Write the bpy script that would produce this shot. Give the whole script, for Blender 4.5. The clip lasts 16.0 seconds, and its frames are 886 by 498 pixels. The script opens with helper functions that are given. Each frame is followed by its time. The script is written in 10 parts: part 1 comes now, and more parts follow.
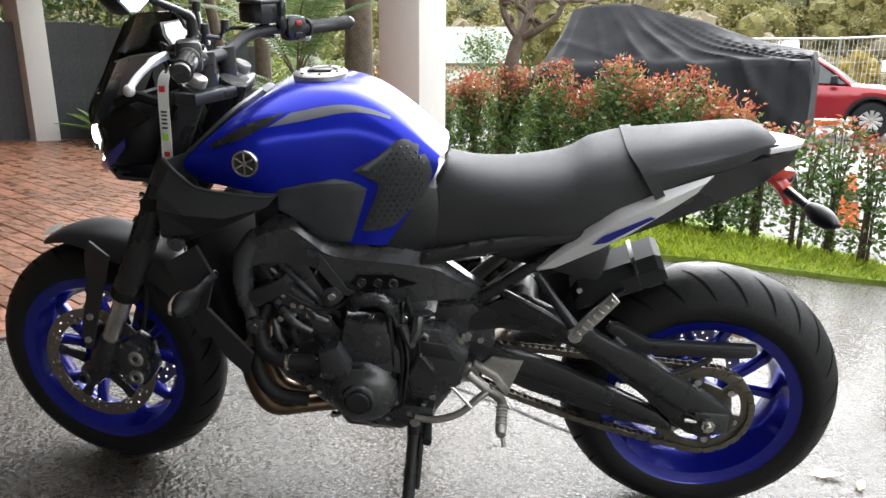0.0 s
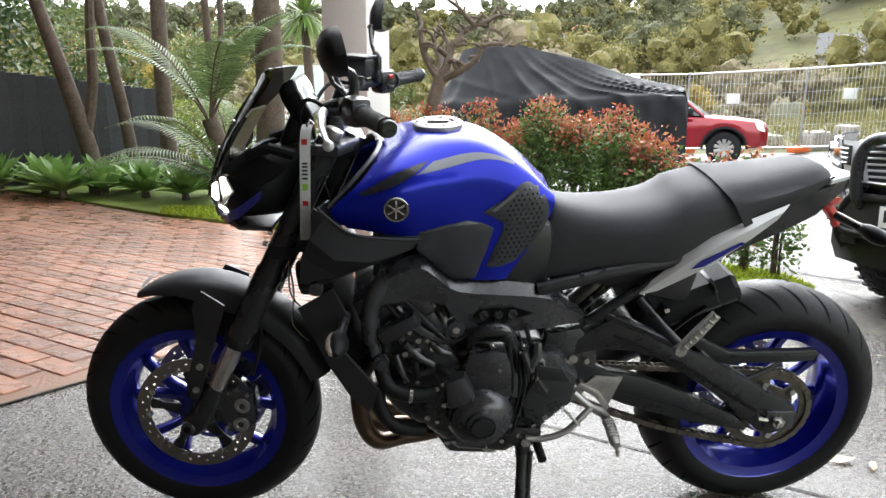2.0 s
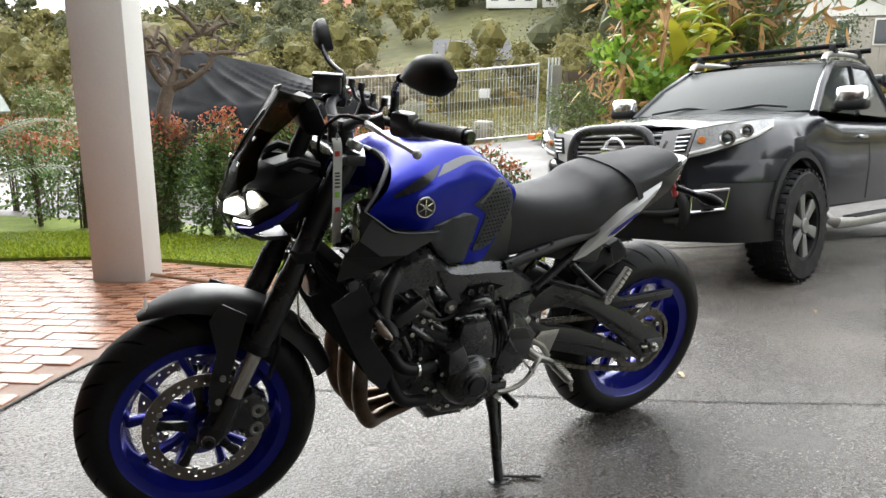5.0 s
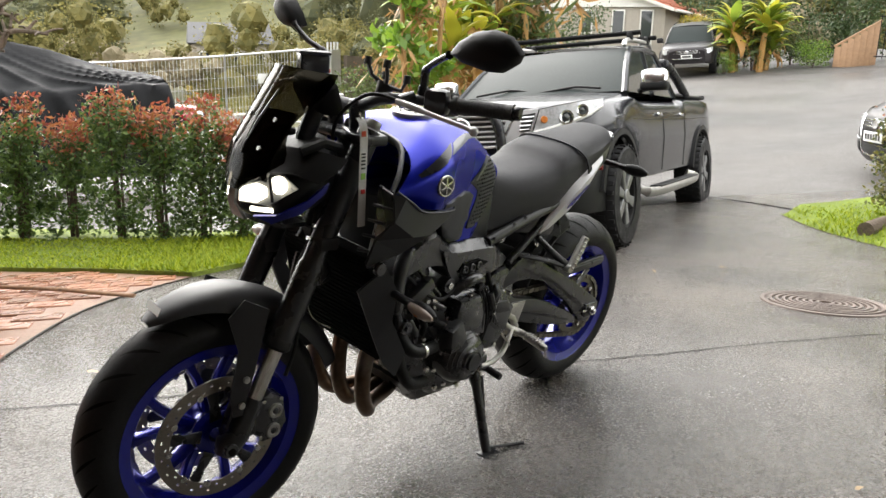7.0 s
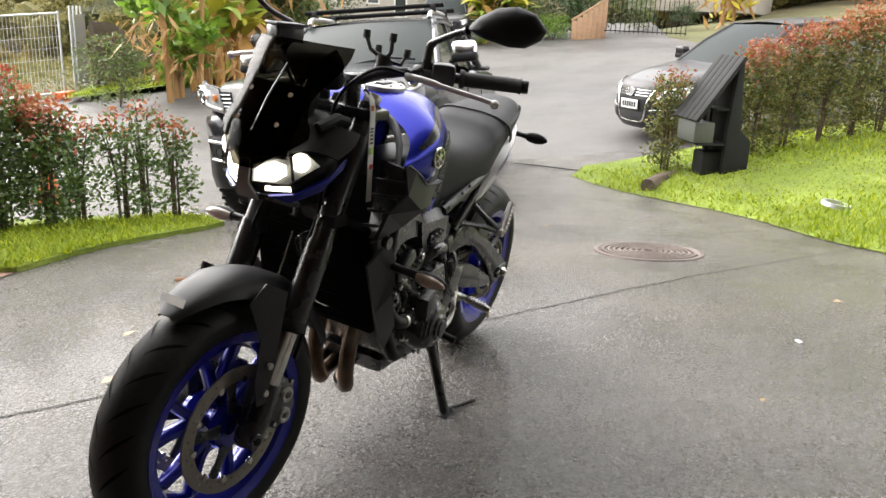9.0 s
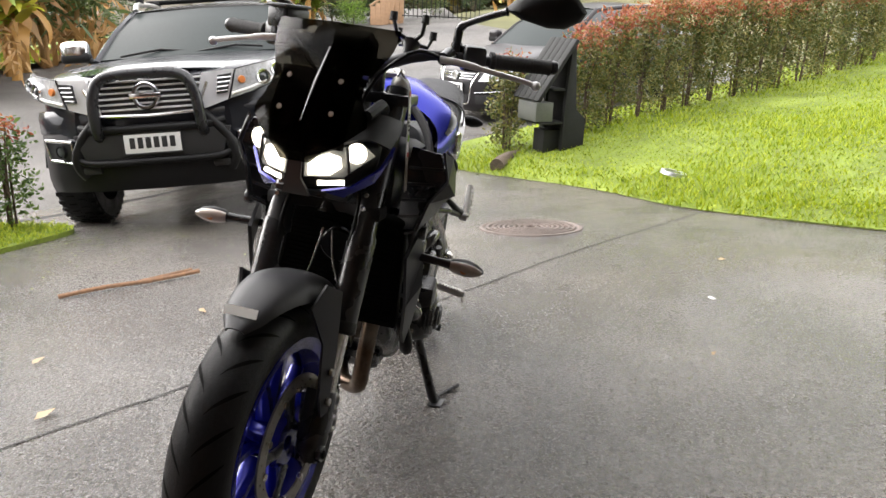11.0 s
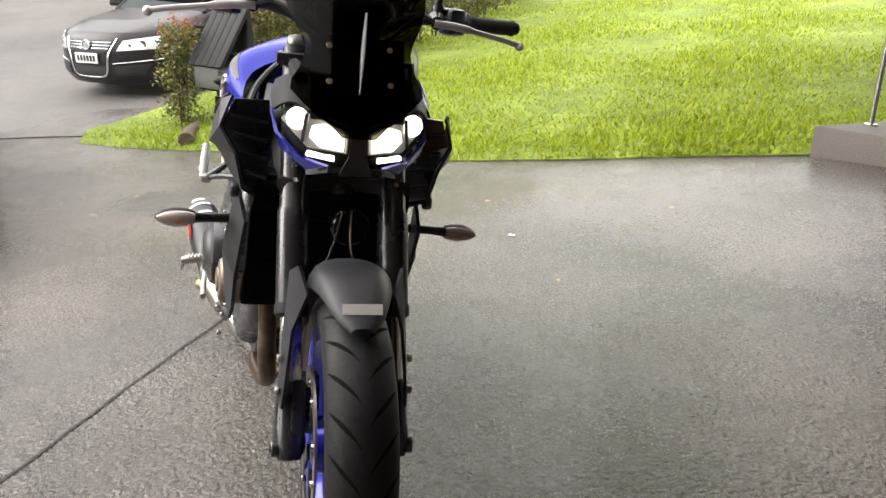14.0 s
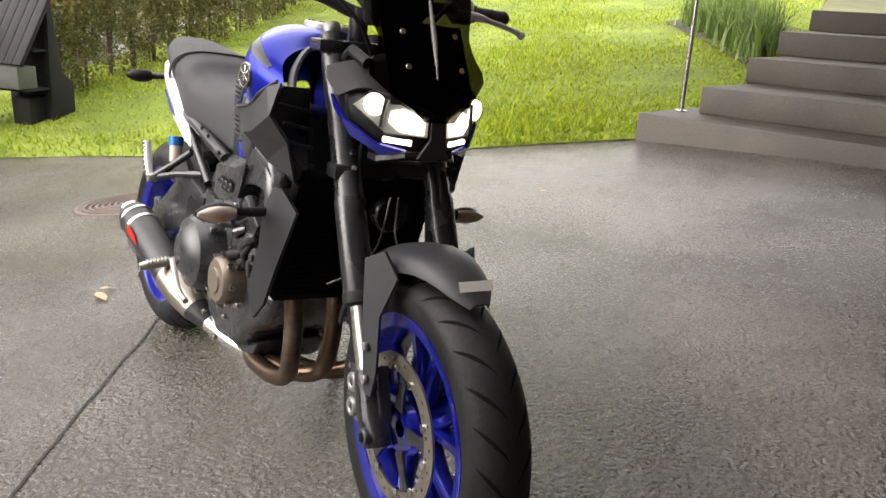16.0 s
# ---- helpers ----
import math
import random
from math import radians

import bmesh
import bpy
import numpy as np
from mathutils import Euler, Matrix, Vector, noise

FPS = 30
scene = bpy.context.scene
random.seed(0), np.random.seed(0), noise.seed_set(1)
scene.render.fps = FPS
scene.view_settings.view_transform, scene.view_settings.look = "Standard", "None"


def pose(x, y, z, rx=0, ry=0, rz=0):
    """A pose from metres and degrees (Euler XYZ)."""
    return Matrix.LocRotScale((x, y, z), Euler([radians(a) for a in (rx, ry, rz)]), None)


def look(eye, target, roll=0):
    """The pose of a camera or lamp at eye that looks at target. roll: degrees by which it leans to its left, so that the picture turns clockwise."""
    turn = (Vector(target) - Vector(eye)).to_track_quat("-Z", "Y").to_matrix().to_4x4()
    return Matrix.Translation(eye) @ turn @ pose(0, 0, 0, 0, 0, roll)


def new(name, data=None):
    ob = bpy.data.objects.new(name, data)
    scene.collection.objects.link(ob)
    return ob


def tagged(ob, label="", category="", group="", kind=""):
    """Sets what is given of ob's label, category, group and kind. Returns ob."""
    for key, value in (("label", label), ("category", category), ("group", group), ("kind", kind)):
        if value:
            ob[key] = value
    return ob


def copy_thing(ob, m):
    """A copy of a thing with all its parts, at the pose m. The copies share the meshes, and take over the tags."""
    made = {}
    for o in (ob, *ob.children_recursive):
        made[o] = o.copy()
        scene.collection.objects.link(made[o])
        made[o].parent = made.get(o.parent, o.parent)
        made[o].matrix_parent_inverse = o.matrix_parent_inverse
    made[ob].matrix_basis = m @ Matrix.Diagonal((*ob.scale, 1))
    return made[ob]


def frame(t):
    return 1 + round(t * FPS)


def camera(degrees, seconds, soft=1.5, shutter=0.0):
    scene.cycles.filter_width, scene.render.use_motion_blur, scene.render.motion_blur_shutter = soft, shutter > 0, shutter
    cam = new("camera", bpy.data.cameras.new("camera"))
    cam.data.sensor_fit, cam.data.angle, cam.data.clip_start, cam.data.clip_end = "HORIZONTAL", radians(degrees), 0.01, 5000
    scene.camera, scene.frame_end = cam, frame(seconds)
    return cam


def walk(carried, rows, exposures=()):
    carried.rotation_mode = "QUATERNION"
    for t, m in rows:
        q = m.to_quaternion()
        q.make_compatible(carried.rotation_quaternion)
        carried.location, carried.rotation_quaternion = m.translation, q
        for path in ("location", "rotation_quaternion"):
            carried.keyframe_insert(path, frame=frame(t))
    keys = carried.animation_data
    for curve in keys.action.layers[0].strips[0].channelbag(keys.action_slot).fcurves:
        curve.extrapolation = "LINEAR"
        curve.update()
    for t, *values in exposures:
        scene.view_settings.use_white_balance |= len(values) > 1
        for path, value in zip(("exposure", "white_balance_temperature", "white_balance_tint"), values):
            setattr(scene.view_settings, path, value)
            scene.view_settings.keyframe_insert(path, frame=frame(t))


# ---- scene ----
from mathutils import geometry

cam = camera(58.9, 16.0)
METRES, EYE, TILT, LEAN, TURN = 4.7, 1.162, -17.27, -0.34, 0.0
ROWS = [
    (0.0, 0.0, 0.0, 0.0, 0.0, 0.0, -0.0),
    (0.5, -0.0332, -0.0033, 0.0063, -1.42, 0.7, 0.53),
    (1.0, -0.0689, -0.0111, 0.0037, -3.49, 1.82, 1.16),
    (1.5, -0.0944, -0.0192, 0.005, -7.03, 2.22, 2.43),
    (2.0, -0.1229, -0.0203, 0.0029, -9.85, 2.29, 3.14),
    (2.5, -0.1605, -0.0179, 0.0018, -13.09, 2.15, 3.33),
    (3.0, -0.191, -0.0171, 0.0069, -17.94, 2.29, 3.85),
    (3.5, -0.2293, -0.0178, 0.0096, -23.29, 2.3, 6.11),
    (4.0, -0.2578, -0.0227, 0.0112, -27.55, 1.61, 8.17),
    (6.5, -0.3857, 0.051, 0.0324, -47.64, -3.66, 11.66),
    (7.0, -0.4046, 0.0788, 0.0375, -52.43, -4.84, 12.84),
    (7.5, -0.4194, 0.0997, 0.0465, -56.39, -5.53, 12.75),
    (8.0, -0.4355, 0.1268, 0.0522, -61.25, -6.82, 12.95),
    (8.5, -0.458, 0.1533, 0.06, -66.38, -9.33, 13.69),
    (11.0, -0.4879, 0.2915, 0.096, -86.41, -16.17, 14.98),
    (11.5, -0.4786, 0.3254, 0.1024, -91.4, -18.44, 15.27),
    (12.0, -0.4731, 0.3522, 0.1116, -95.94, -19.24, 14.38),
    (12.5, -0.4751, 0.3817, 0.1199, -100.35, -20.02, 14.1),
    (13.0, -0.4805, 0.4135, 0.1308, -105.83, -22.15, 14.0),
    (13.5, -0.4728, 0.4405, 0.1358, -111.03, -24.58, 13.89),
    (14.0, -0.4503, 0.4663, 0.144, -116.25, -26.32, 13.6),
    (14.5, -0.4361, 0.4861, 0.1503, -119.36, -26.61, 12.58),
    (15.0, -0.4253, 0.5194, 0.1568, -123.4, -27.38, 11.35),
    (15.5, -0.4143, 0.5471, 0.1644, -128.81, -29.07, 10.19),
    (16.0, -0.3963, 0.5696, 0.1668, -132.43, -29.76, 9.72),
]
EXPOSURES = [(0.0, 1.98, 6150, 10), (1.5, 1.93, 6100, 10), (2.5, 1.79, 6050, 9), (4.0, 1.52, 6100, 9), (7.0, 1.73, 6550, 10), (12.0, 1.82, 6500, 13), (14.0, 1.74, 6600, 13), (16.0, 1.64, 6700, 13)]
walk(cam, [(t, pose(0, 0, EYE, TILT, LEAN, TURN) @ pose(METRES * x, METRES * y, METRES * z, 90 + pitch, roll, yaw)) for t, x, y, z, yaw, pitch, roll in ROWS],
     EXPOSURES)

# ---- light: overcast sky ----
world = bpy.data.worlds.new("sky")
scene.world = world
world.use_nodes = True
wn, wl = world.node_tree.nodes, world.node_tree.links
wn.clear()
sky = wn.new("ShaderNodeTexSky")
sky.sky_type = "NISHITA"
sky.sun_disc = False
sky.sun_elevation, sky.sun_rotation = radians(33), radians(20)
sky.air_density, sky.dust_density, sky.ozone_density = 1.0, 4.0, 1.0
grey = wn.new("ShaderNodeHueSaturation")
grey.inputs["Saturation"].default_value = 0.12
back = wn.new("ShaderNodeBackground")
back.inputs["Strength"].default_value = 0.15
wout = wn.new("ShaderNodeOutputWorld")
wl.new(sky.outputs["Color"], grey.inputs["Color"])
cloud = wn.new("ShaderNodeMix")
cloud.data_type = "RGBA"
cloud.inputs["Factor"].default_value = 0.7
cloud.inputs[7].default_value = (8.6, 8.6, 8.45, 1)
wl.new(grey.outputs["Color"], cloud.inputs[6])
wl.new(cloud.outputs[2], back.inputs["Color"])
wl.new(back.outputs["Background"], wout.inputs["Surface"])
sun = new("sun", bpy.data.lights.new("sun", "SUN"))
sun.data.energy, sun.data.angle, sun.data.color = 1.4, radians(60), (1.0, 0.96, 0.9)
# the sun's light comes from beyond the hedge, 33 degrees up
sun.matrix_world = look((0, 0, 30), (0 - 30 * math.sin(radians(20)) / math.tan(radians(33)), -30 * math.cos(radians(20)) / math.tan(radians(33)), 0))
scene.view_settings.exposure = 0.0

# ---- materials ----
def material(name, base, rough=0.5, metal=0.0, vary=0.25, scale=6.0, fine=60.0, bump=0.0, bump_scale=None, bump_depth=0.01, rough_vary=0.0,
             second=None, second_at=(0.5, 0.62), second_scale=2.0, coat=0.0, coat_rough=0.05, random_amount=0.0, island=0.0, spec=0.5, grit=0.0, grit_depth=0.42, grit_rough=0.0):
    """Principled surface: base colour varied at a coarse and a fine scale, with an optional second colour in stains, and a bump."""
    m = bpy.data.materials.new(name)
    m.use_nodes = True
    n, l = m.node_tree.nodes, m.node_tree.links
    p = n["Principled BSDF"]
    co = n.new("ShaderNodeTexCoord")
    big, small = n.new("ShaderNodeTexNoise"), n.new("ShaderNodeTexNoise")
    big.inputs["Scale"].default_value, small.inputs["Scale"].default_value = scale, fine
    big.inputs["Detail"].default_value, small.inputs["Detail"].default_value = 4, 3
    l.new(co.outputs["Object"], big.inputs["Vector"])
    l.new(co.outputs["Object"], small.inputs["Vector"])
    add = n.new("ShaderNodeMath")
    add.operation = "ADD"
    l.new(big.outputs["Fac"], add.inputs[0])
    l.new(small.outputs["Fac"], add.inputs[1])
    tone = n.new("ShaderNodeMapRange")
    tone.inputs["From Min"].default_value, tone.inputs["From Max"].default_value = 0.6, 1.4
    tone.inputs["To Min"].default_value, tone.inputs["To Max"].default_value = 1 - vary, 1 + vary
    l.new(add.outputs[0], tone.inputs["Value"])
    last = tone.outputs[0]
    for amount, kind, out in ((random_amount, "ShaderNodeObjectInfo", "Random"), (island, "ShaderNodeNewGeometry", "Random Per Island")):
        if amount:
            info = n.new(kind)
            span = n.new("ShaderNodeMapRange")
            span.inputs["To Min"].default_value, span.inputs["To Max"].default_value = 1 - amount, 1 + amount
            l.new(info.outputs[out], span.inputs["Value"])
            times = n.new("ShaderNodeMath")
            times.operation = "MULTIPLY"
            l.new(last, times.inputs[0])
            l.new(span.outputs[0], times.inputs[1])
            last = times.outputs[0]
    mix = n.new("ShaderNodeMix")
    mix.data_type, mix.blend_type = "RGBA", "MULTIPLY"
    mix.inputs["Factor"].default_value = 1.0
    l.new(last, mix.inputs[7])
    if second:
        stain = n.new("ShaderNodeTexNoise")
        stain.inputs["Scale"].default_value, stain.inputs["Detail"].default_value = second_scale, 5
        l.new(co.outputs["Object"], stain.inputs["Vector"])
        ramp = n.new("ShaderNodeMapRange")
        ramp.inputs["From Min"].default_value, ramp.inputs["From Max"].default_value = second_at
        l.new(stain.outputs["Fac"], ramp.inputs["Value"])
        two = n.new("ShaderNodeMix")
        two.data_type = "RGBA"
        two.inputs[6].default_value, two.inputs[7].default_value = (*base, 1), (*second, 1)
        l.new(ramp.outputs[0], two.inputs["Factor"])
        l.new(two.outputs[2], mix.inputs[6])
    else:
        mix.inputs[6].default_value = (*base, 1)
    coloured = mix.outputs[2]
    if grit:
        speck, speck_range, gritty = n.new("ShaderNodeTexNoise"), n.new("ShaderNodeMapRange"), n.new("ShaderNodeMix")
        speck.inputs["Scale"].default_value, speck.inputs["Detail"].default_value, speck.inputs["Roughness"].default_value = grit, 6, 0.75
        l.new(co.outputs["Object"], speck.inputs["Vector"])
        speck_range.inputs["From Min"].default_value, speck_range.inputs["From Max"].default_value = 0.36, 0.64
        speck_range.inputs["To Min"].default_value, speck_range.inputs["To Max"].default_value = 1 - grit_depth, 1 + grit_depth
        l.new(speck.outputs["Fac"], speck_range.inputs["Value"])
        gritty.data_type, gritty.blend_type = "RGBA", "MULTIPLY"
        gritty.inputs["Factor"].default_value = 1.0
        l.new(coloured, gritty.inputs[6])
        l.new(speck_range.outputs[0], gritty.inputs[7])
        coloured = gritty.outputs[2]
    l.new(coloured, p.inputs["Base Color"])
    p.inputs["Roughness"].default_value, p.inputs["Metallic"].default_value = rough, metal
    p.inputs["Coat Weight"].default_value, p.inputs["Coat Roughness"].default_value = coat, coat_rough
    p.inputs["Specular IOR Level"].default_value = spec
    if rough_vary:
        r = n.new("ShaderNodeMapRange")
        r.inputs["From Min"].default_value, r.inputs["From Max"].default_value = 0.35, 0.65
        r.inputs["To Min"].default_value, r.inputs["To Max"].default_value = max(0.02, rough - rough_vary), min(1, rough + rough_vary)
        l.new(big.outputs["Fac"], r.inputs["Value"])
        l.new(r.outputs[0], p.inputs["Roughness"])
        if grit_rough:
            pits, rougher = n.new("ShaderNodeMapRange"), n.new("ShaderNodeMath")
            pits.inputs["From Min"].default_value, pits.inputs["From Max"].default_value = 0.44, 0.60
            pits.inputs["To Min"].default_value, pits.inputs["To Max"].default_value = 0.0, grit_rough
            l.new(speck.outputs["Fac"], pits.inputs["Value"])
            rougher.operation = "ADD"
            l.new(r.outputs[0], rougher.inputs[0])
            l.new(pits.outputs[0], rougher.inputs[1])
            l.new(rougher.outputs[0], p.inputs["Roughness"])
    if bump:
        b = n.new("ShaderNodeBump")
        b.inputs["Strength"].default_value, b.inputs["Distance"].default_value = bump, bump_depth
        grain = n.new("ShaderNodeTexNoise")
        grain.inputs["Scale"].default_value, grain.inputs["Detail"].default_value = bump_scale or fine, 4
        l.new(co.outputs["Object"], grain.inputs["Vector"])
        l.new(grain.outputs["Fac"], b.inputs["Height"])
        l.new(b.outputs["Normal"], p.inputs["Normal"])
    return m


def leafy(name, a, b, light=0.35, rough=0.45):
    """Foliage: each leaf takes a tone between two greens, and lets some light through."""
    m = bpy.data.materials.new(name)
    m.use_nodes = True
    n, l = m.node_tree.nodes, m.node_tree.links
    p, out = n["Principled BSDF"], n["Material Output"]
    g = n.new("ShaderNodeNewGeometry")
    mix = n.new("ShaderNodeMix")
    mix.data_type = "RGBA"
    mix.inputs[6].default_value, mix.inputs[7].default_value = (*a, 1), (*b, 1)
    l.new(g.outputs["Random Per Island"], mix.inputs["Factor"])
    l.new(mix.outputs[2], p.inputs["Base Color"])
    p.inputs["Roughness"].default_value = rough
    tr = n.new("ShaderNodeBsdfTranslucent")
    l.new(mix.outputs[2], tr.inputs["Color"])
    sh = n.new("ShaderNodeMixShader")
    sh.inputs["Fac"].default_value = light
    l.new(p.outputs["BSDF"], sh.inputs[1])
    l.new(tr.outputs["BSDF"], sh.inputs[2])
    l.new(sh.outputs["Shader"], out.inputs["Surface"])
    return m


def glassy(name, tint, rough=0.02, clear=0.6):
    """A thin tinted pane: see-through, with gloss that rises towards grazing sight."""
    m = bpy.data.materials.new(name)
    m.use_nodes = True
    n, l = m.node_tree.nodes, m.node_tree.links
    out = n["Material Output"]
    n.remove(n["Principled BSDF"])
    clearly, gloss, edge, sh = n.new("ShaderNodeBsdfTransparent"), n.new("ShaderNodeBsdfGlossy"), n.new("ShaderNodeLayerWeight"), n.new("ShaderNodeMixShader")
    clearly.inputs["Color"].default_value = (*tint, 1)
    gloss.inputs["Roughness"].default_value = rough
    edge.inputs["Blend"].default_value = 0.5
    steep, span = n.new("ShaderNodeMath"), n.new("ShaderNodeMapRange")
    steep.operation = "POWER"
    steep.inputs[1].default_value = 4.0
    span.inputs["To Min"].default_value, span.inputs["To Max"].default_value = 0.005, 0.3
    l.new(edge.outputs["Facing"], steep.inputs[0])
    l.new(steep.outputs[0], span.inputs["Value"])
    l.new(span.outputs[0], sh.inputs["Fac"])
    l.new(clearly.outputs["BSDF"], sh.inputs[1])
    l.new(gloss.outputs["BSDF"], sh.inputs[2])
    l.new(sh.outputs["Shader"], out.inputs["Surface"])
    return m


def glowing(name, colour, strength):
    m = bpy.data.materials.new(name)
    m.use_nodes = True
    p = m.node_tree.nodes["Principled BSDF"]
    p.inputs["Base Color"].default_value = (*colour, 1)
    p.inputs["Emission Color"].default_value = (*colour, 1)
    p.inputs["Emission Strength"].default_value = strength
    return m


WET_CONCRETE = material("wet_concrete", (0.052, 0.044, 0.036), 0.19, grit=95, grit_depth=0.62, grit_rough=0.14, vary=0.45, scale=1.3, fine=140, bump=1.0, bump_scale=72, bump_depth=0.020, rough_vary=0.06, coat=0.14, coat_rough=0.15,
                        second=(0.098, 0.083, 0.068), second_at=(0.42, 0.68), second_scale=0.9, spec=0.85)
WET_ASPHALT = material("wet_asphalt", (0.105, 0.099, 0.094), 0.50, spec=0.16, grit=30, vary=0.35, scale=0.5, fine=90, bump=0.4, bump_scale=120, rough_vary=0.16, second=(0.066, 0.063, 0.061), second_at=(0.48, 0.66), second_scale=0.22)
PAVER = material("wet_clay_paver", (0.265, 0.122, 0.070), 0.34, spec=0.25, coat=0.16, coat_rough=0.2, vary=0.35, scale=9, fine=120, bump=0.3, bump_scale=90, rough_vary=0.15, random_amount=0.3)
PAVERS = material("wet_clay_pavers", (0.265, 0.122, 0.070), 0.34, spec=0.25, coat=0.16, coat_rough=0.2, vary=0.35, scale=9, fine=120, bump=0.3, bump_scale=90, rough_vary=0.15, island=0.3)
JOINT_SAND = material("joint_sand", (0.22, 0.125, 0.080), 0.6, bump=0.3)
SOIL = material("soil", (0.05, 0.04, 0.03), 0.9, vary=0.5, scale=5, bump=0.6, bump_scale=30)
TURF = material("turf_soil", (0.12, 0.165, 0.015), 0.9, vary=0.5, scale=3, fine=40, bump=0.5, bump_scale=60, second=(0.17, 0.22, 0.03), second_scale=1.2)
GRASS = leafy("grass_blades", (0.150, 0.235, 0.006), (0.38, 0.43, 0.016), 0.4, 0.65)
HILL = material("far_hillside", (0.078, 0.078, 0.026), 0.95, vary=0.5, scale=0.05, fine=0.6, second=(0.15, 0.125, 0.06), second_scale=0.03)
PLASTER = material("painted_plaster", (0.62, 0.60, 0.57), 0.75, vary=0.05, scale=2, fine=90, bump=0.15, bump_scale=120)
# Base is lowered to put the shade lying on the steps into the colour.
STEP_CONCRETE = material("step_concrete", (0.058, 0.048, 0.037), 0.6, vary=0.3, scale=2.5, fine=80, bump=0.35, bump_scale=90, second=(0.045, 0.038, 0.032), second_scale=1.5)
CEILING = material("eave_board", (0.30, 0.23, 0.17), 0.7, vary=0.05, scale=2)
WALL = material("weatherboard_paint", (0.30, 0.28, 0.26), 0.7, vary=0.08, scale=2)
BLACK_FENCE = material("black_stained_timber", (0.034, 0.037, 0.041), 0.6, vary=0.4, scale=4, fine=50, bump=0.3, bump_scale=40, random_amount=0.3)
BARK = material("bark", (0.10, 0.075, 0.055), 0.9, vary=0.5, scale=14, fine=70, bump=0.7, bump_scale=40)
GALV = material("galvanised_steel", (0.55, 0.56, 0.57), 0.45, metal=0.9, vary=0.1)
LEAF = leafy("hedge_leaf", (0.03, 0.07, 0.014), (0.13, 0.20, 0.045))
RED_LEAF = leafy("young_red_leaf", (0.25, 0.045, 0.035), (0.38, 0.16, 0.055))

# the motorcycle's
BLUE = material("blue_metallic_paint", (0.006, 0.013, 0.33), 0.27, metal=0.4, vary=0.06, scale=3, fine=900, coat=0.12, spec=0.2)
RIM_BLUE = material("blue_rim_paint", (0.008, 0.012, 0.26), 0.25, metal=0.4, vary=0.08, scale=8, fine=200, coat=0.6)
BLACK = material("satin_black_paint", (0.0175, 0.018, 0.0205), 0.28, vary=0.3, scale=9, fine=120, rough_vary=0.08, spec=0.5)
ENGINE = material("black_engine_paint", (0.027, 0.028, 0.0315), 0.28, spec=0.75, vary=0.4, scale=14, fine=160, bump=0.06, bump_scale=220, rough_vary=0.1)
PLASTIC = material("textured_black_plastic", (0.017, 0.0174, 0.0196), 0.38, spec=0.5, vary=0.25, scale=7, fine=300, bump=0.1, bump_scale=500)
GREY_PANEL = material("matt_grey_plastic", (0.026, 0.0266, 0.030), 0.46, spec=0.32, vary=0.15, scale=5, fine=300, rough_vary=0.06)
TANK_SIDE = material("dark_grey_tank_panel", (0.026, 0.028, 0.034), 0.45, vary=0.15, scale=6, fine=400, bump=0.08, bump_scale=600)
VINYL = material("seat_vinyl", (0.048, 0.0485, 0.052), 0.60, spec=0.16, vary=0.15, scale=6, fine=250, bump=0.25, bump_scale=700, rough_vary=0.06)
RUBBER = material("tyre_rubber", (0.013, 0.013, 0.0138), 0.48, spec=0.16, vary=0.3, scale=10, fine=120, bump=0.15, bump_scale=300, rough_vary=0.12)
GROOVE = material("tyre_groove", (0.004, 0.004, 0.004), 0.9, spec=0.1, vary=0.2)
GRIP = material("rubber_grip", (0.02, 0.02, 0.02), 0.7, vary=0.3, fine=200, bump=0.3, bump_scale=400)
SILVER = material("silver_paint", (0.60, 0.60, 0.61), 0.35, metal=0.3, vary=0.08, scale=6, fine=300)
ALLOY = material("cast_alloy", (0.42, 0.41, 0.39), 0.42, metal=0.85, vary=0.2, scale=14, fine=160, bump=0.1)
STEEL = material("bright_steel", (0.62, 0.61, 0.59), 0.25, metal=1.0, vary=0.12, scale=20, fine=200)
DISC = material("brake_disc_steel", (0.30, 0.27, 0.23), 0.35, metal=0.9, vary=0.25, scale=12, fine=300)
CHAIN = material("greasy_chain_steel", (0.16, 0.145, 0.12), 0.5, metal=0.8, vary=0.4, scale=40, fine=200)
HEADER = material("heat_stained_steel", (0.13, 0.088, 0.060), 0.35, metal=0.9, vary=0.35, scale=8, fine=60, second=(0.21, 0.175, 0.14), second_scale=6)
CARBON = material("dark_muffler_sleeve", (0.022, 0.022, 0.024), 0.4, vary=0.3, scale=60, fine=300, spec=0.4)
MAGNESIUM = material("bronzed_engine_cover", (0.20, 0.165, 0.13), 0.45, metal=0.6, vary=0.2, scale=14, fine=160, bump=0.08)
RED = material("red_plastic", (0.45, 0.02, 0.015), 0.3, vary=0.1, coat=0.3)
FLASH = material("grey_tank_flash", (0.10, 0.104, 0.115), 0.32, metal=0.3, vary=0.1, coat=0.4)
WHITE_MARK = material("white_print", (0.72, 0.72, 0.70), 0.5, vary=0.04)
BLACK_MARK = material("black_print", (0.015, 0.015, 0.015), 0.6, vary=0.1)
GREEN_MARK = material("green_print", (0.25, 0.5, 0.06), 0.6, vary=0.1)
RIBBON = material("woven_white_ribbon", (0.58, 0.58, 0.57), 0.8, vary=0.1, scale=30, fine=400, bump=0.2, bump_scale=900)
HOUSING = material("matt_mirror_housing", (0.008, 0.0082, 0.009), 0.5, spec=0.18, vary=0.25, scale=9, fine=300, bump=0.1, bump_scale=500)
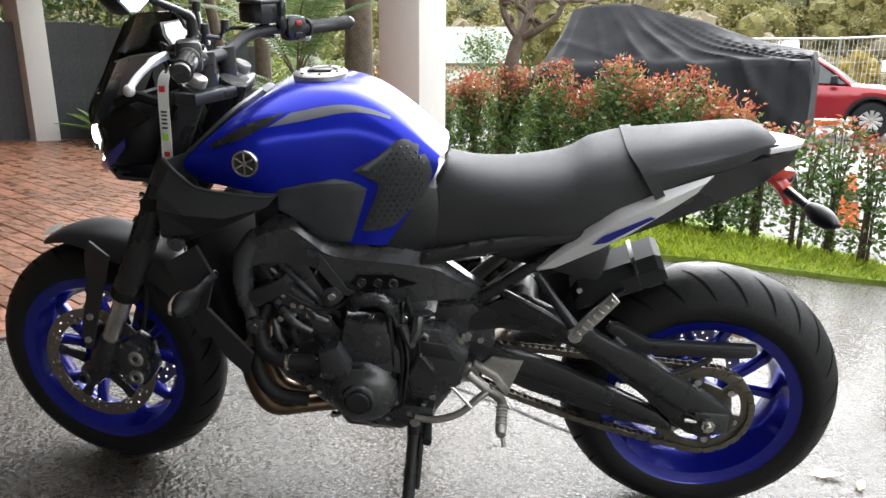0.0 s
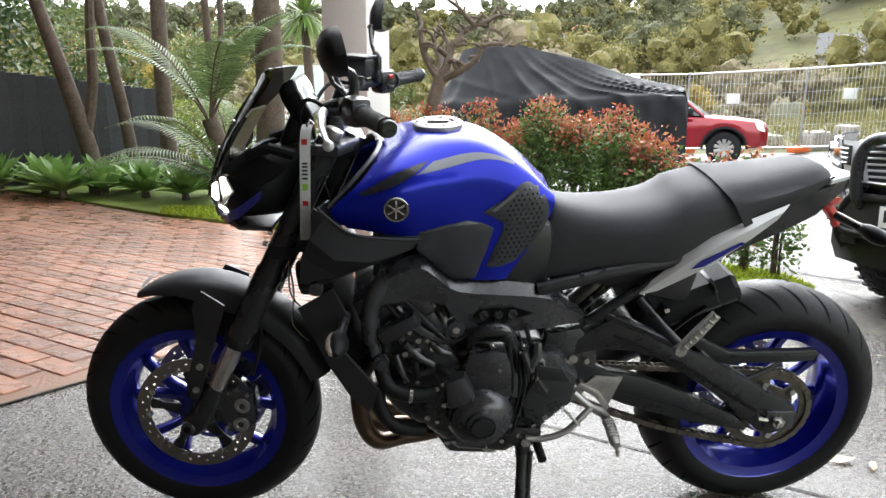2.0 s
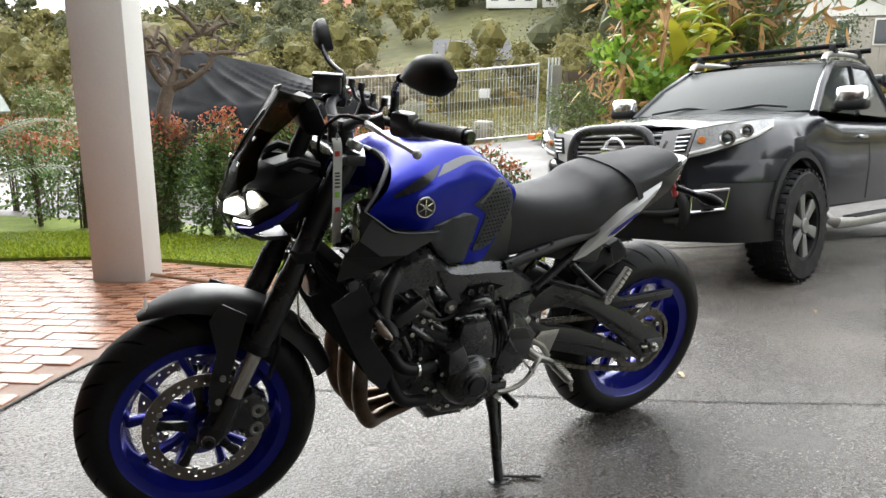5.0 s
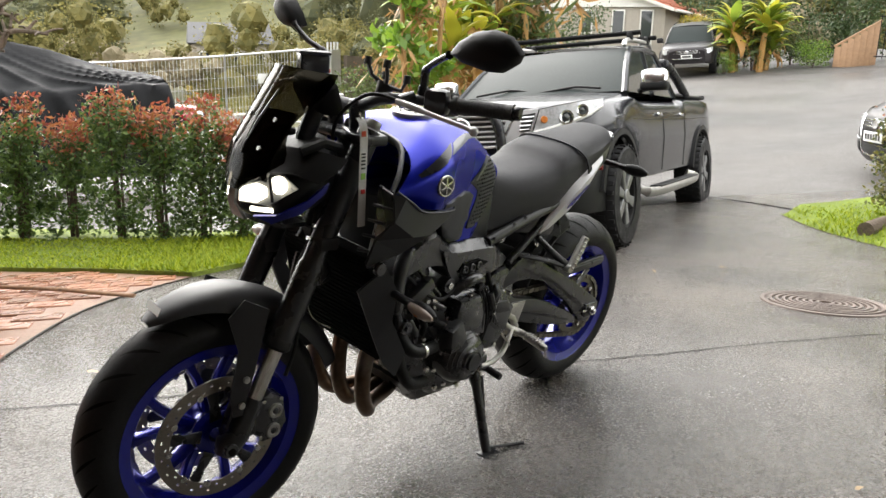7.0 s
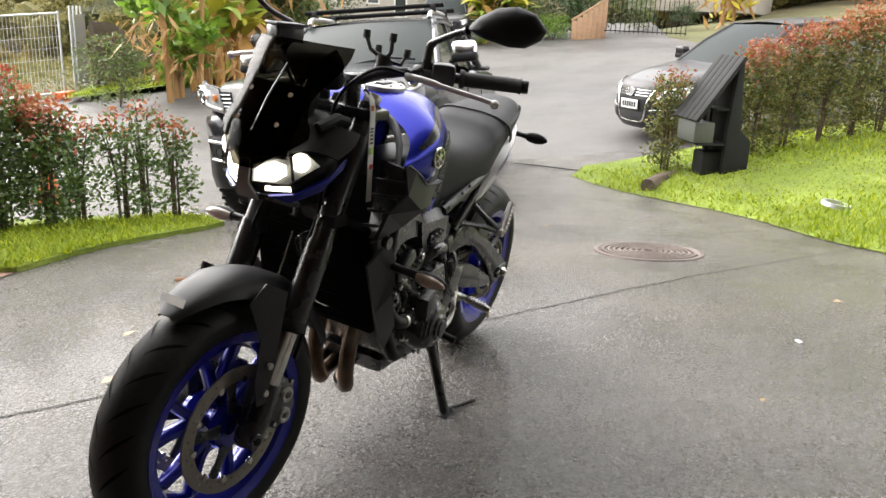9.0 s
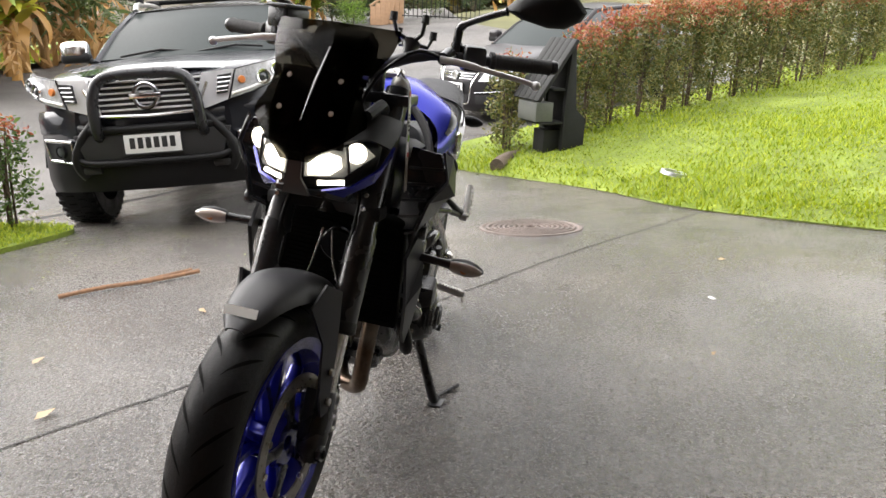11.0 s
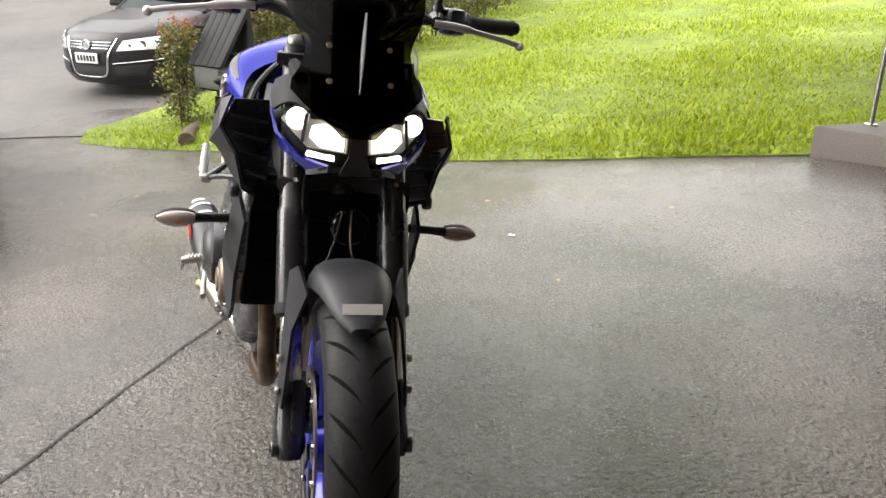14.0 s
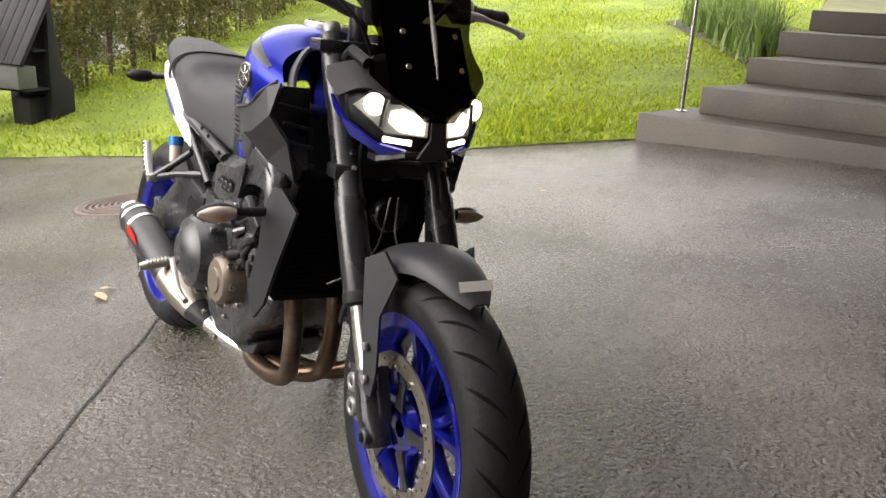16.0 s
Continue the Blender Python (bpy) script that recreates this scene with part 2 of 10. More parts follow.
DULL_BOX = material("dull_black_moulding", (0.016, 0.0162, 0.018), 0.62, spec=0.18, vary=0.25, scale=8, fine=250, bump=0.1, bump_scale=500)
MIRROR = material("mirror_glass", (0.85, 0.86, 0.87), 0.02, metal=1.0, vary=0.0)
SMOKE = glassy("smoked_screen", (0.23, 0.22, 0.195), 0.03)
LENS = glassy("clear_lens", (0.86, 0.87, 0.88), 0.02)
SIGNAL_LENS = material("pale_signal_lens", (0.46, 0.39, 0.34), 0.15, vary=0.1, scale=30, coat=0.8)
AMBER = material("amber_bulb", (0.5, 0.16, 0.03), 0.3, vary=0.2, scale=30)
REFLECTOR = material("lamp_reflector", (0.72, 0.72, 0.72), 0.2, metal=0.9, vary=0.1)
LAMP = glowing("lit_lamp", (1.0, 0.93, 0.76), 1.7)
LAMP_SOFT = glowing("lit_lamp_bowl", (0.30, 0.295, 0.27), 0.10)
# Pale base stands in for the sky reflected in the display glass.
DISPLAY = material("dashboard_glass", (0.58, 0.59, 0.60), 0.12, vary=0.05, coat=1.0)
TAIL_RED = material("red_tail_lens", (0.42, 0.02, 0.015), 0.12, vary=0.1, coat=1.0)
BLUE_CAP = material("blue_anodised", (0.03, 0.16, 0.5), 0.3, metal=0.5, vary=0.1)

# ---- building helpers ----
GOLD = math.pi * (3 - math.sqrt(5))


def thing(name, label, category, m=None, group="", kind=""):
    ob = new(name)
    if m is not None:
        ob.matrix_world = m
    ob.empty_display_size = 0.1
    return tagged(ob, label, category, group, kind)


def finish(bm, name, mat, smooth=True, angle=40):
    me = bpy.data.meshes.new(name)
    bmesh.ops.recalc_face_normals(bm, faces=bm.faces)
    for f in bm.faces:
        f.smooth = smooth
    if smooth:
        for e in bm.edges:
            if len(e.link_faces) == 2 and e.calc_face_angle(0) > radians(angle):
                e.smooth = False
    bm.to_mesh(me)
    bm.free()
    if mat is not None:
        me.materials.append(mat)
    return me


def part(name, bm, mat, parent, label="", smooth=True, angle=40, kind=""):
    """One mesh object under a thing or a part, built in the top thing's own axes."""
    ob = new(name, finish(bm, name, mat, smooth, angle) if isinstance(bm, bmesh.types.BMesh) else bm)
    ob.parent = parent
    return tagged(ob, label, "", "", kind)


def solid(name, bm, mat, label, category, m=None, kind="", group="", smooth=True, angle=40):
    """A thing that is one mesh."""
    ob = new(name, finish(bm, name, mat, smooth, angle) if isinstance(bm, bmesh.types.BMesh) else bm)
    if m is not None:
        ob.matrix_world = m
    return tagged(ob, label, category, group, kind)


def box(size, at=(0, 0, 0), bevel=0.0, m=None, bm=None, seg=2):
    bm = bm or bmesh.new()
    vs = bmesh.ops.create_cube(bm, size=1.0)["verts"]
    bmesh.ops.scale(bm, vec=size, verts=vs)
    if bevel:
        es = list({e for v in vs for e in v.link_edges})
        r = bmesh.ops.bevel(bm, geom=es, offset=bevel, segments=seg, affect="EDGES", profile=0.5)
        vs = list({v for f in r["faces"] for v in f.verts} | {v for v in vs if v.is_valid})
    bmesh.ops.transform(bm, matrix=Matrix.Translation(at) @ (m or Matrix()), verts=vs)
    return bm


def ring_mesh(rings, bm=None, closed=True, caps=True, loop=False):
    """Skin a list of rings of points."""
    bm = bm or bmesh.new()
    vs = [[bm.verts.new(p) for p in r] for r in rings]
    n = len(vs[0])
    pairs = list(zip(vs, vs[1:])) + ([(vs[-1], vs[0])] if loop else [])
    for a, b in pairs:
        for i in range(n if closed else n - 1):
            j = (i + 1) % n
            try:
                bm.faces.new((a[i], a[j], b[j], b[i]))
            except ValueError:
                pass
    if caps and closed and not loop:
        bm.faces.new(vs[0][::-1])
        bm.faces.new(vs[-1])
    return bm


def tube(points, radius, n=10, bm=None, caps=True, flat=1.0):
    """A round bar along points; radius a number or one for each point."""
    pts = [Vector(p) for p in points]
    rs = [radius] * len(pts) if isinstance(radius, (int, float)) else radius
    side = None
    rings = []
    for i, p in enumerate(pts):
        d = (pts[min(i + 1, len(pts) - 1)] - pts[max(i - 1, 0)]).normalized()
        if side is None:
            side = d.orthogonal().normalized()
        side = (side - d * side.dot(d)).normalized()
        up = d.cross(side)
        rings.append([p + rs[i] * (math.cos(a) * side + flat * math.sin(a) * up) for a in (2 * math.pi * k / n for k in range(n))])
    return ring_mesh(rings, bm, caps=caps)


def smooth_path(points, n=6):
    """Catmull-Rom through the points."""
    ps = [Vector(p) for p in points]
    out = []
    for i in range(len(ps) - 1):
        a, b, c, d = ps[max(i - 1, 0)], ps[i], ps[i + 1], ps[min(i + 2, len(ps) - 1)]
        for k in range(n):
            t = k / n
            out.append(0.5 * (2 * b + (c - a) * t + (2 * a - 5 * b + 4 * c - d) * t * t + (3 * b - a - 3 * c + d) * t ** 3))
    return out + [ps[-1]]


def lathe(profile, axis="y", n=48, at=(0, 0, 0), bm=None, closed=False):
    """Turn a profile of (radius, along) round an axis."""
    rings = []
    for k in range(n):
        a = 2 * math.pi * k / n
        c, s = math.cos(a), math.sin(a)
        ring = []
        for r, h in profile:
            v = {"y": (r * c, h, r * s), "x": (h, r * c, r * s), "z": (r * c, r * s, h)}[axis]
            ring.append(Vector(v) + Vector(at))
        rings.append(ring)
    return ring_mesh(rings, bm, closed=closed, caps=False, loop=True)


def slab(outline, depth, axis="y", at=0.0, bevel=0.0, bm=None, seg=2):
    """An outline of points in a plane, given depth across it, centred on at. Axis y: points are (x, z)."""
    bm = bm or bmesh.new()
    put = {"y": lambda p, h: (p[0], h, p[1]), "z": lambda p, h: (p[0], p[1], h), "x": lambda p, h: (h, p[0], p[1])}[axis]
    a = [bm.verts.new(put(p, at - depth / 2)) for p in outline]
    b = [bm.verts.new(put(p, at + depth / 2)) for p in outline]
    n = len(outline)
    fs = [bm.faces.new(a), bm.faces.new(b[::-1])]
    fs += [bm.faces.new((a[i], b[i], b[(i + 1) % n], a[(i + 1) % n])) for i in range(n)]
    if bevel:
        bmesh.ops.recalc_face_normals(bm, faces=fs)
        es = list({e for f in fs[:2] for e in f.edges})
        bmesh.ops.bevel(bm, geom=es, offset=bevel, segments=seg, affect="EDGES", profile=0.5, clamp_overlap=True)
    return bm


def grid_sheet(xs, ys, height, bm=None):
    """A height field over xs and ys, as a mesh."""
    X, Y = np.meshgrid(xs, ys, indexing="ij")
    v = [(x, y, height(x, y)) for x, y in zip(X.ravel(), Y.ravel())]
    m = len(ys)
    f = [(i * m + j, (i + 1) * m + j, (i + 1) * m + j + 1, i * m + j + 1) for i in range(len(xs) - 1) for j in range(m - 1)]
    me = bpy.data.meshes.new("sheet")
    me.from_pydata(v, [], f)
    me.polygons.foreach_set("use_smooth", [True] * len(f))
    return me


def leaves_mesh(name, centres, size, rng, up=0.3, aspect=0.5, normals=None, fold=0.25):
    """Many small folded leaves, one at each centre, as one mesh."""
    c = np.asarray(centres, float)
    k = len(c)
    d = rng.normal(size=(k, 3))
    d[:, 2] = d[:, 2] * 0.7 + up
    d /= np.linalg.norm(d, axis=1)[:, None]
    s = np.cross(d, rng.normal(size=(k, 3)))
    s /= np.linalg.norm(s, axis=1)[:, None] + 1e-9
    nrm = np.cross(d, s)
    L = (size * rng.uniform(0.6, 1.3, k))[:, None]
    w = L * aspect * 0.5
    v = np.stack([c, c + d * L * 0.45 + s * w + nrm * w * fold, c + d * L, c + d * L * 0.45 - s * w + nrm * w * fold], 1).reshape(-1, 3)
    f = (np.arange(k)[:, None] * 4 + np.array([[0, 1, 2, 3]]))
    return raw_mesh(name, v, f)


def raw_mesh(name, v, f):
    """Mesh from arrays; every face has the same number of corners."""
    me = bpy.data.meshes.new(name)
    f = np.asarray(f, np.int32)
    me.vertices.add(len(v))
    me.vertices.foreach_set("co", np.asarray(v, np.float32).ravel())
    me.loops.add(f.size)
    me.loops.foreach_set("vertex_index", f.ravel())
    me.polygons.add(len(f))
    me.polygons.foreach_set("loop_start", np.arange(len(f), dtype=np.int32) * f.shape[1])
    me.update(calc_edges=True)
    me.validate()
    return me


def inside(x, y, poly):
    """Whether a point lies in a polygon."""
    c = False
    for (x1, y1), (x2, y2) in zip(poly, poly[1:] + poly[:1]):
        if (y1 > y) != (y2 > y) and x < (x2 - x1) * (y - y1) / (y2 - y1) + x1:
            c = not c
    return c


def shell(points, faces, thick, bm=None):
    """A plate of some thickness from points and faces; thick is set off along the point normals."""
    tmp = bmesh.new()
    vs = [tmp.verts.new(p) for p in points]
    for f in faces:
        tmp.faces.new([vs[i] for i in f])
    bmesh.ops.recalc_face_normals(tmp, faces=tmp.faces)
    tmp.normal_update()
    tmp.verts.index_update()
    bm = bm or bmesh.new()
    top = [bm.verts.new(v.co + v.normal * thick / 2) for v in tmp.verts]
    low = [bm.verts.new(v.co - v.normal * thick / 2) for v in tmp.verts]
    for f in tmp.faces:
        ids = [v.index for v in f.verts]
        bm.faces.new([top[i] for i in ids])
        bm.faces.new([low[i] for i in reversed(ids)])
    for e in tmp.edges:
        if len(e.link_faces) == 1:
            a, b = (v.index for v in e.verts)
            bm.faces.new((top[a], top[b], low[b], low[a]))
    tmp.free()
    return bm


def mirrored(bm):
    """A copy of bm on the other side, across y."""
    other = bm.copy()
    bmesh.ops.scale(other, vec=(1, -1, 1), verts=other.verts)
    bmesh.ops.reverse_faces(other, faces=other.faces)
    return other


def turned(bm, m):
    bmesh.ops.transform(bm, matrix=m, verts=bm.verts)
    return bm


def disc(at, axis, r, h, n=20, bm=None, bevel=0.15):
    """A short bevelled cylinder at a place, along an axis vector."""
    a = Vector(axis).normalized()
    p = Vector(at)
    return tube([p - a * h / 2, p - a * h * (0.5 - bevel), p + a * h * (0.5 - bevel), p + a * h / 2], [r * (1 - bevel * 0.6), r, r, r * (1 - bevel * 0.6)], n, bm)


def bolt(at, axis, r=0.007, h=0.006, bm=None):
    return disc(at, axis, r, h, 6, bm, 0.2)


def spline_grid(rows, nu, nv):
    """Smooth surface through a grid of control points: rows of points, refined both ways."""
    fine_rows = [smooth_path(r, nv) for r in rows]
    cols = [smooth_path([r[j] for r in fine_rows], nu) for j in range(len(fine_rows[0]))]
    return [[cols[j][i] for j in range(len(cols))] for i in range(len(cols[0]))]


def sheet_mesh(rows, bm=None):
    return ring_mesh(rows, bm, closed=False, caps=False)

# ---- the ground ----
E1, E2 = Vector((-0.763, 0.646)), Vector((0.646, 0.763))  # the house's two directions


def soft(v, w=1.5):
    return w * math.log1p(math.exp(min(v / w, 30)))


def step01(v):
    v = min(max(v, 0.0), 1.0)
    return v * v * (3 - 2 * v)


def slope(x, y):
    """The driveway's plane, falling to the road, and the road's climb beyond."""
    return -0.0441 * x - 0.0609 * (y - 1.6) - 0.026 * step01((0.35 - x) / 1.1) - 0.12 * step01((x - 1.2) / 2.8) + 0.125 * soft(x - 9.1) - 0.085 * step01((y - 2.9) / 1.7) * step01((x - 2.6) / 0.8)


LAWN = [(6.2, 2.2), (5.36, 1.6), (4.36, 0.52), (3.4, -0.1), (2.43, -1.0), (1.46, -2.12)]


def edge_distance(x, y):
    """Distance to the lawn's edge along the driveway, on the lawn's side."""
    best = 99.0
    for (ax, ay), (bx, by) in zip(LAWN, LAWN[1:]):
        t = min(max(((x - ax) * (bx - ax) + (y - ay) * (by - ay)) / ((bx - ax) ** 2 + (by - ay) ** 2), 0), 1)
        best = min(best, math.hypot(x - ax - t * (bx - ax), y - ay - t * (by - ay)))
    return best


def lawn_height(x, y):
    """The lawn climbs away from the driveway's edge."""
    d = min(edge_distance(x, y), 14.0)
    return -0.0441 * x - 0.0609 * (y - 1.6) - 0.12 * step01((x - 1.2) / 2.8) * step01(1 - d / 2) + 0.012 + 0.04 * step01(d / 0.3) + 0.115 * d


def terrain(x, y):
    """The lie of the land, near and far."""
    r, az = math.hypot(x, y), math.degrees(math.atan2(x, y))
    k = min(1.0, 60.0 / max(r, 1e-3))
    near = slope(x * k, y * k) if r < 60 else slope(x * k, y * k)
    if r < 26 or y < -14:
        return near
    rr = max(r - 26, 0)
    far = -4.0 - 0.02 * min(rr, 60)
    ridge = 5 + 42 * step01((az - 15) / 26) + 4 * step01((-az - 5) / 40)
    hill = far + (ridge - far) * step01((r - 60) / 270) + 1.6 * math.sin(x * 0.031 + 1) * math.cos(y * 0.027) * step01((r - 60) / 60)
    w = step01((r - 26) / 34)
    open_side = step01((az + 100) / 30) * step01((100 - az) / 40)
    return near * (1 - w) + w * (hill * open_side + near * (1 - open_side))


def patch(poly, height, cell=0.25, seam=0.0):
    """A sheet over a polygon in plan, following a height."""
    xs, ys = [p[0] for p in poly], [p[1] for p in poly]
    bm = bmesh.new()
    bm.faces.new([bm.verts.new((x, y, 0)) for x, y in poly])
    bmesh.ops.triangulate(bm, faces=bm.faces)
    for axis, lo, hi in ((0, min(xs), max(xs)), (1, min(ys), max(ys))):
        k = lo + cell
        while k < hi:
            co, no = Vector((0, 0, 0)), Vector((0, 0, 0))
            co[axis], no[axis] = k, 1
            bmesh.ops.bisect_plane(bm, geom=bm.verts[:] + bm.edges[:] + bm.faces[:], plane_co=co, plane_no=no)
            k += cell
    for v in bm.verts:
        v.co.z = height(v.co.x, v.co.y)
    return bm


def skirted(bm, deep=0.07):
    """Turn the sheet's rim down, so that its edge has thickness."""
    rim = [e for e in bm.edges if len(e.link_faces) == 1]
    down = {}
    for e in rim:
        for v in e.verts:
            if v not in down:
                down[v] = bm.verts.new(v.co - Vector((0, 0, deep)))
    for e in rim:
        a, b = e.verts
        bm.faces.new((a, b, down[b], down[a]))
    return bm


def curve2(points, n=5):
    return [(p.x, p.y) for p in smooth_path([(x, y, 0) for x, y in points], n)]


# the land: fine near, coarse far, in one sheet to the horizon
near_ticks = list(np.arange(-14, 30.1, 1.0))
ticks = sorted(set([-900, -600, -420, -320, -260, -210, -170, -140, -110, -90, -75, -60, -50, -42, -35, -30, -25, -20, -17] + near_ticks
                   + [33, 36, 40, 45, 50, 56, 63, 70, 78, 87, 97, 108, 120, 135, 150, 167, 185, 205, 230, 260, 300, 340, 420, 600, 900]))
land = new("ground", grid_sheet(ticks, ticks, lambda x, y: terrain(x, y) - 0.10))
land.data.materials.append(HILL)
tagged(land, "grassy hillside and valley of dull winter green", "ground", kind="structure")

BRICK_EDGE = curve2([(-9.0, -4.2), (-4.5, -0.1), (-1.65, 2.61), (-0.85, 3.41), (-0.14, 3.97), (0.35, 4.17), (0.83, 4.25)])
STRIP = curve2([(0.83, 4.25), (1.4, 4.23), (1.96, 4.12), (2.46, 4.08), (2.66, 4.28), (2.68, 4.62)], 4)
KERB = curve2([(2.68, 4.62), (2.3, 5.1), (1.75, 5.7), (1.2, 6.45), (0.4, 7.6), (-0.6, 8.95), (-3.5, 12.6)], 3)
LAWN_EDGE = curve2(LAWN, 4)

drive_outline = BRICK_EDGE + STRIP[1:] + [(2.75, 4.75), (3.58, 5.48), (7.1, 3.2), (6.76, 2.45), (6.57, 2.11)] + LAWN_EDGE + [(-0.3, -2.36), (-2.0, -2.6), (-5.0, -6.0)]
tagged(new("driveway", finish(patch(drive_outline, lambda x, y: slope(x, y) - 0.0), "driveway", WET_CONCRETE)), "wet grey concrete driveway with saw-cut joints", "driveway", kind="structure")
road_outline = [(3.58, 5.48), (2.75, 4.85), (2.3, 5.15), (1.75, 5.75), (1.0, 6.85), (-0.3, 8.7), (-6, 16.5), (-3, 22), (8.6, 19.3), (11.4, 17.5), (13.4, 16.2), (14.6, 14.2), (16.6, 13.3), (20.0, 12.4), (23, 11.6), (30, 12.5), (36, 10), (34, 3.6), (26.5, 2.4),
                (20, -1.2), (14.5, -4.4), (10.9, -3.8), (8.75, -1.75), (7.6, -0.3), (7.0, 0.75), (6.8, 1.5), (6.45, 2.2), (6.75, 2.45), (7.1, 3.2)]
tagged(new("road", finish(patch(road_outline, lambda x, y: slope(x, y) - 0.03, 0.8), "road", WET_ASPHALT)), "wet grey asphalt road climbing the hill", "road", kind="structure")
lawn_outline = LAWN_EDGE[::-1] + [(6.55, 2.1), (6.75, 1.5), (6.95, 0.75), (7.5, -0.35), (8.6, -1.8), (10.6, -3.9), (15, -8), (18, -13), (10, -17), (3.2, -9), (1.75, -5.2), (1.4, -3.0)]
tagged(new("lawn", finish(skirted(patch(lawn_outline, lawn_height, 0.4)), "lawn", TURF)), "bright green mown lawn sloping up from the driveway", "lawn", kind="structure")
strip_outline = STRIP + KERB[1:] + [(-6.5, 12.0), (-7.5, 9.5), (-3.9, 8.9), (-1.8, 6.95), (-0.3, 5.95), (0.17, 5.42), (0.6, 4.75)]
tagged(new("grass_verge", finish(skirted(patch(strip_outline, lambda x, y: slope(x, y) + 0.03, 0.4)), "grass_verge", TURF)), "strip of green grass and garden bed under the hedge", "grass", kind="structure")
brick_outline = BRICK_EDGE[::-1] + [(-9.0, -4.2), (-14, 2), (-8.0, 9.6), (-3.9, 8.9), (-1.8, 6.95), (-0.3, 5.95), (0.17, 5.42), (0.6, 4.75)]
del brick_outline[len(BRICK_EDGE)]
tagged(new("pavement", finish(patch(brick_outline, lambda x, y: slope(x, y) + 0.004, 0.5), "pavement", JOINT_SAND)), "reddish clay paving bricks, wet and glossy", "paving", kind="structure")

# ---- the house round the forecourt ----
def upright(at, size_a, size_b, z0, z1, angle, bevel=0.006):
    return box((size_a, size_b, z1 - z0), (0, 0, 0), bevel), Matrix.Translation((at[0], at[1], (z0 + z1) / 2)) @ pose(0, 0, 0, 0, 0, angle)


HOUSE = 139.75
COLUMN = (-0.193, 5.135)
for at in (COLUMN, (-4.31, 8.42)):
    z = slope(*at)
    bm, m = upright(at, 0.345, 0.255, z - 0.1, 2.85, HOUSE)
    solid("column", bm, PLASTER, "square grey-beige plastered column of the portico", "column", m, kind="structure")


def house_point(a, b):
    return E1 * a + E2 * b


def house_box(name, a0, a1, b0, b1, z0, z1, mat, label, category):
    c = house_point((a0 + a1) / 2, (b0 + b1) / 2)
    bm = box((a1 - a0, b1 - b0, z1 - z0), (0, 0, 0), 0.01)
    return solid(name, bm, mat, label, category, Matrix.Translation((c.x, c.y, (z0 + z1) / 2)) @ pose(0, 0, 0, 0, 0, HOUSE), kind="structure")


house_box("wall_south", -4.4, 14.0, -4.6, -4.3, -0.6, 5.6, WALL, "plain painted house wall behind the steps", "wall")
house_box("ceiling", 3.1, 14.0, -4.3, 4.25, 2.85, 3.1, CEILING, "flat portico ceiling over the paved forecourt", "ceiling")
# Unseen slab added to block sky light and darken reflections near the house.
house_box("sky_blocker_slab", -5.0, 3.08, -4.3, 0.9, 2.75, 3.0, CEILING, "unseen brown overhead slab that blocks sky light near the house", "ceiling")
house_box("wall_west", 12.0, 12.25, -4.3, 4.2, -0.6, 2.84, WALL, "plain house wall at the end of the portico", "wall")
# the verge beyond the garden edge, between lawn and road
edge_outline = [(6.75, 2.45), (7.1, 3.2), (8.3, 1.8), (8.0, 0.6), (9.2, -1.0), (11.4, -3.4), (14.5, -4.4), (16, -8), (15, -8.4), (10.6, -3.9), (8.6, -1.8), (7.5, -0.35), (6.95, 0.75), (6.75, 1.5), (6.55, 2.1)]
tagged(new("footpath", finish(patch(edge_outline, lambda x, y: slope(x, y) + 0.01, 0.5), "footpath", WET_CONCRETE)), "wet concrete footpath between lawn and road", "footpath", kind="structure")


def strip(name, points, width, lift, mat, label, category, height=slope):
    """A thin dark line on the ground along points."""
    left, right = [], []
    pts = [Vector((x, y)) for x, y in points]
    for i, p in enumerate(pts):
        d = (pts[min(i + 1, len(pts) - 1)] - pts[max(i - 1, 0)]).normalized()
        n = Vector((-d.y, d.x)) * width / 2
        for side, q in ((left, p + n), (right, p - n)):
            side.append((q.x, q.y, height(q.x, q.y) + lift))
    return solid(name, sheet_mesh([left, right]), mat, label, category, kind="structure")


def between(a, b, n):
    return [(a[0] + (b[0] - a[0]) * k / n, a[1] + (b[1] - a[1]) * k / n) for k in range(n + 1)]


CRACK = material("joint_shadow_dirt", (0.018, 0.016, 0.014), 0.8, vary=0.4, scale=20)
rng = random.Random(11)
strip("control_joint", [(x + rng.uniform(-0.004, 0.004), y + rng.uniform(-0.004, 0.004)) for x, y in between((3.35, -0.185), (1.2, 1.38), 28) + between((1.15, 1.42), (0.63, 1.84), 8) + between((0.58, 1.88), (-0.1, 2.49), 10) + between((-0.14, 2.53), (-1.0, 3.33), 12)], 0.009, 0.003, CRACK, "dark saw-cut joint across the concrete driveway", "joint")
strip("drive_edge", [(x + rng.uniform(-0.02, 0.02), y + rng.uniform(-0.02, 0.02)) for x, y in between((3.2, 5.25), (7.06, 3.2), 20) + between((7.1, 3.16), (8.35, 1.75), 12)], 0.06, 0.004, CRACK, "dirty gutter line between driveway and road", "joint")
strip("paving_edge", BRICK_EDGE[8:], 0.012, 0.006, CRACK, "dark edge of the brick paving", "joint")
strip("lawn_joint", LAWN_EDGE, 0.018, 0.004, SOIL, "dark soil edge of the lawn", "edge")

# ---- clay pavers ----
PAVER_L, PAVER_W = 0.232, 0.118


def paver_mesh():
    return finish(box((PAVER_L - 0.007, PAVER_W - 0.007, 0.03), (0, 0, 0), 0.004, seg=1), "paver", PAVER, smooth=False)


